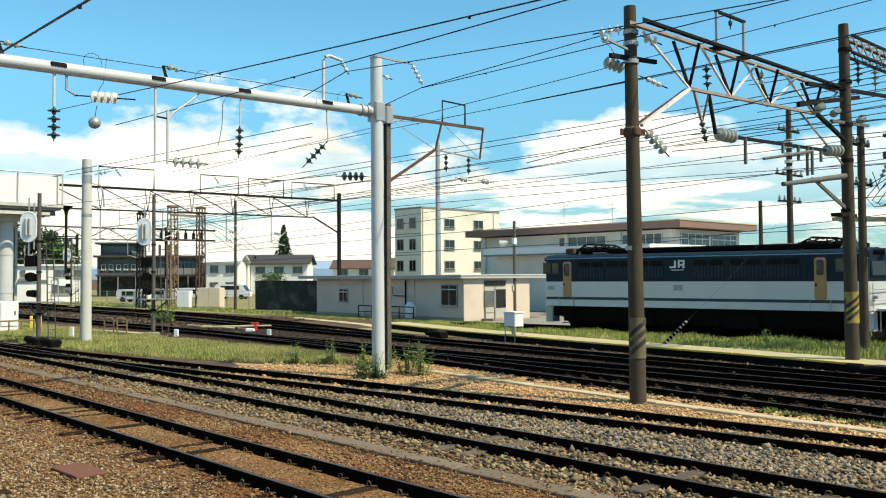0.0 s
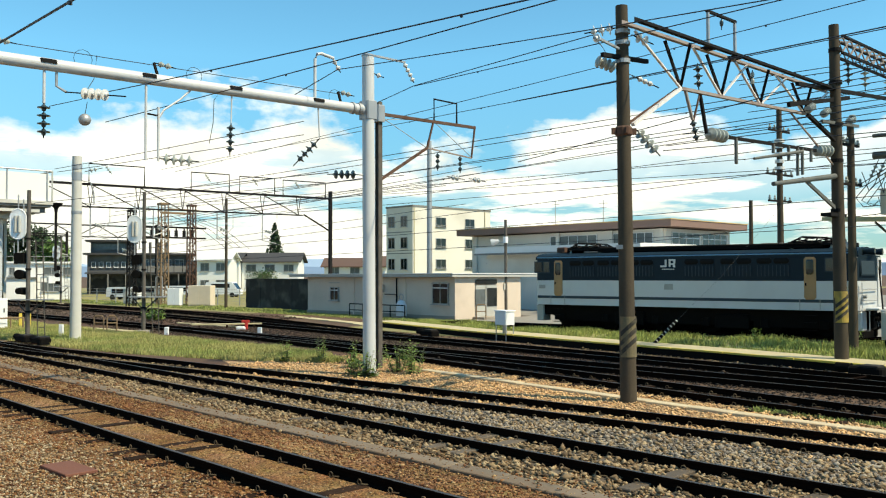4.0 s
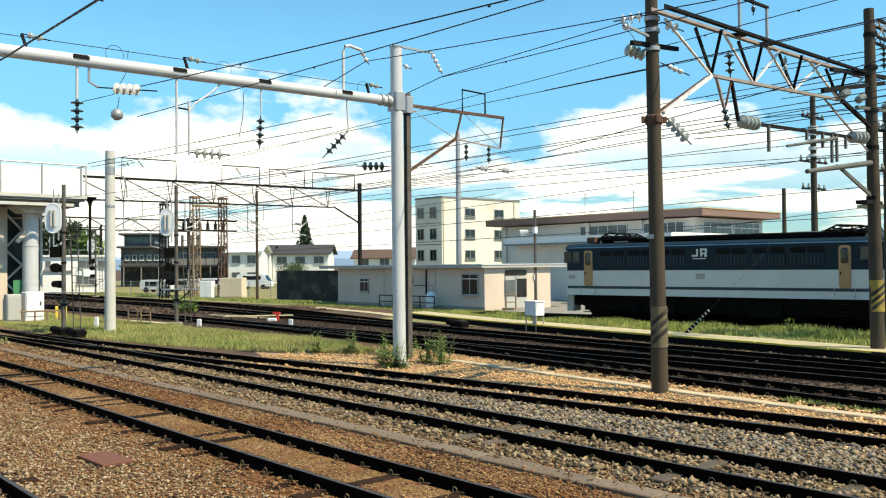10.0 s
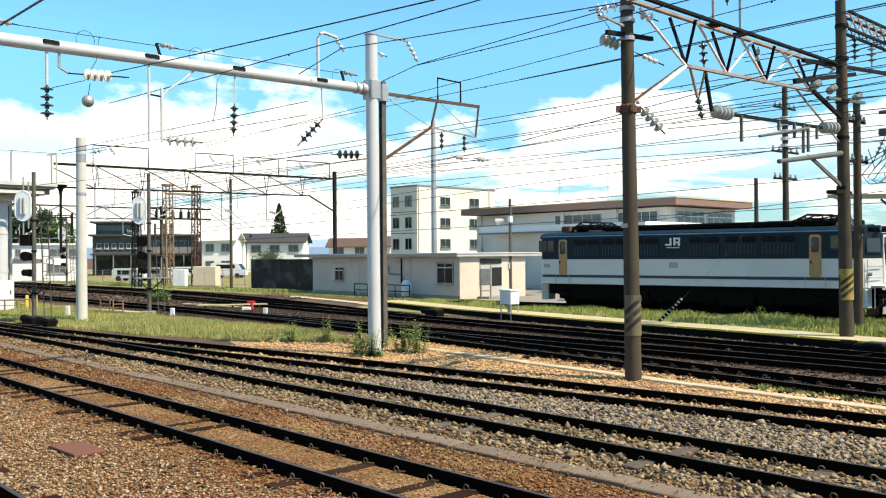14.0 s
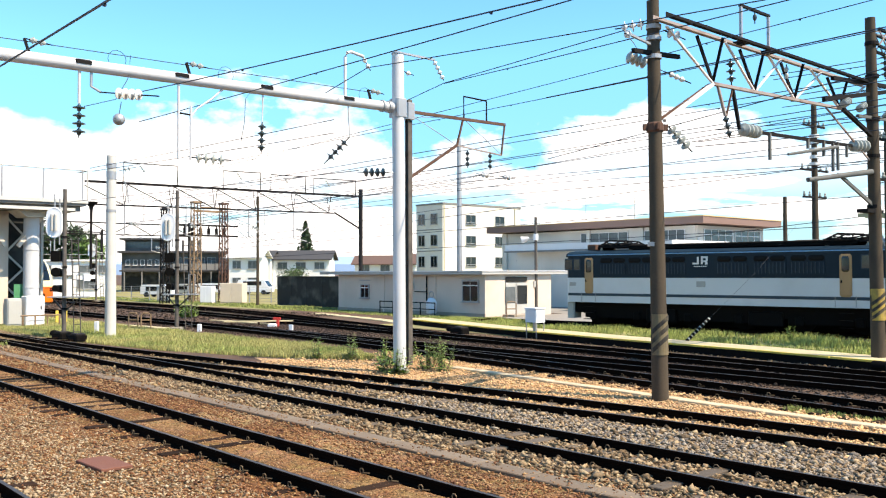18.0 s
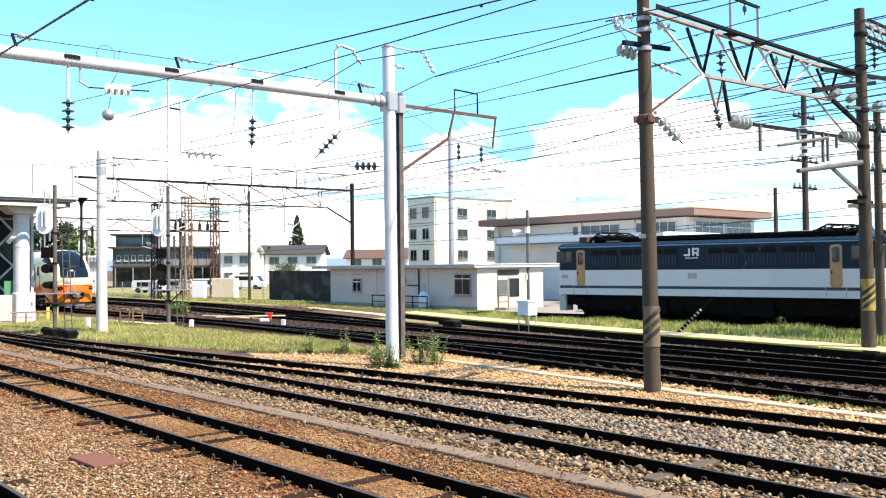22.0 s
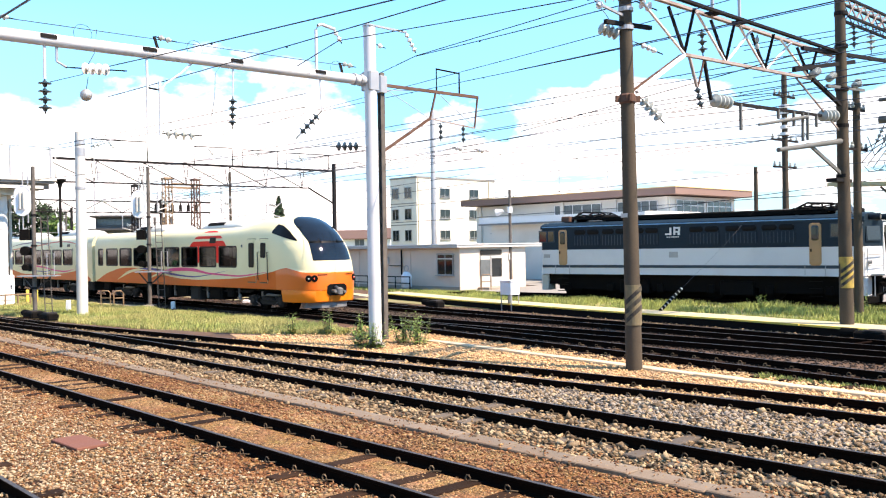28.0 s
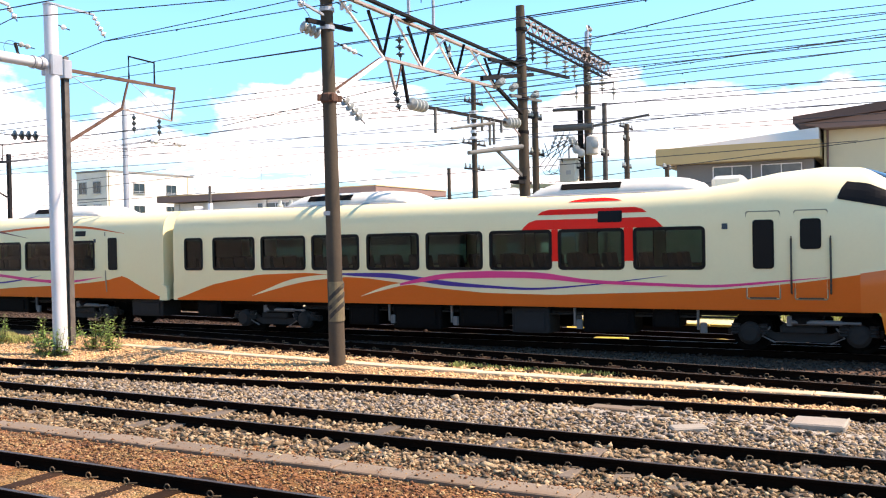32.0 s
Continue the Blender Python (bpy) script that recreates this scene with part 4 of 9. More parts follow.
def dark_portal():
    """Two concrete poles joined by a steel truss."""
    root = thing("truss_portal", "weathered concrete poles joined by a rusty steel truss beam", "gantry")
    A, B = (-10.96, 15.93), (-10.47, 25.89)
    x = -10.72
    part("pole", Mesh().cyl((A[0], A[1], -0.3), (A[0] - 0.10, A[1], 8.62), 0.182, 0.132, 20), M["conc_pole"], root, smooth=True)
    part("pole", Mesh().cyl((B[0], B[1], -0.3), (B[0] - 0.09, B[1], 10.05), 0.20, 0.14, 20), M["conc_pole"], root, smooth=True)
    part("yellow_band", Mesh().cyl((A[0], A[1], 0.98), (A[0] - 0.01, A[1], 1.85), 0.180, 0.176, 20, False), M["worn_band"], root, "worn pale warning band")
    hazard_band(root, A, 0.178, 1.15, 1.75)
    part("yellow_band", Mesh().cyl((B[0], B[1], 1.35), (B[0] - 0.01, B[1], 2.25), 0.197, 0.193, 20, False), M["yellow_worn"], root, "worn yellow warning band")
    hazard_band(root, B, 0.195, 1.5, 2.1)
    ta, tb = 8.12, 8.12
    # top chords and bottom chord
    for dx in (-0.16, 0.16):
        part("top_chord", Mesh().angle_iron((x + dx, A[1] - 0.25, ta), (x + dx, B[1] + 0.2, tb), 0.11), M["lilac_steel" if dx < 0 else "dark_steel"], root)
    part("bottom_chord", Mesh().bar((x, 17.75, 7.02), (x, 24.25, 7.25), 0.09, 0.07), M["lilac_steel"], root)
    bots = [17.75, 19.6, 21.6, 24.2]
    for b in bots:
        zb = 7.02 + (b - 17.75) * 0.035
        for d in (-0.42, 0.42):
            part("web", Mesh().angle_iron((x, b, zb), (x + (0.15 if d > 0 else -0.15), b + d * 0.75 - 0.1, ta - 0.04), 0.05, 0.01), M["dark_steel"], root)
    for p, q in ((A[1], 17.75), (19.6, 18.3), (19.6, 20.9), (21.6, 20.3), (21.6, 23.1), (24.2, 22.5), (24.2, 25.8)):
        zb = 7.02 + (p - 17.75) * 0.035
        part("diagonal", Mesh().bar((x, p, zb if p > 16 else 8.0), (x, q, ta - 0.05 if p > 16 else 7.02), 0.055, 0.035), M["pale_steel"], root)
    part("knee_brace", Mesh().bar((A[0] + 0.1, A[1] + 0.1, 6.0), (x, 17.75, 7.02), 0.09, 0.07), M["pale_steel"], root)
    part("knee_brace", Mesh().bar((A[0] - 0.1, A[1] + 0.1, 6.0), (x - 0.1, 17.75, 7.02), 0.06, 0.05), M["rusty"], root)
    part("knee_brace", Mesh().bar((B[0] - 0.05, B[1] - 0.1, 6.62), (x, 24.4, 7.26), 0.10, 0.09), M["dark_steel"], root)
    part("knee_brace", Mesh().bar((B[0] - 0.1, B[1] - 0.1, 5.9), (x - 0.1, 23.6, 7.2), 0.04, 0.04), M["lilac_steel"], root)
    part("collar", Mesh().lathe((A[0] - 0.07, A[1], 5.75), (0, 0, 1), [(0, 0.16), (0.04, 0.19), (0.18, 0.19), (0.22, 0.16)], 10), M["rusty"], root)
    for a_ in (0.9, 2.5, 4.2, 5.6):
        part("collar_ear", Mesh().box((A[0] - 0.07 + 0.22 * math.cos(a_), A[1] + 0.22 * math.sin(a_), 5.86), (0.12, 0.05, 0.14), math.degrees(a_)), M["rusty"], root)
    for z in (8.0, 7.75, 7.35, 3.3):
        part("collar", Mesh().cyl((A[0] - 0.08, A[1], z), (A[0] - 0.08, A[1], z + 0.09), 0.165 if z > 4 else 0.175, n=16), M["galv"], root)
    for z in (9.25, 8.3, 7.05, 6.0, 4.55):
        part("collar", Mesh().cyl((B[0] - 0.06, B[1], z), (B[0] - 0.06, B[1], z + 0.1), 0.185, n=16), M["dark_steel"], root)
    # frame on top of the truss
    for y in (19.0, 20.3):
        part("frame_post", Mesh().box((x, y, 8.6), (0.06, 0.06, 0.95)), M["galv"], root)
        part("frame_foot", Mesh().box((x, y, 8.17), (0.3, 0.25, 0.08), 0, 0.02), M["dark_steel"], root)
    part("frame_top", Mesh().bar((x, 18.95, 9.07), (x, 20.35, 9.07), 0.07, 0.06), M["dark_steel"], root)
    disc_string(root, (x, 19.65, 9.03), (x, 19.65, 8.75), 1, 0.05, "porcelain_dark")
    disc_string(root, (x, 21.2, 8.0), (x, 21.2, 7.55), 2, 0.05, "porcelain_grey")
    # outriggers and insulators on the near pole
    ax, ay = A[0] - 0.08, A[1]
    part("cross_arm", Mesh().bar((ax, ay - 0.75, 7.42), (ax, ay + 0.95, 7.55), 0.08, 0.09), M["dark_steel"], root)
    disc_string(root, (ax - 0.1, ay - 0.05, 8.15), (ax - 0.65, ay - 0.5, 8.05), 3, 0.13, "porcelain")
    disc_string(root, (ax + 0.1, ay + 0.2, 8.0), (ax + 0.3, ay + 0.75, 7.85), 2, 0.11, "porcelain")
    long_insulator(root, (ax - 0.1, ay - 0.15, 7.25), (ax - 0.3, ay - 0.55, 7.38), 0.13)
    part("arm", Mesh().bar((ax, ay - 0.1, 7.65), (ax, ay - 0.85, 7.74), 0.05), M["galv"], root)
    disc_string(root, (ax, ay - 0.85, 7.74), (ax, ay - 1.05, 7.72), 1, 0.09, "porcelain")
    disc_string(root, (ax + 0.1, ay + 0.3, 5.95), (ax + 0.25, ay + 1.05, 5.4), 4, 0.12, "porcelain_grey")
    disc_string(root, (ax + 0.1, ay + 0.2, 7.1), (ax + 0.2, ay + 1.1, 6.95), 3, 0.06, "porcelain")
    part("jumper", Mesh().tube([(ax - 0.5, ay - 0.4, 8.0), (ax - 0.3, ay - 0.3, 7.7), (ax - 0.12, ay - 0.2, 7.3), (ax + 0.1, ay + 0.2, 7.1)], 0.008, 5), M["wire"], root)
    # hanging posts and insulators under the truss
    disc_string(root, (x, 18.5, 7.72), (x, 18.55, 7.08), 3, 0.11, "porcelain_dark")
    part("hanger", Mesh().bar((x, 18.6, 7.0), (x, 18.88, 6.10), 0.07, 0.06), M["dark_steel"], root)
    part("hanger", Mesh().bar((x, 17.95, 7.0), (x, 18.25, 6.35), 0.06, 0.05), M["lilac_steel"], root)
    part("hanger", Mesh().bar((x, 18.6, 7.05), (x, 18.3, 6.35), 0.035), M["rusty"], root)
    disc_string(root, (x, 18.25, 6.35), (x, 18.45, 5.85), 3, 0.08, "porcelain_dark")
    # insulated section bar
    long_insulator(root, (x, 19.0, 6.11), (x, 19.72, 6.12), 0.16)
    part("section_bar", Mesh().bar((x, 19.72, 6.12), (x, 24.92, 6.28), 0.06, 0.08), M["dark_steel"], root)
    long_insulator(root, (x, 24.92, 6.28), (x + 0.1, 25.66, 6.33), 0.17)
    for y, dz in ((20.3, 0.65), (22.3, 0.25), (23.2, 0.4), (23.74, 0.78), (24.04, 0.74), (24.6, 0.35)):
        part("drop_bar", Mesh().box((x, y, 6.14 + 0.03 * (y - 20) - dz / 2), (0.06, 0.07, dz)), M["steel_grey"], root)
    # cross arms on the far pole
    bx, by = B[0] - 0.06, B[1]
    part("cross_arm", Mesh().bar((bx - 0.15, 23.15, 7.36), (bx, by + 0.9, 8.02), 0.10, 0.12), M["dark_steel"], root)
    for y in (-1.9, -0.9, 0.9):
        long_insulator(root, (bx, by + y, 7.3), (bx, by + y + 0.35, 7.45), 0.11)
    part("cross_arm", Mesh().bar((bx, by - 1.0, 7.1), (bx, by + 1.6, 7.25), 0.08, 0.08), M["steel_grey"], root)
    long_insulator(root, (bx, by + 1.2, 7.3), (bx, by + 1.2, 7.55), 0.10)
    part("bracket_arm", Mesh().cyl((bx, by, 5.61), (bx - 0.1, 22.09, 5.12), 0.085, 0.06), M["steel_grey"], root)
    part("bracket_arm", Mesh().cyl((bx - 0.1, 23.84, 6.14), (bx - 0.2, 21.25, 5.72), 0.05, 0.035), M["steel_grey"], root)
    part("shelf", Mesh().box((bx - 0.05, 25.75, 4.46), (0.3, 1.1, 0.1)), M["dark_steel"], root)
    part("bracket_brace", Mesh().bar((bx - 0.1, 23.81, 5.40), (bx, 25.85, 4.60), 0.055), M["steel_grey"], root)
    part("bracket_brace", Mesh().bar((bx - 0.1, 24.18, 5.32), (bx, 25.85, 4.66), 0.05), M["steel_grey"], root)
    return root


dark_portal()


def lattice_beam(root, p, q, h, bays, mat_a, mat_b, width=0.3):
    p, q = Vector(p), Vector(q)
    for dz in (0, -h):
        for s in (-1, 1):
            off = Vector((s * width / 2, 0, dz))
            part("chord", Mesh().bar(p + off, q + off, 0.07), mat_a, root)
    me = Mesh()
    for k in range(bays):
        a, b = p.lerp(q, k / bays), p.lerp(q, (k + 1) / bays)
        for s in (-1, 1):
            o = Vector((s * width / 2, 0, 0))
            lo = Vector((0, 0, -h))
            me.bar(a + o, b + o + lo, 0.03)
            me.bar(a + o + lo, b + o, 0.03)
        me.bar(a + Vector((-width / 2, 0, 0)), b + Vector((width / 2, 0, 0)), 0.03)
    part("lacing", me, mat_b, root)


def feeder_structure():
    """The lattice beam, switch pole and platform beyond the truss portal."""
    root = thing("lattice_portal", "rust-and-lilac lattice beam on grey steel poles with insulators", "gantry")
    B = (-10.53, 25.89)
    C = (-10.9, 33.6)
    part("pole", Mesh().cyl((C[0], C[1], -0.3), (C[0], C[1], 10.2), 0.17, 0.14, 18), M["conc_pole"], root, smooth=True)
    part("horn", Mesh().tube([(C[0], C[1], 10.1), (C[0], C[1] + 0.05, 10.8), (C[0], C[1] + 0.25, 11.05), (C[0], C[1] + 0.55, 11.0)], 0.09, 10), M["galv"], root, smooth=True)
    disc_string(root, (C[0], C[1] + 0.5, 10.95), (C[0], C[1] + 0.52, 10.2), 3, 0.08, "porcelain_grey")
    lattice_beam(root, (B[0], B[1] + 0.1, 9.72), (C[0], C[1] + 2.6, 9.95), 0.5, 16, M["dark_steel"], M["lilac_steel"], 0.34)
    for y, n in ((27.0, 4), (28.3, 3), (30.2, 3), (31.2, 3), (32.9, 3), (34.6, 3)):
        disc_string(root, (-10.6, y, 9.2), (-10.6, y, 8.45), n, 0.13, "porcelain_grey" if n < 4 else "porcelain_dark")
    part("cross_bar", Mesh().bar((-10.55, 23.4, 7.95), (-10.7, 30.8, 8.55), 0.10, 0.10), M["dark_steel"], root)
    # side frame with hanging insulators, and a drum transformer under it
    part("side_arm", Mesh().bar((C[0] - 0.35, C[1] - 0.4, 8.66), (C[0] + 1.2, C[1] - 0.4, 8.64), 0.06, 0.07), M["steel_grey"], root)
    for dx in (-0.32, 1.18):
        disc_string(root, (C[0] + dx, C[1] - 0.4, 8.62), (C[0] + dx, C[1] - 0.4, 7.95), 2, 0.08, "porcelain_grey")
    drum = part("transformer", Mesh().lathe((C[0] + 0.30, C[1] - 0.42, 5.90), (0, 0, 1), [(0, 0.20), (0.03, 0.24), (0.68, 0.24), (0.72, 0.20), (0.78, 0.08)], 18), M["box_grey"], root, "grey drum transformer", smooth=30)
    part("bushing", Mesh().cyl((C[0] + 0.30, C[1] - 0.42, 6.66), (C[0] + 0.30, C[1] - 0.42, 6.9), 0.05, 0.03, 10), M["porcelain_grey"], drum)
    return root


feeder_structure()


def switch_post(x, y, top, r, material, label, arms):
    root = pole("line_pole", (x, y, 0), top, r, r * 0.75, material, label, group="yard poles")
    for z, half in arms:
        part("cross_arm", Mesh().bar((0, -half, z), (0, half, z + 0.05), 0.08, 0.09), M["dark_steel"], root)
        for s in (-0.9, -0.45, 0.45, 0.9):
            part("insulator", Mesh().lathe((0, s * half, z + 0.05), (0, 0, 1), [(0, 0.03), (0.05, 0.07), (0.1, 0.07), (0.13, 0.04), (0.2, 0.05), (0.24, 0.02)], 10), M["porcelain_grey"], root, smooth=True)
    return root


switch_post(-12.48, 31.9, 8.0, 0.16, M["conc_pole"], "dark concrete switch pole with cross arms", [(7.3, 0.7), (5.9, 0.9)])
switch_post(-11.18, 33.5, 7.7, 0.15, M["dark_steel"], "dark steel switch pole with cross arms", [(6.2, 1.2), (5.4, 0.6)])
switch_post(-10.95, 36.0, 8.3, 0.13, M["signal_post"], "slim grey steel pole in the yard", [(6.1, 0.5)])
ball_pole = switch_post(-19.64, 41.5, 10.8, 0.17, M["conc_pole"], "concrete line pole with pale clamp bands and insulators", [(9.75, 1.1), (7.6, 1.4), (6.3, 1.2)])
for k_, z_ in enumerate((9.2, 8.9, 8.55, 8.2, 7.85)):
    part("clamp", Mesh().cyl((0, 0, z_), (0, 0, z_ + 0.16), 0.24 - 0.02 * (k_ % 2), n=16), M["porcelain"], ball_pole, smooth=True)
switch_post(-23.97, 47.0, 6.95, 0.14, M["conc_pole"], "plain dark concrete pole behind the locomotive", [])
switch_post(-13.92, 50.0, 9.15, 0.19, M["conc_pole"], "concrete line pole in the depot yard", [(8.9, 1.3), (8.2, 0.7), (6.6, 0.9)])
switch_post(-11.62, 50.0, 6.65, 0.17, M["conc_pole"], "short concrete line pole by the depot wall", [(6.4, 0.8), (5.6, 0.6)])
switch_post(-56.8, 52.4, 14.6, 0.26, M["galv"], "tall grey steel pole behind the signal hut", [])


def switch_platform():
    root = thing("switch_platform", "pale yellowish steel beam platform with a beige switch box and insulators", "switchgear")
    part("beam", Mesh().bar((-13.98, 33.0, 4.82), (-9.97, 33.1, 4.66), 0.16, 0.14), M["beam_yellow"], root)
    part("beam", Mesh().bar((-13.98, 33.6, 4.80), (-9.97, 33.7, 4.64), 0.14, 0.12), M["beam_yellow"], root)
    part("brace", Mesh().bar((-12.48, 32.2, 3.3), (-13.6, 32.98, 4.7), 0.09, 0.09), M["galv"], root)
    part("brace", Mesh().bar((-11.1, 33.2, 3.6), (-12.1, 33.0, 4.62), 0.07, 0.08), M["conc_pole"], root)
    bx = part("switch_box", Mesh().box((-11.5, 33.0, 5.30), (0.66, 0.5, 0.86), 0, 0.04), M["box_beige"], root, "beige switch box")
    part("rain_hood", Mesh().box((-11.5, 33.0, 5.76), (0.74, 0.58, 0.05)), M["box_grey"], bx)
    part("badge", Mesh().box((-11.45, 32.74, 5.22), (0.2, 0.03, 0.16), 0, 0.02), M["frame_grey"], bx)
    part("conduit", Mesh().cyl((-11.5, 33.0, 5.8), (-11.5, 33.0, 6.3), 0.035), M["galv"], bx)
    # horizontal transformer arms and their insulators
    for x0, z0, x1, z1, r in ((-12.12, 7.74, -10.4, 7.68, 0.07), (-12.11, 7.02, -10.5, 6.98, 0.14), (-10.5, 7.0, -8.3, 7.25, 0.05)):
        part("cross_arm", Mesh().cyl((x0, 33.0, z0), (x1, 33.0, z1), r, n=14), M["steel_grey"], root, smooth=True)
    for x, z in ((-11.25, 6.4), (-10.35, 6.2), (-11.1, 6.05), (-10.9, 5.9)):
        part("bushing", Mesh().lathe((x, 32.75, z), (0.25, -1, 0.2), [(0, 0.05), (0.05, 0.14), (0.12, 0.14), (0.14, 0.08), (0.22, 0.15), (0.28, 0.15), (0.3, 0.06)], 14), M["porcelain_grey"], root, smooth=30)
    for k in range(3):
        disc_string(root, (-11.9 + 0.25 * k, 32.9, 6.85), (-12.25 + 0.25 * k, 32.8, 6.0), 3, 0.09, "porcelain_grey")
        part("jumper", Mesh().tube([(-12.25 + 0.25 * k, 32.8, 6.0), (-12.6 + 0.2 * k, 32.6, 5.5 - 0.1 * k), (-12.3 + 0.3 * k, 32.5, 5.15), (-11.9, 32.8, 5.2 + 0.15 * k)], 0.018, 5), M["wire"], root)
    for k in range(4):
        part("jumper", Mesh().tube([(-13.3 + 0.5 * k, 32.4, 6.4), (-13.1 + 0.5 * k, 32.5, 5.9 - 0.1 * k), (-12.5 + 0.3 * k, 32.6, 5.95), (-11.6 + 0.2 * k, 32.8, 6.5)], 0.016, 5), M["wire"], root)
    part("rod", Mesh().cyl((-10.9, 31.9, 0.3), (-10.9, 31.9, 4.7), 0.05), M["galv"], root)
    part("ground_cabinet", Mesh().box((-11.6, 33.4, 0.95), (0.7, 0.9, 1.1), 0, 0.06), M["box_grey"], root)
    part("cabinet_door", Mesh().box((-11.6, 32.9, 0.95), (0.58, 0.06, 0.9), 0, 0.03), M["box_grey"], root)
    part("cabinet_foot", Mesh().box((-11.6, 33.4, 0.2), (0.5, 0.7, 0.42)), M["under"], root)
    part("cable_duct", Mesh().cyl((-11.2, 33.2, 0.9), (-10.6, 33.0, 0.2), 0.05), M["galv"], root)
    return root


switch_platform()


def left_gantry():
    root = thing("steel_gantry", "dark steel truss gantry spanning the far running lines", "gantry")
    x, y0, y1 = -53.0, -2.0, 38.9
    part("post", Mesh().box((x, 38.85, 4.5), (0.24, 0.2, 9.0)), M["dark_steel"], root)
    part("post", Mesh().box((x, 14.3, 4.0), (0.24, 0.2, 8.3)), M["dark_steel"], root)
    part("top_chord", Mesh().bar((x, y0, 8.08), (x, y1, 8.45), 0.12, 0.14), M["dark_steel"], root)
    part("bottom_chord", Mesh().bar((x, y0, 6.65), (x, 36.4, 7.1), 0.09, 0.09), M["dark_steel"], root)
    y = 0.0
    while y < 36:
        zt, zb = 8.1 + y * 0.0095, 6.68 + y * 0.0118
        a, b = (y, zt), (y + 3.0, zb + 0.03)
        part("diagonal", Mesh().bar((x, *a), (x, *b), 0.06, 0.05), M["dark_steel"], root)
        for d in (-0.18, 0.18):
            part("web", Mesh().bar((x, y + 3.0, zb), (x, y + 3.0 + d, zt), 0.035), M["dark_steel"], root)
        y += 3.0
    part("knee", Mesh().bar((x, 36.5, 7.15), (x, 38.8, 6.03), 0.1, 0.09), M["dark_steel"], root)
    for a, b in ((20.9, 24.4), (27.6, 30.4), (31.2, 34.0), (34.7, 38.4)):
        part("top_frame", Mesh().tube([(x, a, 8.3), (x, a, 9.55), (x, b, 9.6), (x, b, 8.35)], 0.04), M["dark_steel"], root)
        disc_string(root, (x, a + 1.0, 9.5), (x, a + 1.4, 9.0), 3, 0.10, "porcelain_grey")
    for yy in (21.0, 25.0, 29.5, 33.0):
        part("drop_post", Mesh().tube([(x, yy, 7.0), (x, yy, 5.2), (x, yy + 1.1, 5.0)], 0.04), M["galv"], root)
        part("drop_post", Mesh().tube([(x, yy + 1.2, 7.0), (x, yy + 1.2, 6.0), (x, yy + 0.6, 5.5), (x, yy, 5.3)], 0.03), M["galv"], root)
        disc_string(root, (x, yy + 0.1, 5.9), (x, yy + 0.9, 5.7), 3, 0.11, "porcelain_grey")
    return root


left_gantry()
part_pole = pole("line_pole", (-38.53, 14.67, 0), 7.95, 0.24, 0.20, M["pale_conc"], "pale white-grey concrete line pole in the grass", bands=[(5.45, 0.12), (6.9, 0.35), (7.4, 0.2)])
part("bow", Mesh().tube([(0.1, 0.2, 6.9), (0.1, 0.55, 6.85), (0.1, 0.7, 6.4), (0.1, 0.72, 5.9)], 0.03), M["galv"], part_pole)
disc_string(part_pole, (0.1, 0.3, 7.3), (0.3, 1.0, 7.5), 2, 0.1, "porcelain_grey")
pole("line_pole", (-65.3, 37.2, 0), 9.2, 0.13, 0.10, M["conc_pole"], "dark concrete line pole at the yard's edge", bands=[(7.0, 0.15)])


def lattice_tower(x, y, h, w, material, label):
    root = thing("lattice_tower", label, "lattice tower", "lattice towers", at=pose(x, y, 0))
    for sx in (-1, 1):
        for sy in (-1, 1):
            part("leg", Mesh().bar((sx * w, sy * w, -0.2), (sx * w * 0.8, sy * w * 0.8, h), 0.09), material, root)
    z, k = 0.0, 0
    while z < h - 0.6:
        for sx in (-1, 1):
            s = 1 if k % 2 else -1
            u = 0.99 * w * (1 - 0.2 * z / h)
            part("lacing_bar", Mesh().bar((sx * u, -s * u, z), (sx * u, s * u, z + 0.6), 0.05), material, root)
            part("lacing_bar", Mesh().bar((-s * u, sx * u, z), (s * u, sx * u, z + 0.6), 0.05), material, root)
        z += 0.6
        k += 1
    part("cap", Mesh().box((0, 0, h), (w * 2.2, w * 2.2, 0.18), 0, 0.03), material, root)
    return root


lattice_tower(-76.6, 34.1, 8.6, 0.32, M["dark_steel"], "dark steel lattice catenary tower")
lattice_tower(-76.6, 37.1, 9.4, 0.40, M["orange_post"], "orange-brown steel lattice tower")
lattice_tower(-76.7, 40.0, 9.4, 0.34, M["rusty"], "rusty red lattice tower in the substation")


wire((-26.40, 4.95, 6.93), (-5.42, 2.91, 5.17), 0.0105, 0.00)
wire((-20.94, 8.20, 7.05), (-1.26, 8.20, 5.85), 0.0090, 0.05)
wire((-25.20, 10.40, 7.23), (-2.51, 10.40, 6.90), 0.0090, 0.05)
wire((-17.85, 13.30, 7.97), (-2.18, 14.62, 7.25), 0.0090, 0.05)
wire((-19.31, 13.00, 7.51), (-17.85, 13.30, 7.97), 0.0090, 0.00)
wire((-18.64, 16.60, 8.17), (-11.78, 15.90, 8.13), 0.0090, 0.00)
wire((-18.64, 16.60, 8.16), (-3.25, 14.71, 7.55), 0.0090, 0.03)
wire((-19.47, 16.00, 7.75), (-18.64, 16.60, 8.17), 0.0090, 0.00)
wire((-39.21, 19.56, 7.73), (-0.49, 16.53, 7.95), 0.0075, 0.05)
wire((-39.58, 19.05, 7.83), (-11.55, 18.00, 7.52), 0.0075, 0.00)
wire((-11.55, 18.00, 7.52), (1.61, 16.73, 7.25), 0.0075, 0.00)
wire((-43.18, 16.57, 6.23), (6.84, 24.75, 8.20), 0.009, 0.04)
wire((-43.58, 17.21, 6.13), (6.29, 25.59, 8.26), 0.009, 0.04)
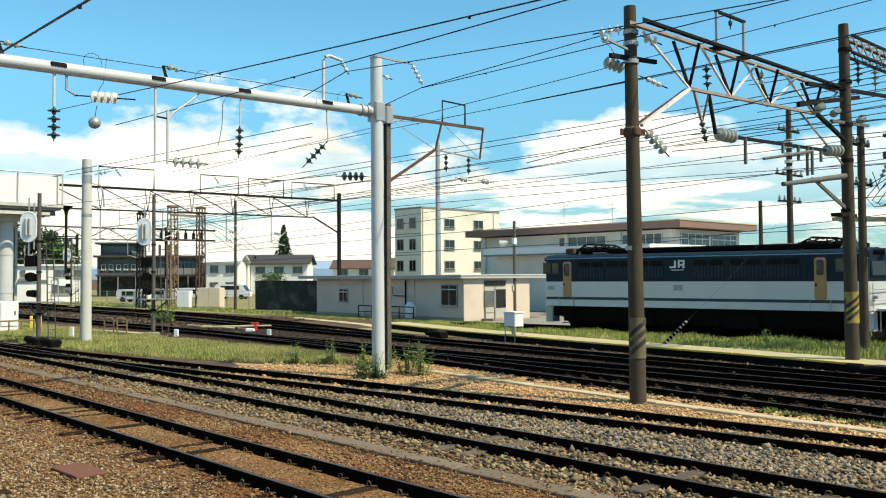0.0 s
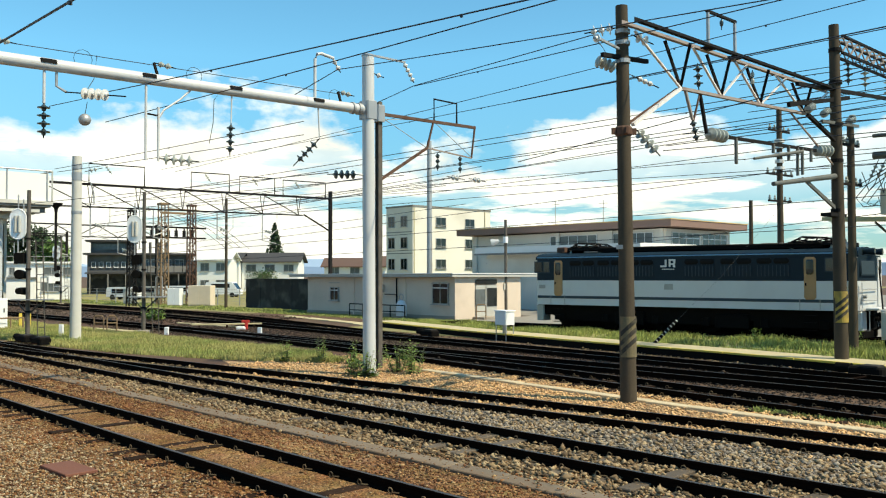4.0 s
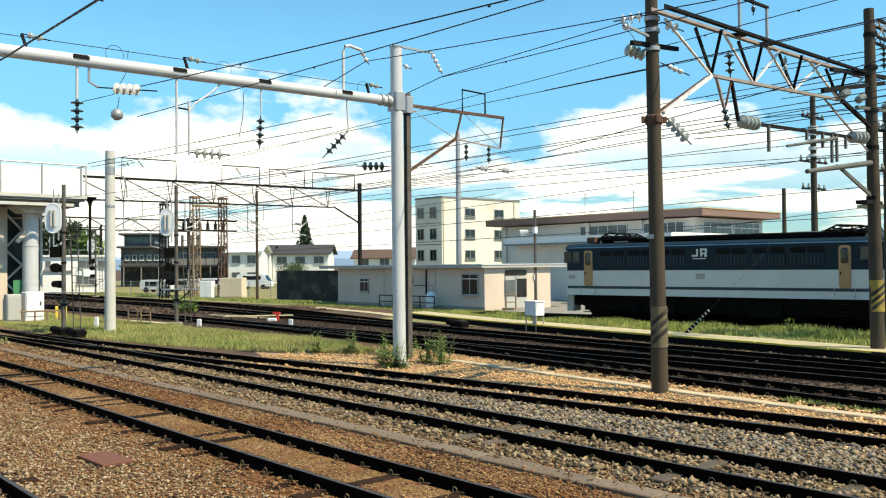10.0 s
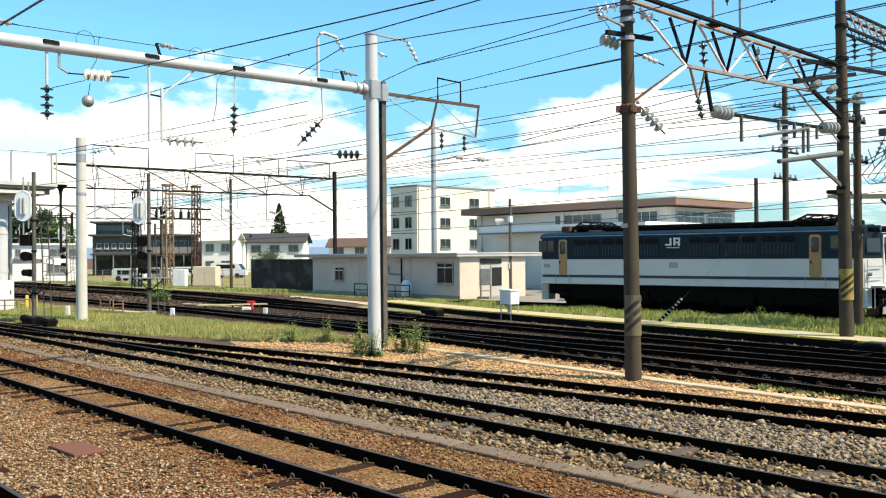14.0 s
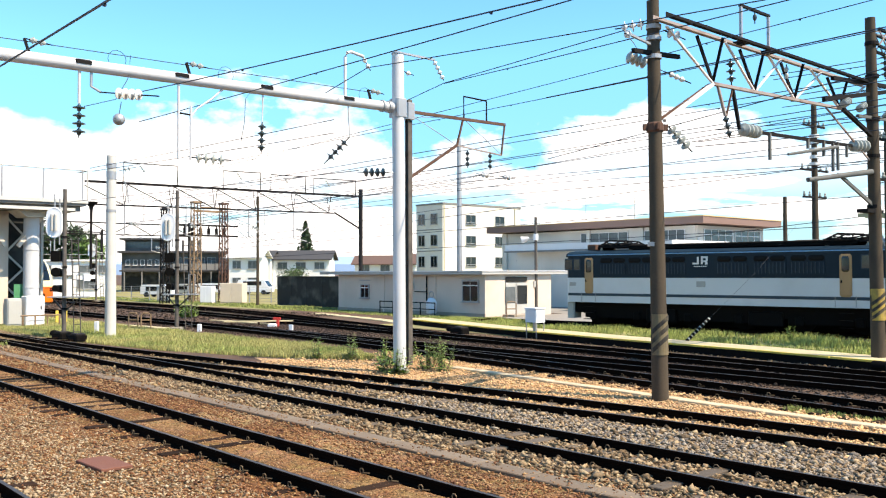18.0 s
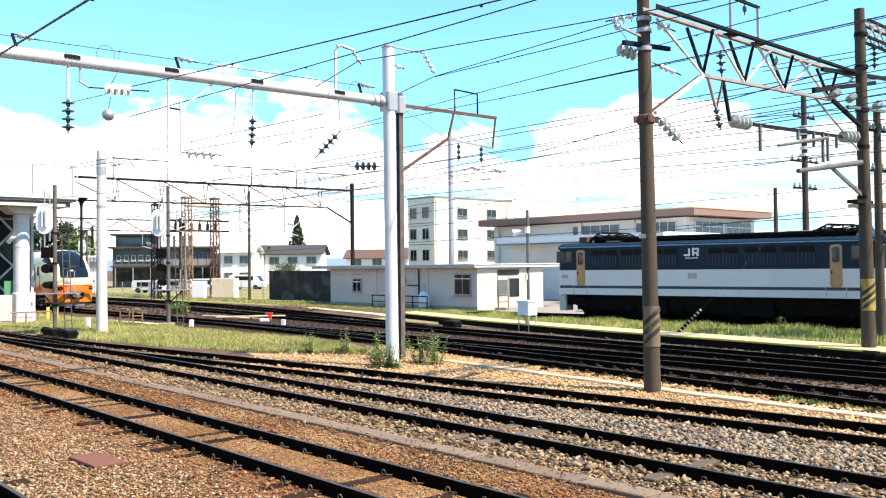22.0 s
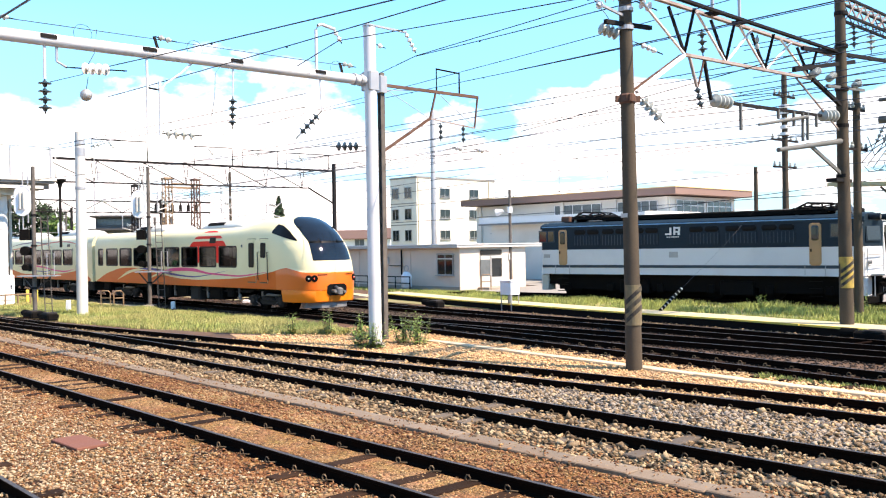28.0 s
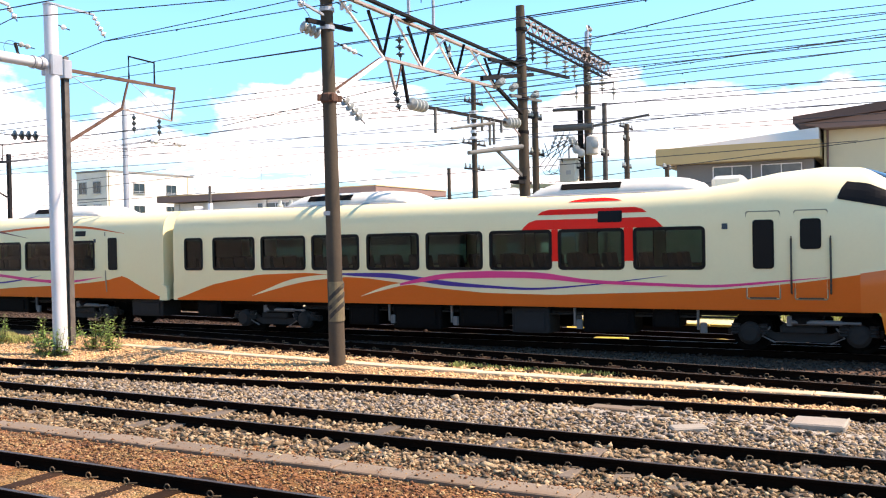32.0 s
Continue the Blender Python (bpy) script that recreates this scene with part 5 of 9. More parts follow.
wire((-47.88, 20.00, 6.04), (6.04, 24.55, 7.65), 0.009, 0.04)
wire((-49.41, 21.00, 6.43), (5.54, 25.08, 7.42), 0.009, 0.04)
wire((-48.06, 21.23, 5.20), (4.94, 26.29, 8.16), 0.009, 0.04)
wire((-51.04, 23.06, 5.85), (7.46, 26.09, 7.77), 0.009, 0.04)
wire((-51.85, 23.44, 5.88), (4.08, 27.16, 5.94), 0.009, 0.04)
wire((-52.51, 22.77, 3.94), (-1.06, 29.16, 5.42), 0.009, 0.04)
wire((-53.47, 24.99, 3.55), (2.70, 28.62, 4.45), 0.009, 0.04)
wire((-53.69, 26.47, 6.02), (10.29, 28.72, 7.47), 0.009, 0.04)
wire((-50.88, 27.04, 4.54), (10.12, 29.63, 7.34), 0.009, 0.04)
wire((-62.31, 27.95, 7.76), (1.37, 30.24, 6.64), 0.009, 0.04)
wire((-65.38, 28.82, 7.85), (0.84, 30.89, 6.15), 0.009, 0.04)
wire((-14.22, 16.00, 7.00), (9.57, 16.00, 7.21), 0.010, 0.03)
wire((-14.48, 27.00, 9.17), (13.74, 27.00, 8.68), 0.010, 0.03)
wire((-14.38, 27.50, 9.13), (13.73, 27.50, 8.53), 0.010, 0.03)
wire((-14.03, 28.00, 8.41), (13.72, 28.00, 8.51), 0.010, 0.03)
wire((-14.18, 28.50, 8.52), (13.72, 28.50, 8.15), 0.010, 0.03)
wire((-14.85, 29.00, 8.46), (13.71, 29.00, 8.21), 0.010, 0.03)
wire((-15.66, 25.00, 6.96), (13.74, 25.00, 7.10), 0.010, 0.03)
wire((-15.66, 26.00, 7.45), (13.71, 26.00, 6.10), 0.010, 0.03)
wire((-14.11, 30.00, 6.75), (13.68, 30.00, 6.60), 0.010, 0.03)
wire((-15.14, 24.00, 6.65), (13.74, 24.00, 5.92), 0.010, 0.03)
wire((-17.69, 20.00, 6.19), (5.89, 20.00, 8.70), 0.010, 0.03)
wire((-22.68, 33.00, 4.11), (6.71, 33.00, 6.37), 0.010, 0.03)
wire((-56.39, 14.00, 6.50), (-19.19, 14.00, 5.52), 0.009, 0.04)
wire((-66.41, 24.00, 6.29), (-25.06, 24.00, 6.30), 0.009, 0.04)
wire((-66.40, 24.00, 5.22), (-23.08, 24.00, 6.88), 0.009, 0.04)
wire((-66.30, 28.00, 4.54), (-27.93, 28.00, 5.96), 0.009, 0.04)
wire((-54.34, 20.60, 7.04), (-23.67, 20.60, 6.33), 0.009, 0.04)
wire((-66.47, 26.00, 6.53), (-25.50, 26.00, 6.68), 0.009, 0.04)
wire((-32.0, 11.4, 6.55), (-18.9, 13.0, 6.75), 0.008, 0.02)
wire((-32.0, 11.5, 6.45), (-18.9, 13.0, 6.40), 0.008, 0.02)



# ---- buildings ----
def window(root, c, w, h, axis, panes=2, depth=0.06, sill=True, glass="glass", frame="frame_grey", name="window"):
    """A framed window on a wall face. axis: outward direction as (x, y)."""
    ang = math.degrees(math.atan2(axis[0], -axis[1]))
    m = pose(*c, 0, 0, ang)
    ob = part(name, Mesh().box((0, 0.02, 0), (w, 0.05, h)), M[glass], root, at=m)
    fr = Mesh()
    t = 0.055
    for s in (-1, 1):
        fr.box((s * (w - t) / 2, -0.02, 0), (t, depth, h))
        fr.box((0, -0.02, s * (h - t) / 2), (w - 2 * t, depth, t))
    for k in range(1, panes):
        fr.box((-w / 2 + w * k / panes, -0.016, 0), (t * 0.8, depth * 0.8, h - 2 * t))
    part("window_frame", fr, M[frame], ob)
    if sill:
        part("sill", Mesh().box((0, -0.07, -h / 2 - 0.03), (w + 0.16, 0.14, 0.06)), M["frame_grey"], ob)
    return ob


def signal_hut():
    root = thing("signal_hut", "low beige rendered railway hut with a flat roof", "hut")
    x0, x1, y0, y1, h = -53.5, -38.05, 37.2, 43.2, 2.62
    for y in (y0 + 0.1, y1 - 0.1):
        part("wall", Mesh().box(((x0 + x1) / 2, y, h / 2), (x1 - x0, 0.2, h)), M["hut_wall"], root)
    for x in (x0 + 0.1, x1 - 0.1):
        part("wall", Mesh().box((x, (y0 + y1) / 2, h / 2), (0.2, y1 - y0 - 0.4, h)), M["hut_wall"], root)
    part("roof", Mesh().box(((x0 + x1) / 2 - 0.72, (y0 + y1) / 2 + 0.7, h + 0.10), (x1 - x0 + 2.0, y1 - y0 + 2.4, 0.18)), M["hut_roof"], root)
    part("roof_edge", Mesh().box(((x0 + x1) / 2 - 0.72, (y0 + y1) / 2 + 0.7, h + 0.215), (x1 - x0 + 2.1, y1 - y0 + 2.5, 0.05)), M["roof_edge"], root)
    for x, w, hh in ((-50.2, 1.0, 0.95), (-39.3, 1.45, 1.35)):
        window(root, (x, y0 - 0.03, 1.62 if w > 1.2 else 1.45), w, hh, (0, -1), 2)
        part("transom", Mesh().box((x, y0 - 0.06, 1.95 if w > 1.2 else 1.7), (w - 0.1, 0.05, 0.06)), M["roof_edge"], root)
        part("lintel", Mesh().box((x, y0 - 0.03, 2.22), (w + 0.2, 0.05, 0.05)), M["frame_grey"], root)
    for x in (-48.0, -45.6, -42.6):
        part("pilaster", Mesh().box((x, y0 - 0.03, h / 2), (0.12, 0.06, h)), M["hut_wall"], root)
    part("plinth", Mesh().box(((x0 + x1) / 2, y0 - 0.02, 0.12), (x1 - x0 + 0.06, 0.06, 0.24)), M["concrete"], root)
    part("pipe", Mesh().cyl((-43.4, y0 - 0.08, 0), (-43.4, y0 - 0.08, 2.55), 0.05), M["dark_steel"], root)
    part("pipe", Mesh().tube([(-43.4, y0 - 0.1, 1.5), (-44.6, y0 - 0.1, 1.5)], 0.03), M["dark_steel"], root)
    part("meter_box", Mesh().box((-44.9, y0 - 0.12, 1.85), (0.35, 0.2, 0.45)), M["box_grey"], root)
    # glazed door in the end wall
    door = part("door", Mesh().box((x1 + 0.03, 39.9, 1.05), (0.06, 1.9, 2.1)), M["box_grey"], root, "grey sliding door with glass")
    part("glass", Mesh().box((x1 + 0.07, 39.35, 1.35), (0.03, 0.85, 1.0)), M["glass_grey"], door)
    part("glass", Mesh().box((x1 + 0.07, 40.4, 1.35), (0.03, 0.9, 1.15)), M["glass"], door)
    part("transom", Mesh().box((x1 + 0.06, 39.9, 2.32), (0.05, 1.9, 0.3)), M["glass"], door)
    part("door_post", Mesh().box((x1 + 0.07, 39.88, 1.05), (0.06, 0.07, 2.1)), M["frame_grey"], door)
    part("step", Mesh().box((x1 + 0.5, 40.0, 0.08), (1.0, 2.6, 0.16), 0, 0.02), M["concrete"], root)
    return root


signal_hut()


def tank_wall():
    root = thing("dark_block_wall", "black weathered concrete block wall beside the hut", "wall", kind="structure")
    for k in range(5):
        part("panel", Mesh().box((-65.1 + k * 2.34, 39.8, 1.2), (2.31, 0.3, 2.4), 0, 0.02), M["wall_dark"], root)
    part("coping", Mesh().box((-60.4, 39.8, 2.44), (11.9, 0.42, 0.08)), M["wall_dark"], root)


tank_wall()


def rotated_block(name, label, corner, yaw, w, d, h, wall, roof, category="building"):
    """A building whose near corner is the origin; w runs along its local x, d along local y."""
    root = thing(name, label, category, at=pose(corner[0], corner[1], 0, 0, 0, yaw))
    t = 0.25
    for c, s in (((w / 2, t / 2), (w, t)), ((w / 2, d - t / 2), (w, t)), ((t / 2, d / 2), (t, d - 2 * t)), ((w - t / 2, d / 2), (t, d - 2 * t))):
        part("wall", Mesh().box((*c, h / 2), (*s, h)), M[wall], root)
    part("roof", Mesh().box((w / 2, d / 2, h - 0.12), (w - 2 * t - 0.02, d - 2 * t - 0.02, 0.2)), M[roof], root)
    return root


def apartment_block():
    root = rotated_block("apartment_block", "four-storey cream concrete apartment block with stained walls", (-93.6, 78.2), 0.0, 5.5, 15.2, 12.0, "wall_cream", "hut_roof")
    part("parapet", Mesh().box((2.75, 0.1, 12.1), (5.7, 0.34, 0.24)).box((2.75, 15.1, 12.1), (5.7, 0.34, 0.24)).box((0.1, 7.6, 12.1), (0.34, 14.66, 0.24)).box((5.4, 7.6, 12.1), (0.34, 14.66, 0.24)), M["wall_grey"], root)
    for z in (1.35, 4.25, 7.15, 10.05):
        for x in (1.15, 3.75):
            window(root, (x, -0.03, z), 1.35, 1.5, (0, -1), 2)
        for y in (5.2, 10.9):
            w = window(root, (5.53, y, z), 1.9, 1.35, (1, 0), 2)
            part("rail", Mesh().box((0, -0.2, -0.42), (2.0, 0.04, 0.06)).box((0, -0.2, -0.62), (2.0, 0.04, 0.05)), M["frame_grey"], w)
    for y in (0.25, 14.0):
        part("rain_pipe", Mesh().cyl((5.58, y, 0), (5.58, y, 11.9), 0.06), M["wall_beige"], root)
    for z in (8.6, 5.7):
        part("band", Mesh().box((2.75, -0.02, z), (5.4, 0.04, 0.12)), M["wall_grey"], root)
    return root


apartment_block()


def depot():
    x0, x1, y0, y1 = -58.5, -37.4, 59.5, 69.5
    h = 6.35
    root = thing("depot_building", "cream two-storey depot with a wide brown roof edge", "building")
    for y in (y0 + 0.15, y1 - 0.15):
        part("wall", Mesh().box(((x0 + x1) / 2, y, h / 2), (x1 - x0, 0.3, h)), M["wall_cream"], root)
    for x in (x0 + 0.15, x1 - 0.15):
        part("wall", Mesh().box((x, (y0 + y1) / 2, h / 2), (0.3, y1 - y0 - 0.6, h)), M["wall_cream"], root)
    part("roof", Mesh().box(((x0 + x1) / 2, (y0 + y1) / 2, h + 0.36), (x1 - x0 + 2.2, y1 - y0 + 2.0, 0.52)), M["fascia"], root)
    part("roof_sheet", Mesh().box(((x0 + x1) / 2, (y0 + y1) / 2, h + 0.655), (x1 - x0 + 2.3, y1 - y0 + 2.1, 0.07)), M["tan_fascia"], root)
    for x in (-57.9, -54.4, -48.0, -42.5, -37.7):
        part("pilaster", Mesh().box((x, y0 - 0.1, h / 2), (0.35, 0.2, h)), M["wall_cream"], root)
    for x in (-56.0, -53.8):
        window(root, (x, y0 - 0.03, 4.3), 0.9, 0.9, (0, -1), 1)
    for x, w in ((-46.4, 5.0), (-40.4, 3.8)):
        window(root, (x, y0 - 0.03, 5.6), w, 1.0, (0, -1), 5, glass="glass_grey", frame="roof_edge")
    for y, w in ((62.4, 4.2), (66.9, 4.0)):
        window(root, (x1 + 0.03, y, 5.35), w, 1.5, (1, 0), 4, glass="glass_grey", frame="roof_edge")
    for y, w in ((62.4, 4.2), (66.9, 4.0)):
        part("transom_bar", Mesh().box((x1 + 0.07, y, 5.65), (0.06, w - 0.1, 0.07)), M["roof_edge"], root)
    for x, y in ((-52, 64), (-48, 66)):
        part("aerial", Mesh().cyl((x, y, 7), (x, y, 9.6), 0.03).bar((x - 0.5, y, 9.3), (x + 0.5, y, 9.3), 0.03).bar((x - 0.35, y, 8.9), (x + 0.35, y, 8.9), 0.03), M["galv"], root)
    annex = thing("low_shed", "low shed with a white metal roof beside the depot", "shed")
    part("wall", Mesh().box((-42.5, 55.6, 2.2), (15.0, 6.0, 4.4)), M["wall_cream"], annex)
    part("roof", Mesh().box((-42.5, 55.4, 4.7), (16.0, 7.4, 0.55)), M["wall_white"], annex)
    part("roof_edge", Mesh().box((-42.5, 51.68, 4.42), (16.1, 0.08, 0.14)), M["wall_grey"], annex)
    window(annex, (-48.4, 52.56, 1.9), 1.8, 1.5, (0, -1), 2, glass="glass_grey")
    return root


depot()


def house(name, label, x, y, w, d, h, yaw, wall, roof, wins=3, floors=2):
    root = rotated_block(name, label, (x, y), yaw, w, d, h, wall, roof, "house")
    e, rise = 0.6, d * 0.22
    me = Mesh()
    me.prism([(-e, h - 0.05), (d / 2, h + rise), (d + e, h - 0.05), (d + e, h + 0.12), (d / 2, h + rise + 0.18), (-e, h + 0.12)], "x", -e, w + e)
    part("roof_slope", me, M[roof], root)
    gab = Mesh()
    for x_ in (0.02, w - 0.22):
        gab.prism([(0.05, h - 0.06), (d - 0.05, h - 0.06), (d / 2, h + rise - 0.05)], "x", x_, x_ + 0.2)
    part("gable", gab, M[wall], root)
    for f in range(floors):
        for k in range(wins):
            window(root, (w * (k + 0.5) / wins, -0.03, 1.5 + f * h / floors), min(1.7, w / wins * 0.55), 1.2, (0, -1), 2, glass="glass_grey")
        window(root, (-0.03, d * 0.5, 1.5 + f * h / floors), 1.1, 1.0, (-1, 0), 2, glass="glass_grey")
    return root


house("white_house", "white two-storey house with a dark tiled roof", -132.2, 78.3, 9.6, 7.0, 5.0, 47, "wall_white", "dark_roof", 3)
house("brown_roof_house", "house with a reddish-brown roof", -128.0, 92.5, 11.0, 7.0, 4.2, 44, "wall_white", "roof_brown", 3)
house("pale_house", "pale house with a low brown roof", -140.0, 112.0, 16.0, 8.0, 4.8, 44, "wall_cream", "roof_brown", 4)
house("corner_house", "plain white house behind the yard fence", -118.3, 62.6, 4.6, 5.5, 5.0, 47, "wall_white", "roof_edge", 2)
house("side_house", "white house with large windows", -134.5, 73.4, 5.0, 6.0, 5.2, 46, "wall_white", "dark_roof", 2)


def grey_works():
    root = thing("grey_works_building", "large dark grey works building with balconies and flat roofs", "building", at=pose(-130.3, 51.2, 0, 0, 0, 60))
    part("wall", Mesh().box((8.2, 5.2, 2.95), (16.4, 10, 5.9)), M["wall_works"], root)
    part("upper_wall", Mesh().box((2.9, 5.4, 6.9), (5.2, 8, 2.0)), M["wall_works"], root)
    part("roof", Mesh().box((8.2, 5.0, 6.0), (17.4, 11.4, 0.28)), M["dark_roof"], root)
    part("upper_roof", Mesh().box((2.9, 5.2, 8.0), (6.6, 9.4, 0.24)), M["dark_roof"], root)
    part("clerestory", Mesh().box((2.9, 1.36, 7.1), (4.6, 0.08, 0.9)), M["glass_grey"], root)
    part("duct", Mesh().cyl((1.0, 2.0, 8.15), (4.6, 2.0, 8.15), 0.22, n=10).cyl((4.6, 2.0, 8.15), (5.0, 1.4, 6.4), 0.2, n=10), M["wall_white"], root, "pale round roof duct")
    for x in (8.6, 9.9, 11.0):
        part("vent_pipe", Mesh().cyl((x, 3.5, 6.1), (x, 3.5, 7.9), 0.2, n=10), M["wall_works"], root)
    part("canopy", Mesh().box((8.2, -0.6, 3.15), (16.6, 1.4, 0.22)), M["dark_roof"], root)
    part("balcony", Mesh().box((11.8, -0.75, 3.75), (9.0, 0.08, 0.95)), M["wall_grey"], root)
    for k in range(8):
        part("balcony_post", Mesh().box((7.4 + k * 1.25, -0.8, 3.9), (0.07, 0.07, 1.5)), M["dark_steel"], root)
    # flat dark sheet stands for the unlit openings below the canopy
    part("loading_wall", Mesh().box((8.2, 0.17, 1.4), (16.0, 0.1, 2.8)), M["wall_dark"], root)
    for k in range(6):
        window(root, (0.9 + k * 1.05, 0.16, 4.4), 0.62, 0.85, (0, -1), 1, glass="glass_grey", frame="roof_edge")
    for k in range(5):
        window(root, (8.0 + k * 1.7, 0.16, 4.6), 1.3, 1.2, (0, -1), 2, glass="glass_grey")
    for k in range(7):
        part("bay_post", Mesh().box((0.6 + k * 2.5, -1.2, 1.5), (0.16, 0.16, 3.0)), M["wall_grey"], root)
    shed = thing("white_shed", "white two-storey railway office with a pale flat roof", "building", at=pose(-106.2, 32.3, 0, 0, 0, 71))
    part("wall", Mesh().box((3.7, 4, 2.1), (7.4, 8, 4.2)), M["wall_white"], shed)
    part("roof", Mesh().box((3.7, 4, 4.3), (8.0, 8.6, 0.2)), M["roof_edge"], shed)
    part("lean_to", Mesh().box((1.6, -1.0, 1.25), (3.4, 2.0, 2.5)), M["wall_white"], shed)
    part("lean_to_roof", Mesh().box((1.6, -1.1, 2.56), (3.8, 2.3, 0.12)), M["wall_grey"], shed)
    for x, w in ((0.9, 0.6), (5.0, 1.7), (6.7, 1.0)):
        window(shed, (x, -0.03, 3.3), w, 0.9, (0, -1), 2, glass="glass_grey")
    window(shed, (4.9, -0.03, 1.5), 2.0, 1.1, (0, -1), 3, glass="glass_grey")
    part("notice_board", Mesh().box((5.4, -0.1, 2.35), (1.6, 0.06, 0.9)), M["box_white"], shed)
    for x in (0.1, 3.5, 7.2):
        part("drain_pipe", Mesh().cyl((x, -0.08, 0), (x, -0.08, 4.2), 0.06), M["frame_grey"], shed)
    rail = Mesh().bar((0, 0.3, 5.0), (7.4, 0.3, 5.0), 0.05)
    for k in range(8):
        rail.bar((k * 1.05, 0.3, 4.35), (k * 1.05, 0.3, 5.0), 0.045)
    part("roof_rail", rail, M["frame_grey"], shed)
    return root


grey_works()


def right_buildings():
    low = thing("long_shed", "long cream shed wall with a grey roof edge", "building")
    part("wall", Mesh().box((1.5, 49.4, 2.02), (32.6, 4.2, 4.04)), M["wall_beige"], low)
    part("roof", Mesh().box((1.5, 49.3, 4.12), (33.4, 5.4, 0.16)), M["hut_roof"], low)
    part("plinth", Mesh().box((1.5, 47.26, 0.25), (32.7, 0.08, 0.5)), M["wall_grey"], low)
    tan = thing("tan_roof_building", "two-storey building with a broad tan roof edge", "building")
    part("wall", Mesh().box((-8.0, 57.8, 3.4), (7.6, 9.0, 6.8)), M["wall_grey"], tan)
    part("roof", Mesh().box((-8.3, 57.5, 7.3), (9.0, 10.6, 0.95)), M["tan_fascia"], tan)
    part("roof_sheet", Mesh().prism([(-12.6, 7.78), (-3.9, 7.78), (-3.9, 8.5)], "y", 53.0, 62.0), M["wall_white"], tan)
    for x in (-8.6, -5.9):
        window(tan, (x, 53.26, 5.75), 2.2, 1.75, (0, -1), 2, glass="glass_grey", frame="roof_edge")
    part("ledge", Mesh().box((-6.4, 52.9, 4.55), (5.4, 0.8, 0.14)), M["hut_roof"], tan)
    house_ = thing("dark_eaved_house", "cream house with deep dark brown eaves", "house")
    part("wall", Mesh().box((2.4, 58.5, 4.2), (12.2, 9.0, 8.4)), M["wall_beige"], house_)
    part("roof", Mesh().prism([(-5.2, 9.15), (9.5, 10.6), (9.5, 10.0), (-5.2, 8.75)], "y", 52.6, 64.5), M["roof_brown"], house_)
    part("soffit", Mesh().prism([(-5.0, 8.74), (9.4, 9.9), (9.4, 8.42), (-3.6, 8.42)], "y", 52.9, 64.0), M["fascia"], house_)
    part("rain_pipe", Mesh().cyl((-3.5, 53.9, 0), (-3.5, 53.9, 8.4), 0.06), M["fascia"], house_)
    window(house_, (1.6, 53.96, 6.4), 2.2, 1.8, (0, -1), 2)


right_buildings()


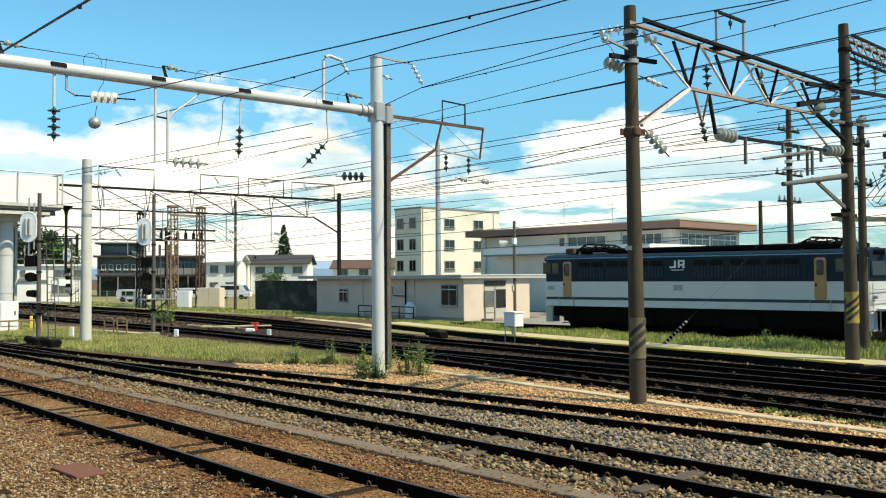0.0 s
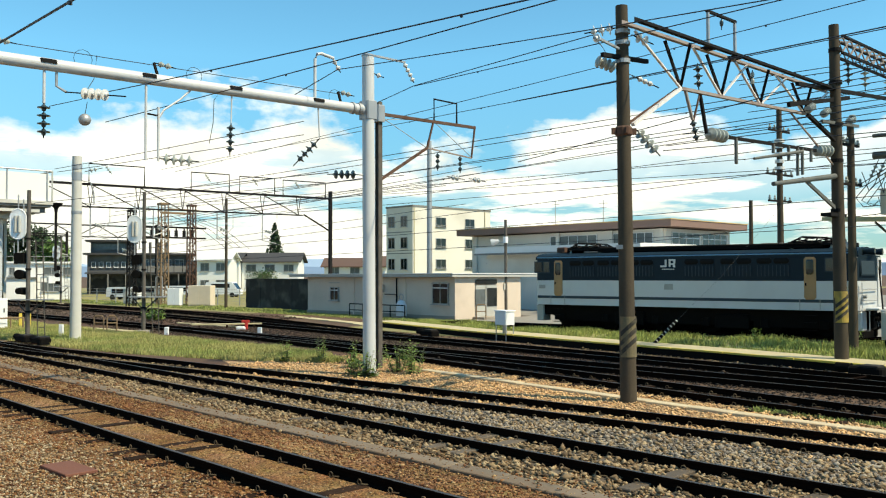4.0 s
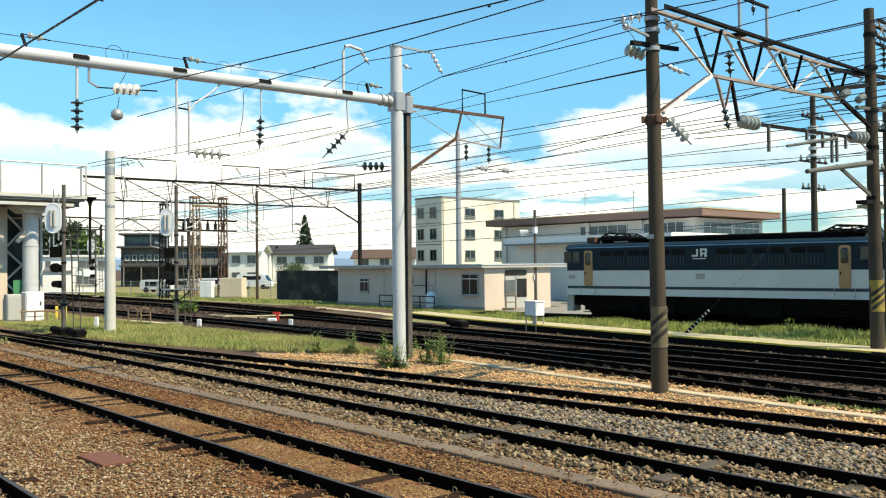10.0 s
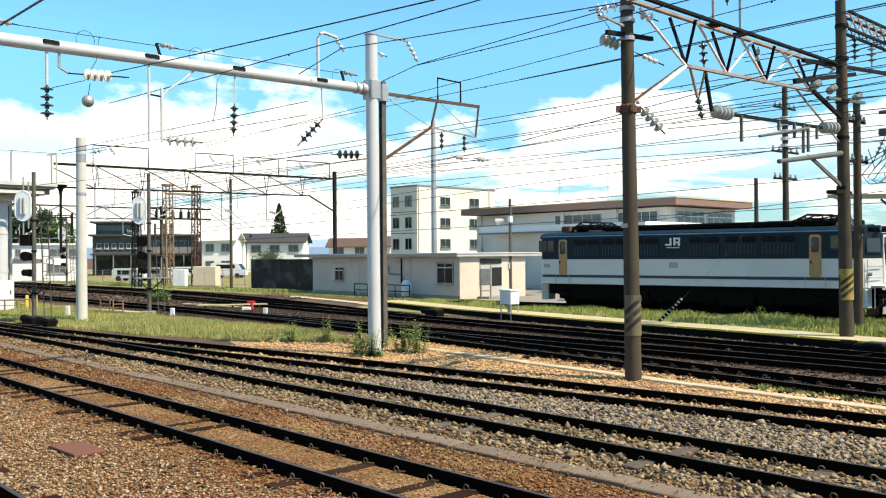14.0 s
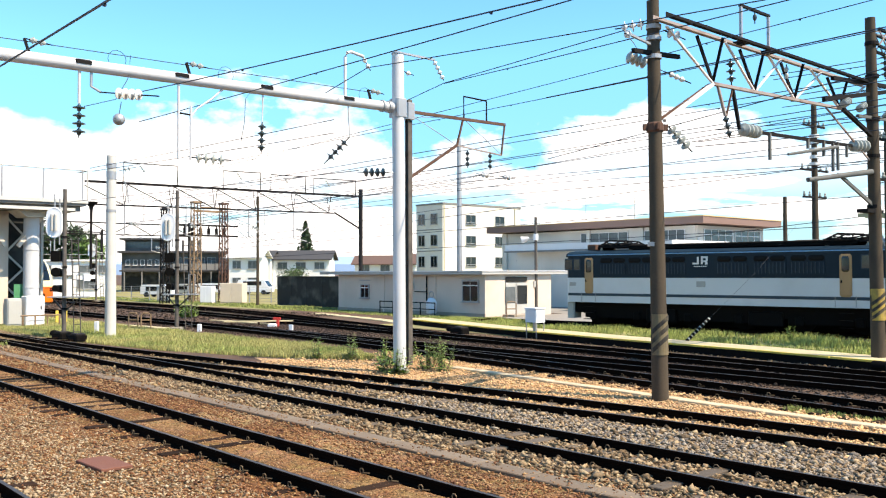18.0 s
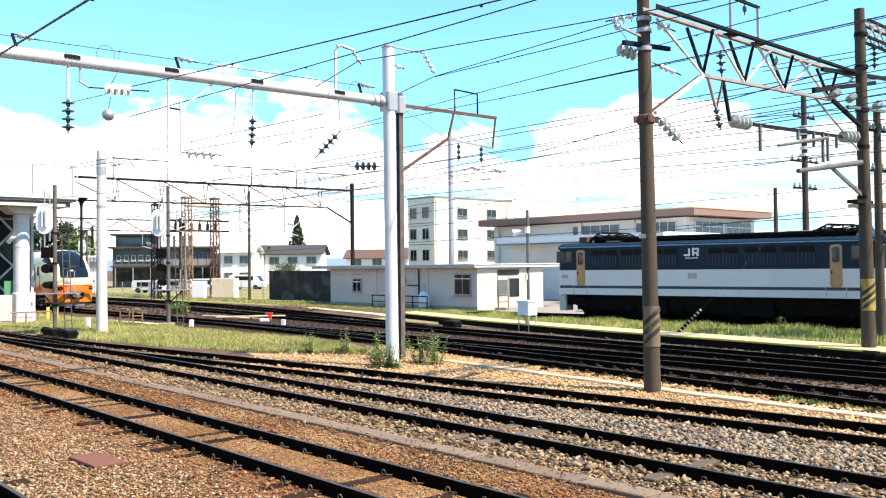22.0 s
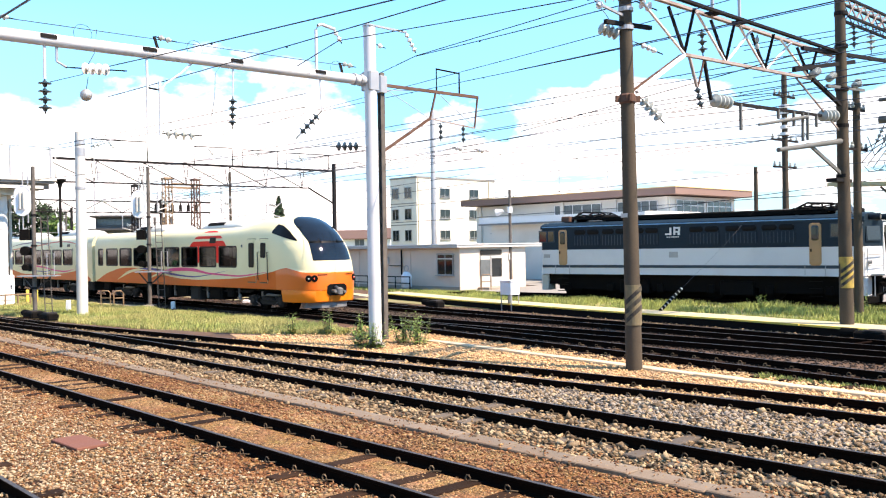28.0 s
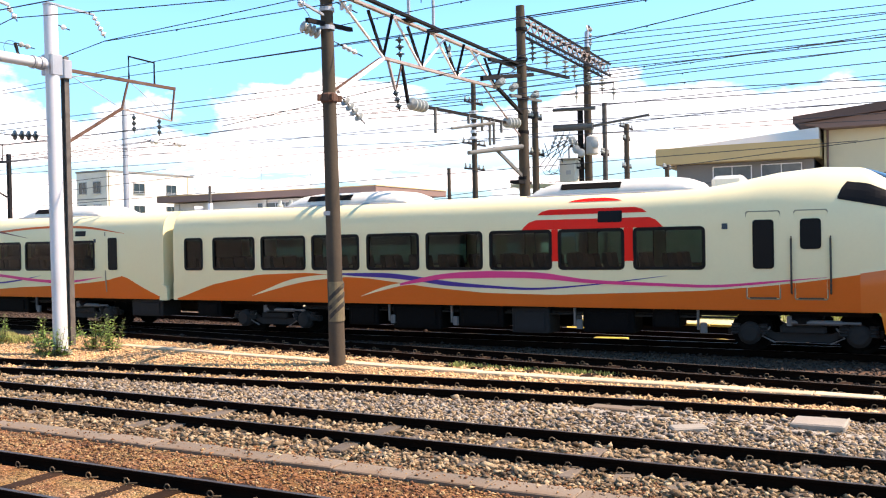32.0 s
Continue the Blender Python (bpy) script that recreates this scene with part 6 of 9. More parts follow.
def footbridge():
    root = thing("footbridge", "white station footbridge on a round white column", "footbridge")
    x, cy = -49.5, 14.6
    part("column", Mesh().cyl((x, cy, -0.2), (x, cy, 6.1), 0.40, 0.39, 24), M["white_steel"], root, smooth=True)
    for z in (2.0, 4.0, 5.9):
        part("column_band", Mesh().cyl((x, cy, z), (x, cy, z + 0.05), 0.415, n=24), M["white_steel"], root, smooth=True)
    part("cross_head", Mesh().prism([(cy - 0.95, 6.1), (cy - 0.5, 5.75), (cy + 0.5, 5.75), (cy + 0.95, 6.1)], "x", x - 0.9, x + 0.9), M["pale_conc"], root)
    # girders carry the deck and shade what lies below
    for dx in (-1.2, -0.4, 0.4, 1.2):
        part("girder", Mesh().box((x + dx, 4.6, 6.24), (0.16, 24.2, 0.26)).box((x + dx, 4.6, 6.12), (0.3, 24.2, 0.04)), M["wall_grey"], root)
    part("deck", Mesh().box((x, 4.7, 6.46), (3.2, 24.4, 0.16)), M["wall_grey"], root)
    part("deck_edge", Mesh().box((x + 1.64, 4.7, 6.60), (0.1, 24.5, 0.18)).box((x + 1.62, 4.4, 6.16), (0.1, 23.8, 0.16)), M["pale_conc"], root)
    for s in (-1, 1):
        part("parapet", Mesh().box((x + s * 1.56, 4.7, 7.42), (0.04, 24.2, 1.44)), M["wall_white"], root)
        for k in range(13):
            part("parapet_post", Mesh().box((x + s * 1.60, -7.3 + k * 2.0, 7.5), (0.06, 0.06, 1.7)), M["galv"], root)
        part("hand_rail", Mesh().cyl((x + s * 1.6, -7.4, 8.3), (x + s * 1.6, 16.9, 8.3), 0.04, n=8), M["galv"], root)
    part("end_frame", Mesh().tube([(x + 1.6, 16.95, 6.5), (x + 1.6, 16.95, 8.3), (x - 1.6, 16.95, 8.3), (x - 1.6, 16.95, 6.5)], 0.05), M["box_grey"], root)
    part("pillar", Mesh().box((x - 1.2, 13.45, 3.05), (0.45, 0.55, 6.1)), M["hut_wall"], root)
    part("pillar", Mesh().box((x - 0.2, 11.6, 3.05), (0.5, 0.7, 6.1)), M["pale_conc"], root)
    part("knee_brace", Mesh().bar((x + 0.1, 13.9, 4.2), (x + 0.1, 15.3, 6.1), 0.22, 0.2).bar((x + 0.1, 13.3, 4.2), (x + 0.1, 12.0, 6.1), 0.22, 0.2), M["hut_wall"], root)
    # stair tower behind: flat dark sheet stands for its shaded underside, with pale bracing
    part("dark_screen", Mesh().box((x - 2.4, 12.6, 3.1), (0.12, 6.4, 6.2)), M["wall_dark"], root)
    for z0, z1 in ((0.3, 2.1), (2.1, 3.9), (3.9, 5.9)):
        part("brace", Mesh().bar((x - 2.2, 13.9, z0), (x - 2.2, 15.7, z1), 0.09, 0.1).bar((x - 2.16, 15.7, z0), (x - 2.16, 13.9, z1), 0.09, 0.1), M["pale_conc"], root)
    part("brace_post", Mesh().box((x - 2.2, 15.8, 3.0), (0.14, 0.14, 6.0)).box((x - 2.2, 13.85, 3.0), (0.14, 0.14, 6.0)), M["pale_conc"], root)
    part("green_sheet", Mesh().box((x - 0.2, 14.05, 1.2), (0.05, 0.5, 2.0)), M["green_net"], root)
    # lamp funnel hung from the bridge's end
    part("pipe", Mesh().cyl((x + 1.2, 17.3, 3.0), (x + 1.2, 17.3, 6.3), 0.07, n=10).lathe((x + 1.2, 17.3, 6.2), (0, 0, 1), [(0, 0.08), (0.2, 0.12), (0.42, 0.34), (0.46, 0.34)], 12), M["dark_steel"], root, "dark pipe with a funnel head")
    box = thing("relay_cabinet", "white metal relay cabinet beside the column", "cabinet")
    part("body", Mesh().box((-48.3, 14.35, 0.85), (0.8, 0.92, 1.5), 0, 0.03), M["box_white"], box)
    part("door", Mesh().box((-47.88, 14.35, 0.95), (0.04, 0.82, 1.2), 0, 0.01), M["box_white"], box)
    part("plinth", Mesh().box((-48.3, 14.35, 0.05), (0.9, 1.0, 0.12)), M["concrete"], box)
    part("handle", Mesh().box((-47.85, 14.62, 1.0), (0.04, 0.05, 0.2)), M["dark_steel"], box)
    gd = thing("guard_rail", "rusty pipe guard rail before the relay cabinet", "railing")
    for y in (13.6, 14.2, 14.8, 15.4):
        part("post", Mesh().cyl((-47.4, y, 0), (-47.4, y, 0.62), 0.04), M["orange_post"], gd)
    part("rail", Mesh().cyl((-47.4, 13.5, 0.62), (-47.4, 15.45, 0.62), 0.04), M["orange_post"], gd)
    gb = thing("grey_cabinet", "grey steel control box beside the bridge pillar", "cabinet")
    part("body", Mesh().box((-48.2, 13.35, 0.75), (0.6, 0.7, 1.5), 0, 0.04), M["box_grey"], gb)
    part("door", Mesh().box((-47.88, 13.35, 0.8), (0.04, 0.6, 1.2), 0, 0.01), M["box_grey"], gb)
    yl = thing("yellow_barrier", "yellow and white folding barrier beside the cabinet", "barrier")
    for k in range(2):
        part("panel", Mesh().box((-48.9 + 0.1 * k, 15.75 + k * 0.42, 0.42), (0.06, 0.16, 0.72), 0, 0.02), M["yellow"], yl)


footbridge()


def hills():
    for nm, dist, h0, a0, a1, mat_, seed in (("near_hills", 1900, 34, 20, 120, "hill", 3.0), ("far_mountains", 2500, 62, 10, 120, "hill_far", 9.0)):
        vs, fs, n = [], [], 120
        for k in range(n + 1):
            az = radians(60 + (a0 + (a1 - a0) * k / n))
            hh = h0 * (0.35 + 1.1 * max(0, noise.fractal(Vector((k * 0.07 + seed, 0, 0)), 1.0, 2.0, 5) + 0.45)) * 0.62
            x, y = dist * math.cos(az), dist * math.sin(az)
            vs += [(x, y, -5), (x * 1.01, y * 1.01, hh), (x * 1.2, y * 1.2, -5)]
        for k in range(n):
            b = 3 * k
            fs += [(b, b + 3, b + 4, b + 1), (b + 1, b + 4, b + 5, b + 2)]
        tagged(part(nm, Mesh().add(vs, fs), M[mat_]), "hazy blue line of distant mountains", "mountains", kind="structure")


hills()


def station_side():
    """Plain open platform and added unseen wall on the viewer's own side, limiting light."""
    sheet("platform_floor", [(-70, -9), (40, -9), (40, 0.95), (-70, 0.95)], 1.17, M["asphalt"], "plain asphalt station platform", "platform")
    tagged(part("platform_wall", Mesh().box((-15, 0.8, 0.55), (110, 0.3, 1.1)), M["concrete"]), "plain concrete platform face", "platform", kind="structure")
    tagged(part("wall_south", Mesh().box((-15, -9.2, 1.6), (110, 0.3, 3.2)), M["hut_wall"]), "plain unseen wall added behind the platform", "wall", kind="structure")


station_side()


# ---- electric locomotive ----
def locomotive():
    """Box-cab engine; local x runs along it, the viewed side faces -y."""
    root = thing("electric_locomotive", "blue and pale grey electric locomotive with tan doors", "locomotive", at=pose(-21.5, 36.25, 0, 0, 0, 7.0))
    L, hw = 7.62, 1.4
    z0, zs, zm, zt = 1.28, 1.62, 2.47, 3.66

    def shell(za, zb, name, material, grow=0.0, end=0.0):
        me = Mesh()
        a, b = L + grow - end, hw + grow
        c = 0.16
        ring = [(a - 0.06, -b + c), (a + 0.40, -0.34), (a + 0.40, 0.34), (a - 0.06, b - c), (a - c, b), (-a + c, b), (-a, b - c), (-a - 0.14, 0.35), (-a - 0.14, -0.35), (-a, -b + c), (-a + c, -b), (a - c, -b)]
        me.prism(ring, "z", za, zb)
        return part(name, me, M[material], root)

    shell(z0, zm, "lower_body", "loco_grey")
    shell(zm, zt - 0.16, "upper_body", "navy", end=0.004)
    rf = Mesh()
    rf.prism([(-hw, zt - 0.16), (hw, zt - 0.16), (hw - 0.05, zt), (hw - 0.35, zt + 0.12), (0, zt + 0.2), (-hw + 0.35, zt + 0.12), (-hw + 0.05, zt)], "x", -L + 0.02, L - 0.02)
    part("roof", rf, M["navy"], root)
    part("roof_walk", Mesh().box((0.8, 0, zt + 0.3), (10.5, 1.5, 0.22), 0, 0.05), M["under"], root)
    part("gutter", Mesh().box((0, -hw - 0.02, zt - 0.06), (2 * L - 0.3, 0.05, 0.05)), M["blue_metal"], root)
    part("stripe", Mesh().box((0, -hw - 0.004, zs + 0.03), (2 * L - 0.3, 0.02, 0.13)), M["stripe"], root)
    part("sill", Mesh().box((0, -hw - 0.01, z0 + 0.02), (2 * L - 0.2, 0.05, 0.06)), M["loco_grey"], root)
    # louvres in the blue band
    for x in (-4.92, -3.38, -1.84, 1.03, 2.68, 4.26):
        lv = part("louvre", Mesh().box((x, -hw - 0.012, 2.90), (1.42, 0.03, 0.56)), M["navy"], root)
        for d in (-0.36, 0.36):
            part("top_window", Mesh().box((0, 0, 0), (0.64, 0.24, 0.03), 0, 0.07), M["seal"], lv, at=pose(x + d, -hw - 0.02, 3.31, 90))
        me = Mesh()
        for k in range(9):
            me.box((x - 0.64 + k * 0.16, -hw - 0.034, 2.90), (0.03, 0.02, 0.46))
        part("slat", me, M["stripe"], lv)
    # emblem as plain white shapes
    em, yf = Mesh(), -hw - 0.008
    for x, z, w, h in ((-0.55, 3.27, 0.09, 0.30), (-0.66, 3.12, 0.30, 0.08), (-0.36, 3.27, 0.09, 0.36), (-0.24, 3.40, 0.32, 0.08), (-0.13, 3.33, 0.09, 0.20), (-0.26, 3.22, 0.28, 0.07), (-0.15, 3.13, 0.11, 0.12)):
        em.box((x, yf, z), (w, 0.02, h))
    for k in range(6):
        em.box((-0.70 + k * 0.105, yf, 2.99), (0.07, 0.02, 0.045))
    part("emblem", em, M["wall_white"], root, "white painted emblem")
    part("plate", Mesh().box((-0.42, -hw - 0.01, 2.19), (0.42, 0.02, 0.26)), M["frame_grey"], root)
    part("plate", Mesh().box((-7.2, -hw - 0.01, 2.16), (0.36, 0.02, 0.18)), M["frame_grey"], root)
    for x in (-6.26, 5.76):
        d = part("door", Mesh().box((0, 0, 0), (0.48, 1.74, 0.05), 0, 0.08), M["tan_door"], root, "tan cab door", at=pose(x, -hw - 0.012, 2.58, 90))
        part("glass", Mesh().box((0, 0.46, 0.03), (0.30, 0.62, 0.03), 0, 0.06), M["glass"], d)
        part("handle", Mesh().box((-0.16, -0.25, 0.045), (0.05, 0.12, 0.04)), M["under"], d)
        for s in (-1, 1):
            part("handrail", Mesh().cyl((x + s * 0.4, -hw - 0.07, 1.25), (x + s * 0.4, -hw - 0.07, 1.75), 0.016, n=6), M["galv"], root)
        st = Mesh()
        for z in (0.45, 0.75, 1.05):
            st.box((x, -hw - 0.02, z), (0.5, 0.2, 0.03))
        part("steps", st, M["under"], root)
    for x, w in ((-7.43, 0.40), (-6.95, 0.32), (6.75, 0.75)):
        win = part("side_window", Mesh().box((x, -hw - 0.01, 3.13), (w, 0.03, 0.50)), M["glass"], root)
        part("window_frame", Mesh().box((x, -hw - 0.006, 3.13), (w + 0.08, 0.02, 0.58)), M["stripe"], win)
    # cab front that faces +x
    for s in (-1, 1):
        w = part("cab_window", Mesh().box((0, 0, 0), (0.04, 0.72, 0.55)), M["glass"], root, at=pose(L + 0.185, s * 0.80, 3.0, 0, -4, s * 27))
        part("window_frame", Mesh().box((-0.01, 0, 0), (0.03, 0.82, 0.66)), M["navy"], w)
        lamp = part("headlight", Mesh().cyl((L, s * 0.62, 3.66), (L + 0.42, s * 0.62, 3.66), 0.12, 0.14, 14), M["navy"], root)
        part("lens", Mesh().cyl((L + 0.42, s * 0.62, 3.66), (L + 0.43, s * 0.62, 3.66), 0.11, n=14), M["glass_grey"], lamp)
        part("tail_lamp", Mesh().cyl((L + 0.05, s * 1.05, 1.85), (L + 0.2, s * 1.05, 1.85), 0.08, n=12), M["frame_grey"], root)
        part("buffer_beam", Mesh().box((L - 0.15, s * 0.85, 0.85), (0.4, 0.7, 0.8), 0, 0.04), M["loco_grey" if s < 0 else "under"], root)
        part("corner_rail", Mesh().cyl((L + 0.06, s * 1.2, 1.4), (L + 0.06, s * 1.2, 2.4), 0.018, n=6), M["galv"], root)
        part("step_frame", Mesh().tube([(L + 0.3, s * 1.1, 1.34), (L + 0.3, s * 1.12, 0.5), (L + 0.02, s * 1.12, 0.5), (L + 0.02, s * 1.1, 1.34)], 0.022, 6), M["galv"], root)
        part("snow_plough", Mesh().prism([(L - 0.2, s * 0.1), (L + 0.25, s * 0.2), (L + 0.05, s * 1.25), (L - 0.25, s * 1.25)], "z", 0.2, 0.5), M["under"], root)
        for z in (1.7, 2.15):
            part("hand_rail", Mesh().cyl((L + 0.44, s * 0.42, z), (L + 0.10, s * 1.15, z), 0.018, n=6), M["galv"], root)
    part("gangway_door", Mesh().box((L + 0.415, 0, 2.45), (0.05, 0.6, 1.95)), M["loco_grey"], root)
    part("door_glass", Mesh().box((L + 0.445, 0, 3.05), (0.03, 0.34, 0.55)), M["glass"], root)
    part("front_step", Mesh().box((L + 0.42, 0, 1.36), (0.5, 2.3, 0.06)), M["loco_grey"], root)
    part("coupler", Mesh().box((L + 0.6, 0, 1.0), (0.7, 0.28, 0.3), 0, 0.05), M["under"], root)
    for y in (-0.85, -0.62, -0.42, 0.42, 0.6, 0.85):
        part("hose", Mesh().tube([(L + 0.2, y, 1.15), (L + 0.5, y, 1.0), (L + 0.52, y + 0.05, 0.6), (L + 0.35, y + 0.08, 0.5)], 0.03), M["under"], root)
    # roof gear
    for x in (-5.2, 5.6):
        pan = part("pantograph", Mesh().box((x, 0, zt + 0.33), (1.9, 1.5, 0.06)), M["dark_steel"], root)
        steel = M["dark_steel"]
        for s in (-1, 1):
            for zz, dx in ((0.45, 0.8), (0.55, 0.65)):
                part("arm", Mesh().bar((x - dx, s * 0.6, zt + 0.36), (x + dx, s * 0.45, zt + zz), 0.05), steel, pan)
                part("arm", Mesh().bar((x + dx, s * 0.6, zt + 0.36), (x - dx, s * 0.45, zt + zz), 0.05), steel, pan)
            part("arm", Mesh().tube([(x - 1.0, s * 0.5, zt + 0.38), (x - 0.4, s * 0.52, zt + 0.66), (x + 0.6, s * 0.5, zt + 0.60), (x + 1.1, s * 0.5, zt + 0.36)], 0.04), steel, pan)
        for k in (-1, 1):
            part("contact_strip", Mesh().bar((x + k * 0.35, -0.9, zt + 0.62), (x + k * 0.35, 0.9, zt + 0.62), 0.06, 0.04).bar((x + k * 0.35, -0.9, zt + 0.62), (x + k * 0.35, -1.1, zt + 0.5), 0.05), steel, pan)
        for k in range(7):
            xx = x - 0.9 + k * 0.3
            part("crossbar", Mesh().cyl((xx, -0.75, zt + 0.42 + 0.05 * (k % 2)), (xx + 0.12, 0.75, zt + 0.42 + 0.05 * (k % 2)), 0.035, n=6), steel, pan)
        part("spring_box", Mesh().box((x + 0.1, 0, zt + 0.36), (0.9, 0.5, 0.2), 0, 0.03), steel, pan)
        part("spring_box", Mesh().box((x - 0.7, 0, zt + 0.36), (0.35, 0.9, 0.16), 0, 0.03), steel, pan)
        for k in (-1, 1):
            for s in (-1, 1):
                part("insulator", Mesh().lathe((x + k * 0.8, s * 0.6, zt + 0.12), (0, 0, 1), [(0, 0.06), (0.05, 0.09), (0.1, 0.06), (0.2, 0.05)], 10), M["porcelain_grey"], root)
    for x, w, h in ((-6.7, 0.5, 0.28), (-6.2, 0.3, 0.2), (-2.6, 1.2, 0.16), (1.95, 2.75, 0.22), (6.9, 0.5, 0.2), (3.9, 1.0, 0.24)):
        part("roof_box", Mesh().box((x, 0.1, zt + 0.2 + h / 2), (w, 1.1, h), 0, 0.04), M["rusty" if x < -6.5 else ("wall_grey" if x in (1.95, 3.9) else "under")], root)
    for s in (-1, 1):
        part("buffer_beam", Mesh().box((-L + 0.15, s * 0.85, 0.85), (0.4, 0.7, 0.8), 0, 0.04), M["box_grey" if s < 0 else "under"], root)
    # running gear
    # added dark boxes fill the underside so no light shows between bogies
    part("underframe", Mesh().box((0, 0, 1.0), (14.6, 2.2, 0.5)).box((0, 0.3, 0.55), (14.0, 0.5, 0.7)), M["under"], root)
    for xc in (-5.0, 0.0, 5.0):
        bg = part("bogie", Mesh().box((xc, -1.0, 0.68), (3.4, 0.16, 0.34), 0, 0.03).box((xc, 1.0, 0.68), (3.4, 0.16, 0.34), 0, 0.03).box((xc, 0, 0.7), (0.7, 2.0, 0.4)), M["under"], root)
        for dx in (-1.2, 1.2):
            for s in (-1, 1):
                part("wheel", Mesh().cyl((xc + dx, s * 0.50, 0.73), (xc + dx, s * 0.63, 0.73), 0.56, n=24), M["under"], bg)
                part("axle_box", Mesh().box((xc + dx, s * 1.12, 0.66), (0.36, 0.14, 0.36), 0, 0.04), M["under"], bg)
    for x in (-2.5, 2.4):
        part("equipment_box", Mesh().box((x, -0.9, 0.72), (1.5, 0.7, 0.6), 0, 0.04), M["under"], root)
    return root


locomotive()


# ---- express train ----
ZLINE = [(-20.4, 1.12), (-19.9, 1.27), (-18.9, 1.57), (-17.6, 1.80), (-16.3, 1.89), (-15.2, 1.87), (-14.5, 1.79), (-13.7, 1.75), (-12.9, 1.66), (-11.97, 1.54), (-11.4, 1.47), (-10.3, 1.41), (-8.9, 1.38), (-7.0, 1.44), (-5.4, 1.50), (-4.3, 1.59), (-3.2, 1.71), (-2.1, 1.87), (-1.5, 1.965), (-1.4, 1.965), (-0.9, 1.85), (-0.6, 1.78), (-0.3, 1.77), (0.3, 1.76)]
TOP = [(-20.5, 3.74), (-6.0, 3.74), (-5.2, 3.77), (-4.5, 3.88), (-3.8, 4.02), (-2.9, 4.10), (-2.2, 4.06), (-1.75, 3.95), (-1.2, 3.72), (-0.66, 3.40), (-0.3, 3.08), (-0.02, 2.70), (0.14, 2.30), (0.2, 2.0), (0.25, 1.5)]
WIDE = [(-20.5, 1.42), (-3.5, 1.42), (-2.2, 1.415), (-1.2, 1.40), (-0.7, 1.37), (-0.4, 1.31), (-0.2, 1.24), (-0.05, 1.165), (0.07, 1.07), (0.15, 0.96), (0.21, 0.83), (0.25, 0.66)]
LOW = [(-20.5, 1.10), (-1.95, 1.10), (-1.75, 0.62), (0.3, 0.62)]


WIN_Z0, WIN_Z1 = 2.0, 2.86      # lower and upper edge of the windows


def lerp(keys, x):
    return float(np.interp(x, [k[0] for k in keys], [k[1] for k in keys]))


def section(x, zline, nose):
    """Half section of the body from the sill up to the roof's middle: (y, z)."""
    w, top, low = lerp(WIDE, x), lerp(TOP, x), lerp(LOW, x)
    e = 0.42 if x < -5 else 0.42 + 0.33 * min(1, (x + 5) / 3.0)
    zmid = min(2.35, low + (top - low) * 0.62)
    zl = min(max(zline, low + 0.02), zmid - 0.05)
    pts = [(w * 0.975, low), (w * (0.98 + 0.02 * (zl - low) / (zmid - low)), zl), (w, WIN_Z0), (w, zmid)]
    curve = [(w * max(0, math.cos(a)) ** e, zmid + (top - zmid) * math.sin(a) ** e) for a in [k / 12 * math.pi / 2 for k in range(13)]]
    cut = (float(np.interp(WIN_Z1, [p[1] for p in curve], [p[0] for p in curve])), WIN_Z1)
    return pts + sorted(curve[1:] + [cut], key=lambda p: p[1])


def shell_mesh(xs, zfun, nose, wins):
    """Body skin with open window holes. Slots: cream, orange."""
    me = Mesh()
    rows = []
    xs = sorted(set([round(x, 3) for x in xs if not any(a - 0.06 < x < b + 0.06 for a, b in wins)] + [k for w in wins for k in w]))
    for x in xs:
        h = section(x if nose else -10.0, zfun(x), nose)
        rows.append([(x, -y, z) for y, z in h] + [(x, y, z) for y, z in h[::-1][1:]])
    n = len(rows[0])
    for r0, r1 in zip(rows, rows[1:]):
        xm = (r0[0][0] + r1[0][0]) / 2
        hole = any(a < xm < b for a, b in wins)
        for k in range(n - 1):
            if hole and k in (2, 3, n - 5, n - 4):
                continue
            me.slot = 1 if k in (0, n - 2) else 0
            me.add([r0[k], r1[k], r1[k + 1], r0[k + 1]], [(0, 1, 2, 3)])
    me.slot = 0
    me.add(rows[0], [tuple(range(n))])
    me.add(rows[-1], [tuple(range(n))[::-1]])
    return me


def weld(ob):
    bm = bmesh.new()
    bm.from_mesh(ob.data)
    bmesh.ops.remove_doubles(bm, verts=bm.verts, dist=0.0004)
    bmesh.ops.recalc_face_normals(bm, faces=bm.faces)
    bm.to_mesh(ob.data)
    bm.free()
    ob.data.shade_smooth()
    ob.data.set_sharp_from_angle(angle=radians(38))


NOSE_X0 = -2.2
NOSED = [True]       # whether the car being built has the streamlined end


def nose_front(z):
    """Foremost point of the nose at a height."""
    return lerp([(1.0, -0.03), (1.5, -0.03), (2.0, -0.08), (2.3, -0.14), (2.7, -0.27), (3.08, -0.52), (3.4, -0.84), (3.72, -1.32), (3.95, -1.80), (4.06, -2.19)], z)


def nose_width(z):
    h = section(NOSE_X0, 1.5, True)
    return float(np.interp(z, [p[1] for p in h], [p[0] for p in h]))


def nose_power(z):
    return lerp([(1.8, 3.4), (2.4, 3.0), (3.2, 2.3), (4.0, 2.0)], z)


def nose_point(z, th, out=0.0):
    """A point of the nose at a height; th is 0 at the front's middle, +-90 degrees where the sides begin."""
    n, c, s = nose_power(z), abs(math.cos(radians(th))), abs(math.sin(radians(th)))
    return (NOSE_X0 + (nose_front(z) + out - NOSE_X0) * c ** (2 / n), -math.copysign((nose_width(z) + out * 0.3) * s ** (2 / n), th), z)


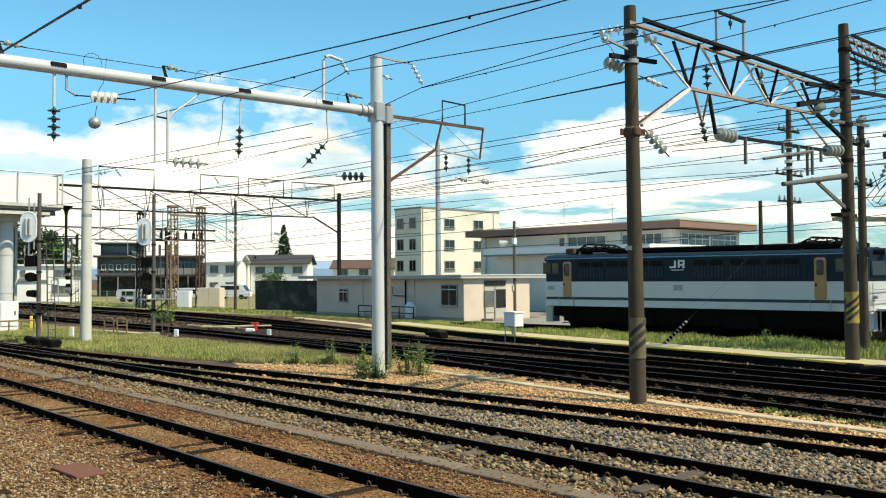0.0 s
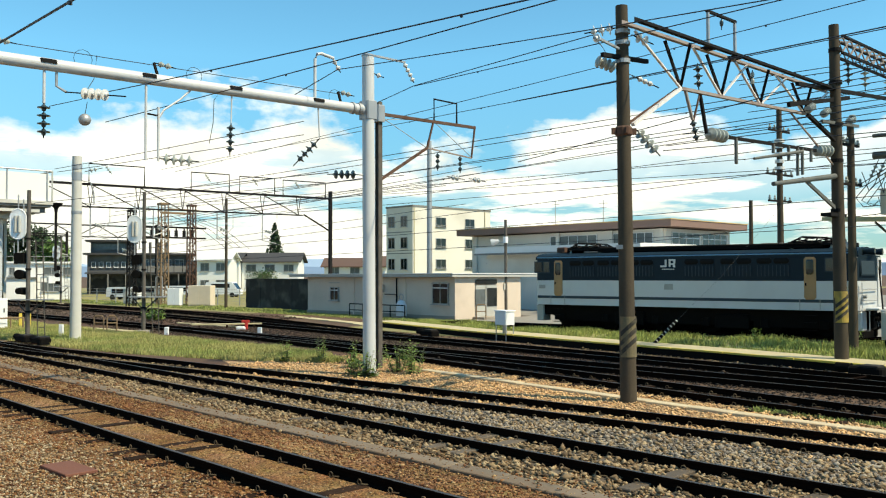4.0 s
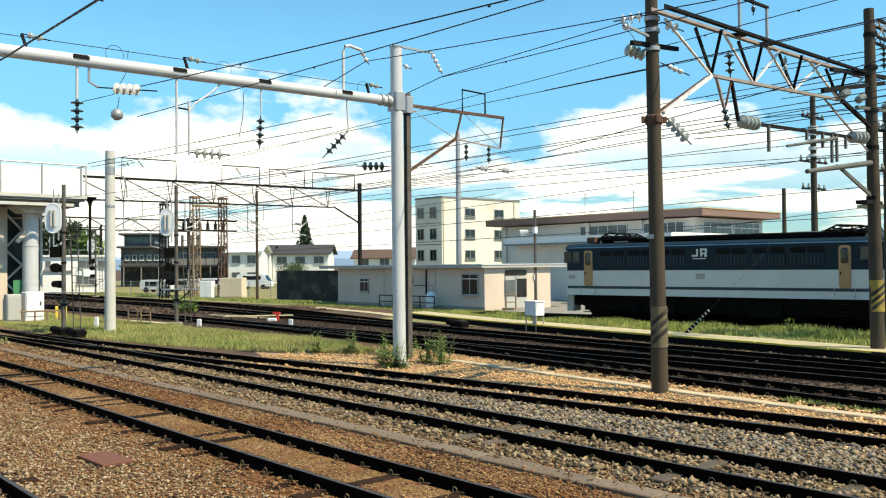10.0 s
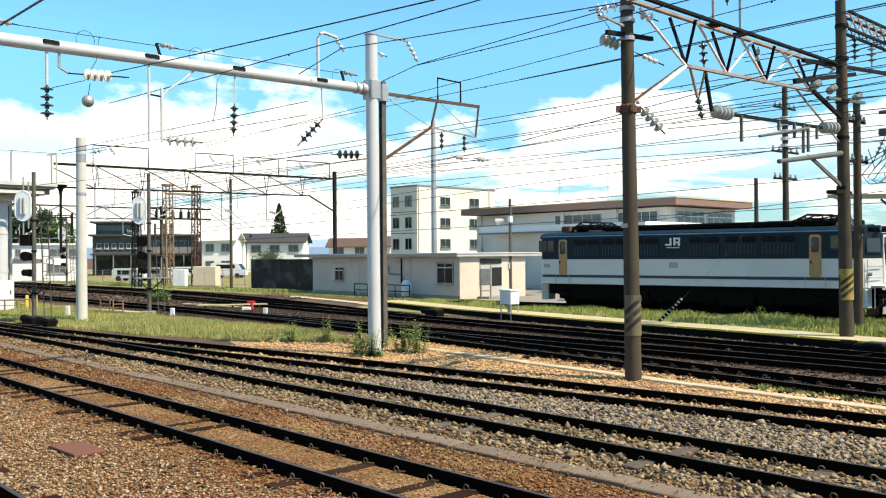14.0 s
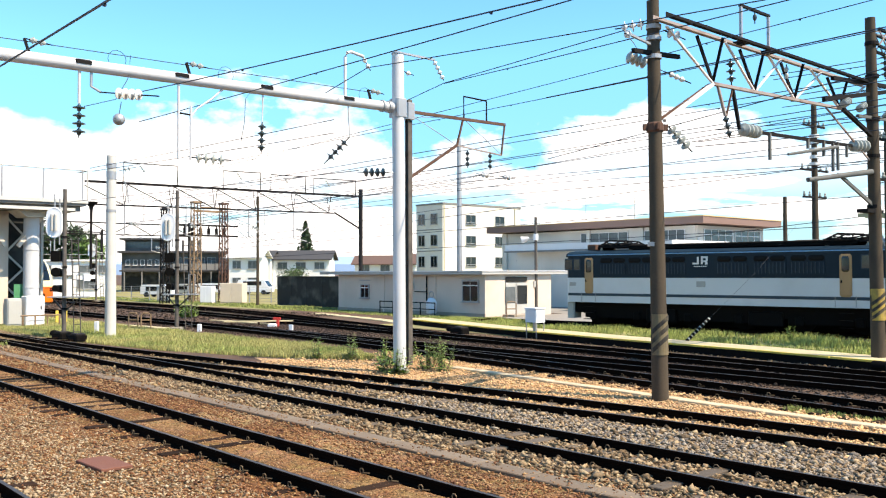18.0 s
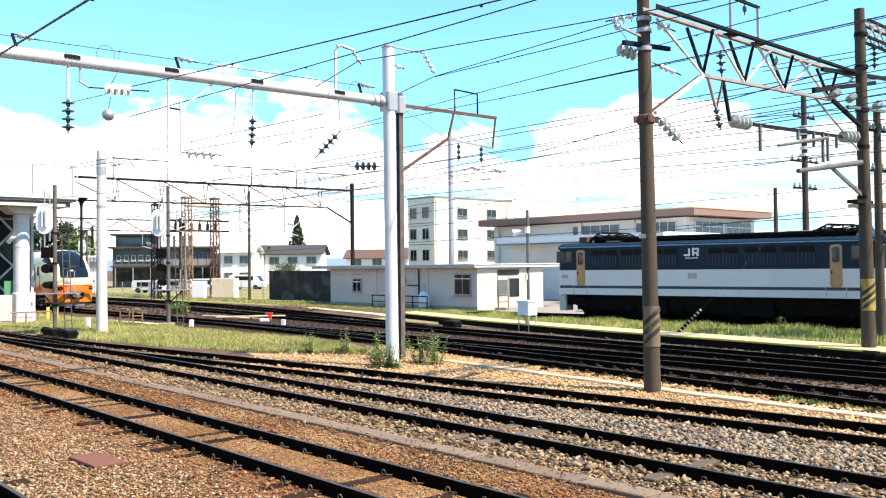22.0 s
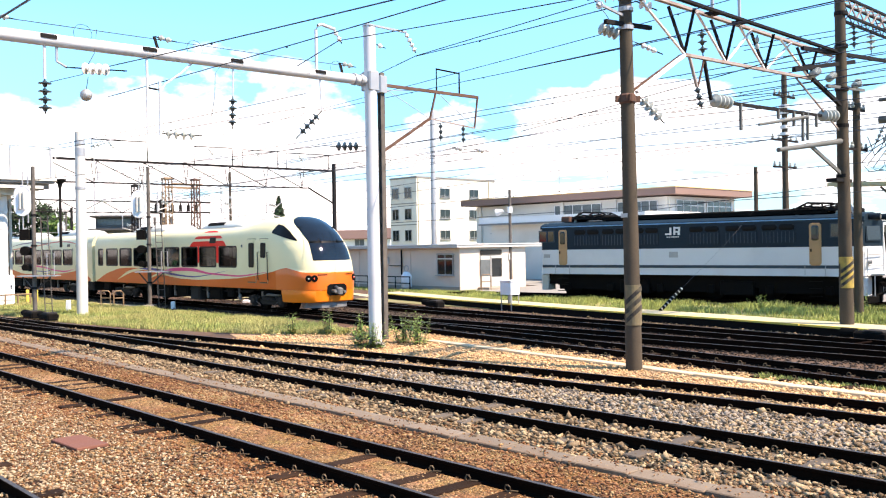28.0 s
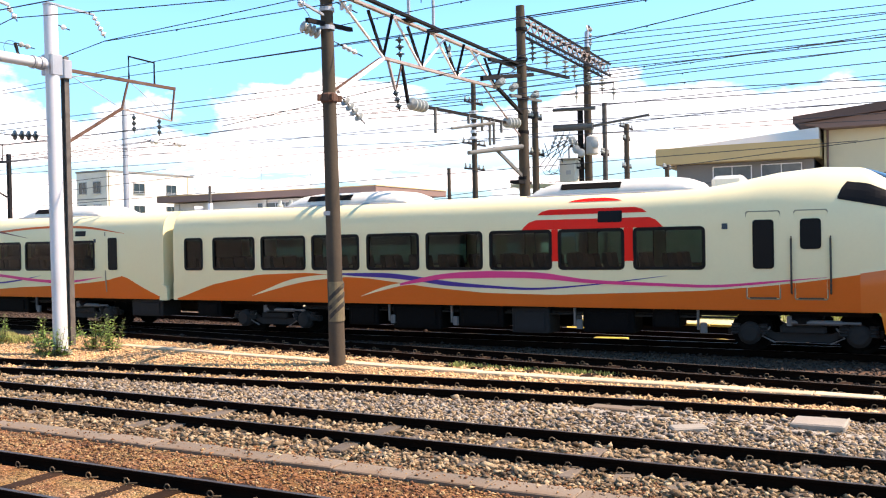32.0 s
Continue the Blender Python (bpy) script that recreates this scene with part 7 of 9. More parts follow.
def side_y(x, z):
    """Where the car's near side lies at a height."""
    if NOSED[0] and x > NOSE_X0:
        n, u = nose_power(z), min(0.999, (x - NOSE_X0) / (nose_front(z) - NOSE_X0))
        return -nose_width(z) * (1 - u ** n) ** (1 / n)
    h = section(x if NOSED[0] else -10.0, 1.5, False)
    return -float(np.interp(z, [p[1] for p in h], [p[0] for p in h]))


def nose_mesh():
    """Streamlined cab front. Slots: cream, orange, glass, sunlit orange, black."""
    me = Mesh()
    edge = [(2.25, 30), (2.6, 32), (3.0, 33), (3.1, 36), (3.25, 39), (3.5, 44), (3.8, 54), (4.06, 60)]
    half = [0, 0.2, 0.4, 0.6, 0.8, 1.0]
    rest = [0.12, 0.25, 0.4, 0.55, 0.7, 0.82, 0.92, 0.97, 1.0]
    # row: (kind, value, out, slot of the band above it)
    rows = [("low", 0.0, 0.03, 3), ("low", 0.33, 0.03, 3), ("low", 0.66, 0.03, 3), ("low", 1.0, 0.03, 3), ("up", 0.06, -0.01, 0)]
    rows += [("up", k, 0.0, 0) for k in (0.3, 0.65)]
    rows += [("z", z, 0.0, 2) for z in (2.25, 2.35, 2.45, 2.55, 2.65, 2.75, 2.85)] + [("z", 2.95, 0.0, 4)]
    rows += [("z", z, 0.0, 2) for z in (3.03, 3.12, 3.21, 3.3, 3.4, 3.5, 3.6, 3.7, 3.8, 3.88, 3.96, 4.02, 4.055)]
    grid = []
    for kind, val, out, _ in rows:
        znom = val if kind == "z" else (1.1 + 0.66 * val if kind == "low" else 1.76 + 0.49 * val)
        g = lerp(edge, znom)
        ths = [k * g for k in half] + [g + (90 - g) * k for k in rest]
        ths = [-a for a in ths[:0:-1]] + ths
        row = []
        for th in ths:
            x = nose_point(znom, th, out)[0]
            zl = spline(ZLINE, x)
            z = val if kind == "z" else (1.1 + (zl - 1.1) * val if kind == "low" else zl + (2.25 - zl) * val)
            row.append(nose_point(z, th, out if kind == "low" else min(out, 0)))
        grid.append(row)
    n = len(grid[0])
    mid = n // 2
    for r in range(len(grid) - 1):
        slot = rows[r][3]
        for k in range(n - 1):
            inside = mid - 5 <= k < mid + 5
            xm = grid[r][k][0]
            me.slot = slot if slot == 0 or inside else 0
            if slot == 3:
                me.slot = 3
            me.add([grid[r][k], grid[r][k + 1], grid[r + 1][k + 1], grid[r + 1][k]], [(0, 1, 2, 3)])
    me.slot = 0
    return me


def nose_skirt():
    me = Mesh()
    ths = [k * 3.0 for k in range(-30, 31)]
    rows = []
    for z, out in ((0.62, -0.05), (0.66, -0.01), (1.08, 0.015), (1.098, 0.0)):
        row = []
        for th in ths:
            p = nose_point(1.2, th, out)
            row.append((max(p[0], -1.75 - 0.2 * (z - 0.62)), p[1], z))
        rows.append(row)
    for r0, r1 in zip(rows, rows[1:]):
        for k in range(len(ths) - 1):
            me.add([r0[k], r0[k + 1], r1[k + 1], r1[k]], [(0, 1, 2, 3)])
    me.add(rows[0], [tuple(range(len(ths)))])
    return me


def ribbon(name, root, low, high, material, lift=0.006, label=""):
    """A painted band that swings along the car side between two curves of (x, z) keys."""
    n = 60
    xs = np.linspace(low[0][0], low[-1][0], n)
    for side in (-1, 1):
        vs, me = [], Mesh()
        for x in xs:
            a, b = spline(low, x), spline(high, x)
            for z in (min(a, b - 0.004), b):
                vs.append((x, -side * (side_y(x, z) - lift), z))
        me.add(vs, [(2 * k, 2 * k + 2, 2 * k + 3, 2 * k + 1) for k in range(n - 1)])
        ob = part(name, me, material, root, label)
    return ob


def band_keys(keys, width):
    """Lower and upper curve of a band of even width with pointed ends."""
    last = len(keys) - 1
    half = [0.004 if k in (0, last) else width / 2 for k in range(last + 1)]
    return [(x, z - h) for (x, z), h in zip(keys, half)], [(x, z + h) for (x, z), h in zip(keys, half)]


def side_panel(name, root, poly, material, lift=0.006, label="", both=True):
    """A flat shape laid on the car side, cut into strips so that it follows the curve. poly: corners (x, z)."""
    for side in ((-1, 1) if both else (1,)):
        vs = [(x, side * (side_y(x, z) - lift), z) for x, z in poly]
        ob = part(name, Mesh().add(vs, [tuple(range(len(poly)))]), material, root, label)
    return ob


def round_rect(x0, x1, z0, z1, r=0.07, n=4):
    pts = []
    for cx, cz, a0 in ((x1 - r, z0 + r, -90), (x1 - r, z1 - r, 0), (x0 + r, z1 - r, 90), (x0 + r, z0 + r, 180)):
        for k in range(n + 1):
            a = radians(a0 + 90 * k / n)
            pts.append((cx + r * math.cos(a), cz + r * math.sin(a)))
    return pts


def car_window(root, x0, x1):
    """A black rubber rim round an opening, with a tinted pane set back in it."""
    outer = round_rect(x0 - 0.05, x1 + 0.05, WIN_Z0 - 0.04, WIN_Z1 + 0.04, 0.11)
    inner = round_rect(x0 + 0.025, x1 - 0.025, WIN_Z0 + 0.03, WIN_Z1 - 0.03, 0.06)
    n = len(outer)
    for side in (1, -1):
        me = Mesh()
        for a, la in ((outer, 0.008), (inner, 0.006), (inner, -0.03)):
            me.v += [(x, side * (side_y(x, z) - la), z) for x, z in a]
        fs = [(r * n + k, r * n + (k + 1) % n, (r + 1) * n + (k + 1) % n, (r + 1) * n + k) for r in (0, 1) for k in range(n)]
        me.f, me.mi = fs, [0] * len(fs)
        rim = part("window_seal", me, M["seal"], root)
        pane = Mesh().add([(x, side * (side_y(x, z) + 0.022), z) for x, z in inner], [tuple(range(n))])
        part("pane", pane, M["car_glass"], rim)


def seats(root, xs, y0=0.72):
    """Rows of double seats on both sides of the aisle."""
    me = Mesh()
    for s in (-0.24, 0.24):
        me.box((0.05, s, 0.42), (0.46, 0.44, 0.14), 0, 0.04)
        me.prism([(-0.24, 0.36), (-0.12, 0.36), (-0.26, 1.10), (-0.36, 1.12), (-0.38, 1.0)], "y", s - 0.21, s + 0.21)
        me.box((0.05, s, 0.18), (0.3, 0.08, 0.36))
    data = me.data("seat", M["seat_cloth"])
    for x in xs:
        for s in (-1, 1):
            o = new("seat", data)
            o.parent = root
            o.matrix_basis = pose(x, s * y0, 1.2)


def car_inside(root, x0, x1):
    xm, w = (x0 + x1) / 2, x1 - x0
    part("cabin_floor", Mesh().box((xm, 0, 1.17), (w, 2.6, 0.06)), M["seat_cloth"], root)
    part("cabin_ceiling", Mesh().box((xm, 0, 3.2), (w, 2.3, 0.05)), M["cabin_dim"], root)
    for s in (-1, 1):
        part("luggage_rack", Mesh().box((xm, s * 1.08, 2.98), (w, 0.45, 0.04)), M["cabin_dim"], root)
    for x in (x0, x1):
        part("bulkhead", Mesh().box((x, 0, 2.2), (0.06, 2.6, 2.0)), M["cabin_dim"], root)
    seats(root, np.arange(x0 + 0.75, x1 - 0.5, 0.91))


def bogie(root, xc, wheels):
    bg = part("bogie", Mesh().box((xc, 0, 0.65), (0.6, 1.9, 0.3), 0, 0.03), M["under"], root)
    for s in (-1, 1):
        # cranked side frame
        fr = Mesh().prism([(xc - 1.5, 0.56), (xc - 1.5, 0.70), (xc - 0.85, 0.78), (xc - 0.55, 0.62), (xc + 0.55, 0.62), (xc + 0.85, 0.78), (xc + 1.5, 0.70), (xc + 1.5, 0.56), (xc + 0.8, 0.58), (xc + 0.5, 0.44), (xc - 0.5, 0.44), (xc - 0.8, 0.58)], "y", s * 1.05, s * 0.93)
        part("side_frame", fr, M["bogie_dark"], bg)
        part("bolster", Mesh().box((xc, s * 1.0, 0.72), (0.9, 0.28, 0.16), 0, 0.05), M["bogie_dark"], bg)
        part("air_spring", Mesh().lathe((xc, s * 0.98, 0.80), (0, 0, 1), [(0, 0.2), (0.04, 0.29), (0.16, 0.29), (0.22, 0.2)], 18), M["under"], bg)
        part("yaw_damper", Mesh().cyl((xc - 0.2, s * 1.2, 0.86), (xc + 0.75, s * 1.2, 0.86), 0.055, n=10).cyl((xc + 0.75, s * 1.2, 0.86), (xc + 1.1, s * 1.2, 0.86), 0.032, n=8).box((xc - 0.25, s * 1.14, 0.88), (0.1, 0.16, 0.2)), M["damper_pale"], bg)
    for dx in (-1.05, 1.05):
        for s in (-1, 1):
            part("axle_box", Mesh().lathe((xc + dx, s * 0.98, 0.6), (0, s, 0), [(0, 0.24), (0.16, 0.24), (0.2, 0.18), (0.24, 0.16), (0.25, 0.05)], 16), M["bogie_dark"], bg, smooth=30)
            for d in (-0.28, 0.28):
                part("spring", Mesh().lathe((xc + dx + d, s * 1.1, 0.58), (0, 0, 1), [(0, 0.09), (0.03, 0.11), (0.06, 0.08), (0.09, 0.11), (0.12, 0.08), (0.15, 0.11), (0.18, 0.08), (0.22, 0.1)], 12), M["bogie_dark"], bg)
        part("brake_pipe", Mesh().tube([(xc + dx * 0.6, -1.12, 0.75), (xc + dx * 0.75, -1.16, 0.55), (xc + dx * 0.5, -1.14, 0.42)], 0.02), M["damper_pale"], bg)
        w = Mesh().cyl((0, -0.9, 0), (0, 0.9, 0), 0.07, n=10)
        for s in (-1, 1):
            w.lathe((0, s * 0.49, 0), (0, s, 0), [(0, 0.46), (0.03, 0.46), (0.035, 0.43), (0.13, 0.425), (0.131, 0.36), (0.09, 0.33), (0.09, 0.12), (0.14, 0.10)], 28)
        ws = part("wheelset", w, M["under"], root, at=pose(xc + dx, 0, RAIL_Z + 0.43))
        wheels.append((ws, xc + dx))
    return bg


def under_gear(root, boxes, hang):
    """Boxes, hangers and pipes slung under the floor."""
    for x, w, h, m in boxes:
        for s in (-1, 1):
            b = part("equipment_box", Mesh().box((x, s * 0.85, 1.08 - h / 2), (w, 0.75, h), 0, 0.03), M[m], root)
            part("cover", Mesh().box((x, s * 1.24, 1.06 - h / 2), (w * 0.8, 0.04, h * 0.7), 0, 0.02), M[m], b)
    for x in hang:
        part("hanger", Mesh().box((x, -1.2, 0.86), (0.05, 0.06, 0.42)).box((x + 0.12, -1.22, 0.7), (0.14, 0.1, 0.22), 0, 0.02), M["damper_pale"], root)
    part("floor_pipe", Mesh().cyl((-16.0, -1.0, 0.98), (-4.6, -1.0, 0.98), 0.035, n=8).cyl((-16.0, -1.12, 0.92), (-4.6, -1.12, 0.92), 0.025, n=8), M["bogie_dark"], root)



def tinted_pane(name, tint, gloss=0.05):
    """Thin tinted pane: clear with a coloured cast, and a mirror sheen at its surface."""
    m = bpy.data.materials.new(name)
    m.use_nodes = True
    nt = m.node_tree
    nt.nodes.remove(nt.nodes["Principled BSDF"])
    tr, gl, mx, fr = (nt.nodes.new("ShaderNode" + k) for k in ("BsdfTransparent", "BsdfGlossy", "MixShader", "Fresnel"))
    tr.inputs[0].default_value = (*tint, 1)
    gl.inputs["Roughness"].default_value = gloss
    fr.inputs["IOR"].default_value = 1.35
    nt.links.new(fr.outputs[0], mx.inputs[0])
    nt.links.new(tr.outputs[0], mx.inputs[1])
    nt.links.new(gl.outputs[0], mx.inputs[2])
    nt.links.new(mx.outputs[0], nt.nodes["Material Output"].inputs[0])
    return m


M["dark_rail"] = mat("dark_rail", (0.045, 0.040, 0.030), 0.6, 0.2, 0.15, 4, 20, 0)
M["maroon"] = mat("maroon", (0.16, 0.03, 0.02), 0.4, 0, 0.1, 1, 15, 0)
M["car_glass"] = tinted_pane("car_glass", (0.15, 0.26, 0.22))
# seats and cabin: the dim light indoors is put into these dark colours
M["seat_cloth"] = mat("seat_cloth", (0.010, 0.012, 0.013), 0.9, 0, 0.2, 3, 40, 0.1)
M["cabin_dim"] = mat("cabin_dim", (0.07, 0.08, 0.075), 0.8, 0, 0.1, 2, 20, 0)
M["damper_pale"] = mat("damper_pale", (0.13, 0.13, 0.125), 0.6, 0.2, 0.3, 4, 30, 0.1, dirt=(0.08, 0.07, 0.06), dirt_amt=0.4, dirt_scale=4)
# units and bogies: the dimness below the floor sits in their colours
M["unit_dark"] = mat("unit_dark", (0.010, 0.009, 0.008), 0.9, 0, 0.3, 3, 25, 0.1)
M["lens_pale"] = mat("lens_pale", (0.6, 0.6, 0.58), 0.12, 0, 0.05, 5, 20, 0)
M["plough_grey"] = mat("plough_grey", (0.16, 0.165, 0.17), 0.7, 0.1, 0.25, 3, 25, 0.1, dirt=(0.05, 0.05, 0.05), dirt_amt=0.4)
M["bogie_dark"] = mat("bogie_dark", (0.014, 0.012, 0.010), 0.9, 0, 0.3, 3, 25, 0.1)
M["wind_glass"] = mat("wind_glass", (0.006, 0.008, 0.011), 0.05, 0, 0.3, 0.7, 3, 0, spec=0.5)
CAR_PITCH = 20.75
CARS, WHEELS = [], []


def roof_unit(root, x0, x1, z, name="roof_unit", label="pale roof air-conditioning unit"):
    """Long pod: rounded in section, one end sloping, the other domed."""
    me, rows = Mesh(), []
    sec = [(-0.95, 0.0), (-0.95, 0.06), (-0.86, 0.2), (-0.7, 0.3), (-0.4, 0.345), (0.4, 0.345), (0.7, 0.3), (0.86, 0.2), (0.95, 0.06), (0.95, 0.0)]
    for x, k, w in ((x0, 0.18, 0.9), (x0 + 0.12, 0.5, 0.96), (x0 + 0.5, 0.9, 1.0), (x0 + 0.9, 1.0, 1.0), (x1 - 0.7, 1.0, 1.0), (x1 - 0.35, 0.88, 0.99), (x1 - 0.12, 0.62, 0.95), (x1, 0.2, 0.86)):
        rows.append([(x, y * w, z + h * k) for y, h in sec])
    n = len(sec)
    for r0, r1 in zip(rows, rows[1:]):
        for k in range(n - 1):
            me.add([r0[k], r1[k], r1[k + 1], r0[k + 1]], [(0, 1, 2, 3)])
    me.add(rows[0], [tuple(range(n))])
    me.add(rows[-1], [tuple(range(n))[::-1]])
    u = part(name, me, M["roof_white"], root, label)
    weld(u)
    xm, w = x0 + (x1 - x0) * 0.38, (x1 - x0) * 0.36
    part("grille", Mesh().prism([(-0.93, z + 0.14), (-0.80, z + 0.27), (-0.78, z + 0.25), (-0.90, z + 0.12)], "x", xm - w / 2, xm + w / 2), M["under"], u)
    part("skid", Mesh().box(((x0 + x1) / 2, 0, z - 0.02), (x1 - x0 + 0.1, 1.98, 0.09), 0, 0.03), M["frame_grey"], u)


def lead_car():
    root = thing("train_car", "cream and orange streamlined express lead car with a red emblem", "train car", "express train")
    xs = [round(x, 3) for x in np.arange(-20.45, -5.0, 0.25)] + [round(x, 3) for x in np.arange(-5.0, NOSE_X0 - 0.02, 0.14)] + [NOSE_X0]
    wins = ((-19.97, -19.35), (-18.89, -17.45), (-17.15, -15.72), (-15.43, -14.0), (-13.69, -12.22), (-11.94, -10.47), (-10.2, -8.7), (-8.46, -6.99), (-6.70, -5.23))
    body = part("body", shell_mesh(xs, lambda x: spline(ZLINE, x), True, wins), [M["cream"], M["orange"]], root)
    weld(body)
    weld(part("nose", nose_mesh(), [M["cream"], M["orange"], M["wind_glass"], M["sunlit_orange"], M["seal"]], root, "cream and orange streamlined nose with a wrapped windscreen"))
    weld(part("skirt", nose_skirt(), M["sunlit_skirt"], root, "orange skirt under the nose"))
    for x0, x1 in wins:
        car_window(root, x0, x1)
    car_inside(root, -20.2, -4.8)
    # red rising-sun emblem round the windows
    red = "red sun emblem"
    side_panel("emblem", root, [(-9.40, 2.90), (-9.33, 2.98), (-9.22, 3.07), (-9.05, 3.125), (-6.38, 3.125), (-6.25, 3.07), (-6.15, 2.98), (-6.08, 2.90)], M["red"], 0.008, red)
    for xa, xb in ((-8.66, -8.50), (-6.95, -6.74)):
        side_panel("emblem", root, [(xa, 2.16), (xb, 2.16), (xb, 2.899), (xa, 2.899)], M["red"], 0.0075, red)
    side_panel("emblem", root, [(-9.02, 3.235), (-6.43, 3.235), (-6.56, 3.32), (-6.72, 3.36), (-8.72, 3.36), (-8.9, 3.32)], M["red"], 0.010, red)
    side_panel("emblem", root, [(-8.31, 3.52), (-7.01, 3.52), (-7.2, 3.57), (-7.45, 3.60), (-7.85, 3.60), (-8.1, 3.57)], M["red"], 0.012, red)
    sign = side_panel("destination_sign", root, round_rect(-7.52, -7.02, 3.06, 3.26, 0.03), M["seal"], 0.02, "dark destination display")
    side_panel("sign_rim", sign, round_rect(-7.55, -6.99, 3.03, 3.29, 0.04), M["seal"], 0.016)
    # swinging ribbons, each between a lower and an upper curve
    ribbon("ribbon", root, [(-14.95, 1.868), (-13.96, 1.80), (-13.1, 1.76), (-12.25, 1.68), (-11.4, 1.575), (-10.3, 1.525), (-9.1, 1.49), (-7.8, 1.60), (-6.96, 1.70), (-6.0, 1.83)],
           [(-14.95, 1.874), (-13.96, 1.89), (-13.1, 1.885), (-12.25, 1.80), (-11.4, 1.69), (-10.3, 1.595), (-9.1, 1.545), (-7.8, 1.63), (-6.96, 1.725), (-6.0, 1.836)], M["purple"], 0.010, "purple painted ribbon")
    ribbon("ribbon", root, [(-12.75, 1.57), (-12.0, 1.68), (-11.45, 1.745), (-10.6, 1.765), (-9.8, 1.775), (-8.9, 1.75), (-7.8, 1.66), (-6.16, 1.60), (-5.0, 1.58), (-3.9, 1.68), (-2.8, 1.80)],
           [(-12.75, 1.63), (-12.0, 1.79), (-11.45, 1.875), (-10.6, 1.93), (-9.8, 1.93), (-8.9, 1.895), (-7.8, 1.745), (-6.16, 1.67), (-5.0, 1.64), (-3.9, 1.72), (-2.8, 1.806)], M["pink"], 0.013, "pink painted ribbon")
    ribbon("ribbon", root, [(-17.55, 1.25), (-16.95, 1.39), (-16.27, 1.55), (-15.6, 1.67), (-15.0, 1.73), (-14.4, 1.78), (-13.7, 1.752)],
           [(-17.55, 1.256), (-16.95, 1.47), (-16.27, 1.69), (-15.6, 1.80), (-15.0, 1.84), (-14.4, 1.83), (-13.7, 1.76)], M["pale_line"], 0.008, "pale painted line")
    ribbon("ribbon", root, [(-13.95, 1.28), (-13.25, 1.45), (-12.66, 1.57), (-12.1, 1.61)], [(-13.95, 1.286), (-13.25, 1.53), (-12.66, 1.64), (-12.1, 1.62)], M["pale_line"], 0.009, "pale painted line")
    # doors, each drawn by a raised leaf over a dark joint
    for x0, x1, wx0, wx1, wz in ((-4.34, -3.70, -4.22, -3.80, 1.98), (-3.40, -2.80, -3.30, -2.90, 2.38)):
        gap = round_rect(x0 - 0.022, x1 + 0.022, 1.335, 3.185, 0.05)
        d = side_panel("door", root, round_rect(x0, x1, 1.36, 3.16, 0.04), M["cream"], 0.014, "cream side door")
        side_panel("door_gap", d, gap, M["door_line"], 0.007)
        side_panel("glass", d, round_rect(wx0, wx1, wz, 3.0, 0.07), M["seal"], 0.022)
        top = [(x, spline(ZLINE, x) - 0.002) for x in np.linspace(x1 - 0.008, x0 + 0.008, 5)]
        side_panel("lower_panel", d, [(x0 + 0.008, 1.37), (x1 - 0.008, 1.37)] + top, M["orange"], 0.018)
        for s in (-1, 1):
            part("sill_step", Mesh().box(((x0 + x1) / 2, s * 1.43, 1.375), (x1 - x0 - 0.12, 0.05, 0.025)), M["dark_rail"], d)
    ribbon("ribbon", root, [(-4.33, 1.63), (-4.0, 1.665), (-3.71, 1.70)], [(-4.33, 1.685), (-4.0, 1.71), (-3.71, 1.735)], M["pink"], 0.021, "pink painted ribbon")
    for x in (-3.47, -2.73):
        part("hand_rail", Mesh().tube([(x, side_y(x, 1.5), 1.47), (x, side_y(x, 1.5) - 0.06, 1.5), (x, side_y(x, 2.6) - 0.06, 2.6), (x, side_y(x, 2.6), 2.63)], 0.02, 6), M["dark_rail"], root)
    side_panel("vent", root, round_rect(-4.84, -4.72, 2.82, 2.94, 0.01), M["stripe"], 0.01)
    cols, rows_ = 18, 5
    for side in (-1, 1):
        grid, cw = [], Mesh()
        for i in range(cols + 1):
            x = -2.6 + 1.54 * i / cols
            lo = spline([(-2.6, 3.38), (-1.95, 3.24), (-1.06, 3.04)], x)
            hi = lerp([(-2.6, 3.44), (-2.46, 3.74), (-2.05, 3.68), (-1.6, 3.47), (-1.06, 3.07)], x)
            for j in range(rows_ + 1):
                z = lo + (hi - lo) * j / rows_
                grid.append((x, -side * (side_y(x, z) - 0.012), z))
        for i in range(cols):
            for j in range(rows_):
                k = i * (rows_ + 1) + j
                cw.add([grid[k], grid[k + rows_ + 1], grid[k + rows_ + 2], grid[k + 1]], [(0, 1, 2, 3)])
        part("cab_window", cw, M["seal"], root, "dark tapering cab side window")
    # nose details
    for s in (-1, 1):
        out = (0.75, -s * 0.66, 0)
        hl = Mesh()
        for th in (41, 30):
            hl.lathe(Vector(nose_point(1.56, s * th, 0.03)) - Vector(out) * 0.06, out, [(0, 0.135), (0.075, 0.132), (0.085, 0.105)], 20)
        hl = part("headlight", hl, M["under"], root, "black twin headlight cluster")
        for th, m, r in ((41, "lens_pale", 0.028), (30, "lamp_red", 0.028)):
            part("lens", Mesh().lathe(Vector(nose_point(1.56, s * th, 0.03)) + Vector(out) * 0.02, out, [(0, r), (0.012, r * 0.9), (0.02, r * 0.4)], 14), M[m], hl)
        sl = Mesh()
        for th in (8, 12, 16, 20):
            sl.bar(nose_point(1.70, s * th, 0.034), nose_point(1.70, s * (th + 4), 0.034), 0.03, 0.035)
        part("vent_slot", sl, M["seal"], root)
        wp = Mesh()
        p, q = nose_point(3.0, s * 12, 0.03), nose_point(3.62, s * 46, 0.04)
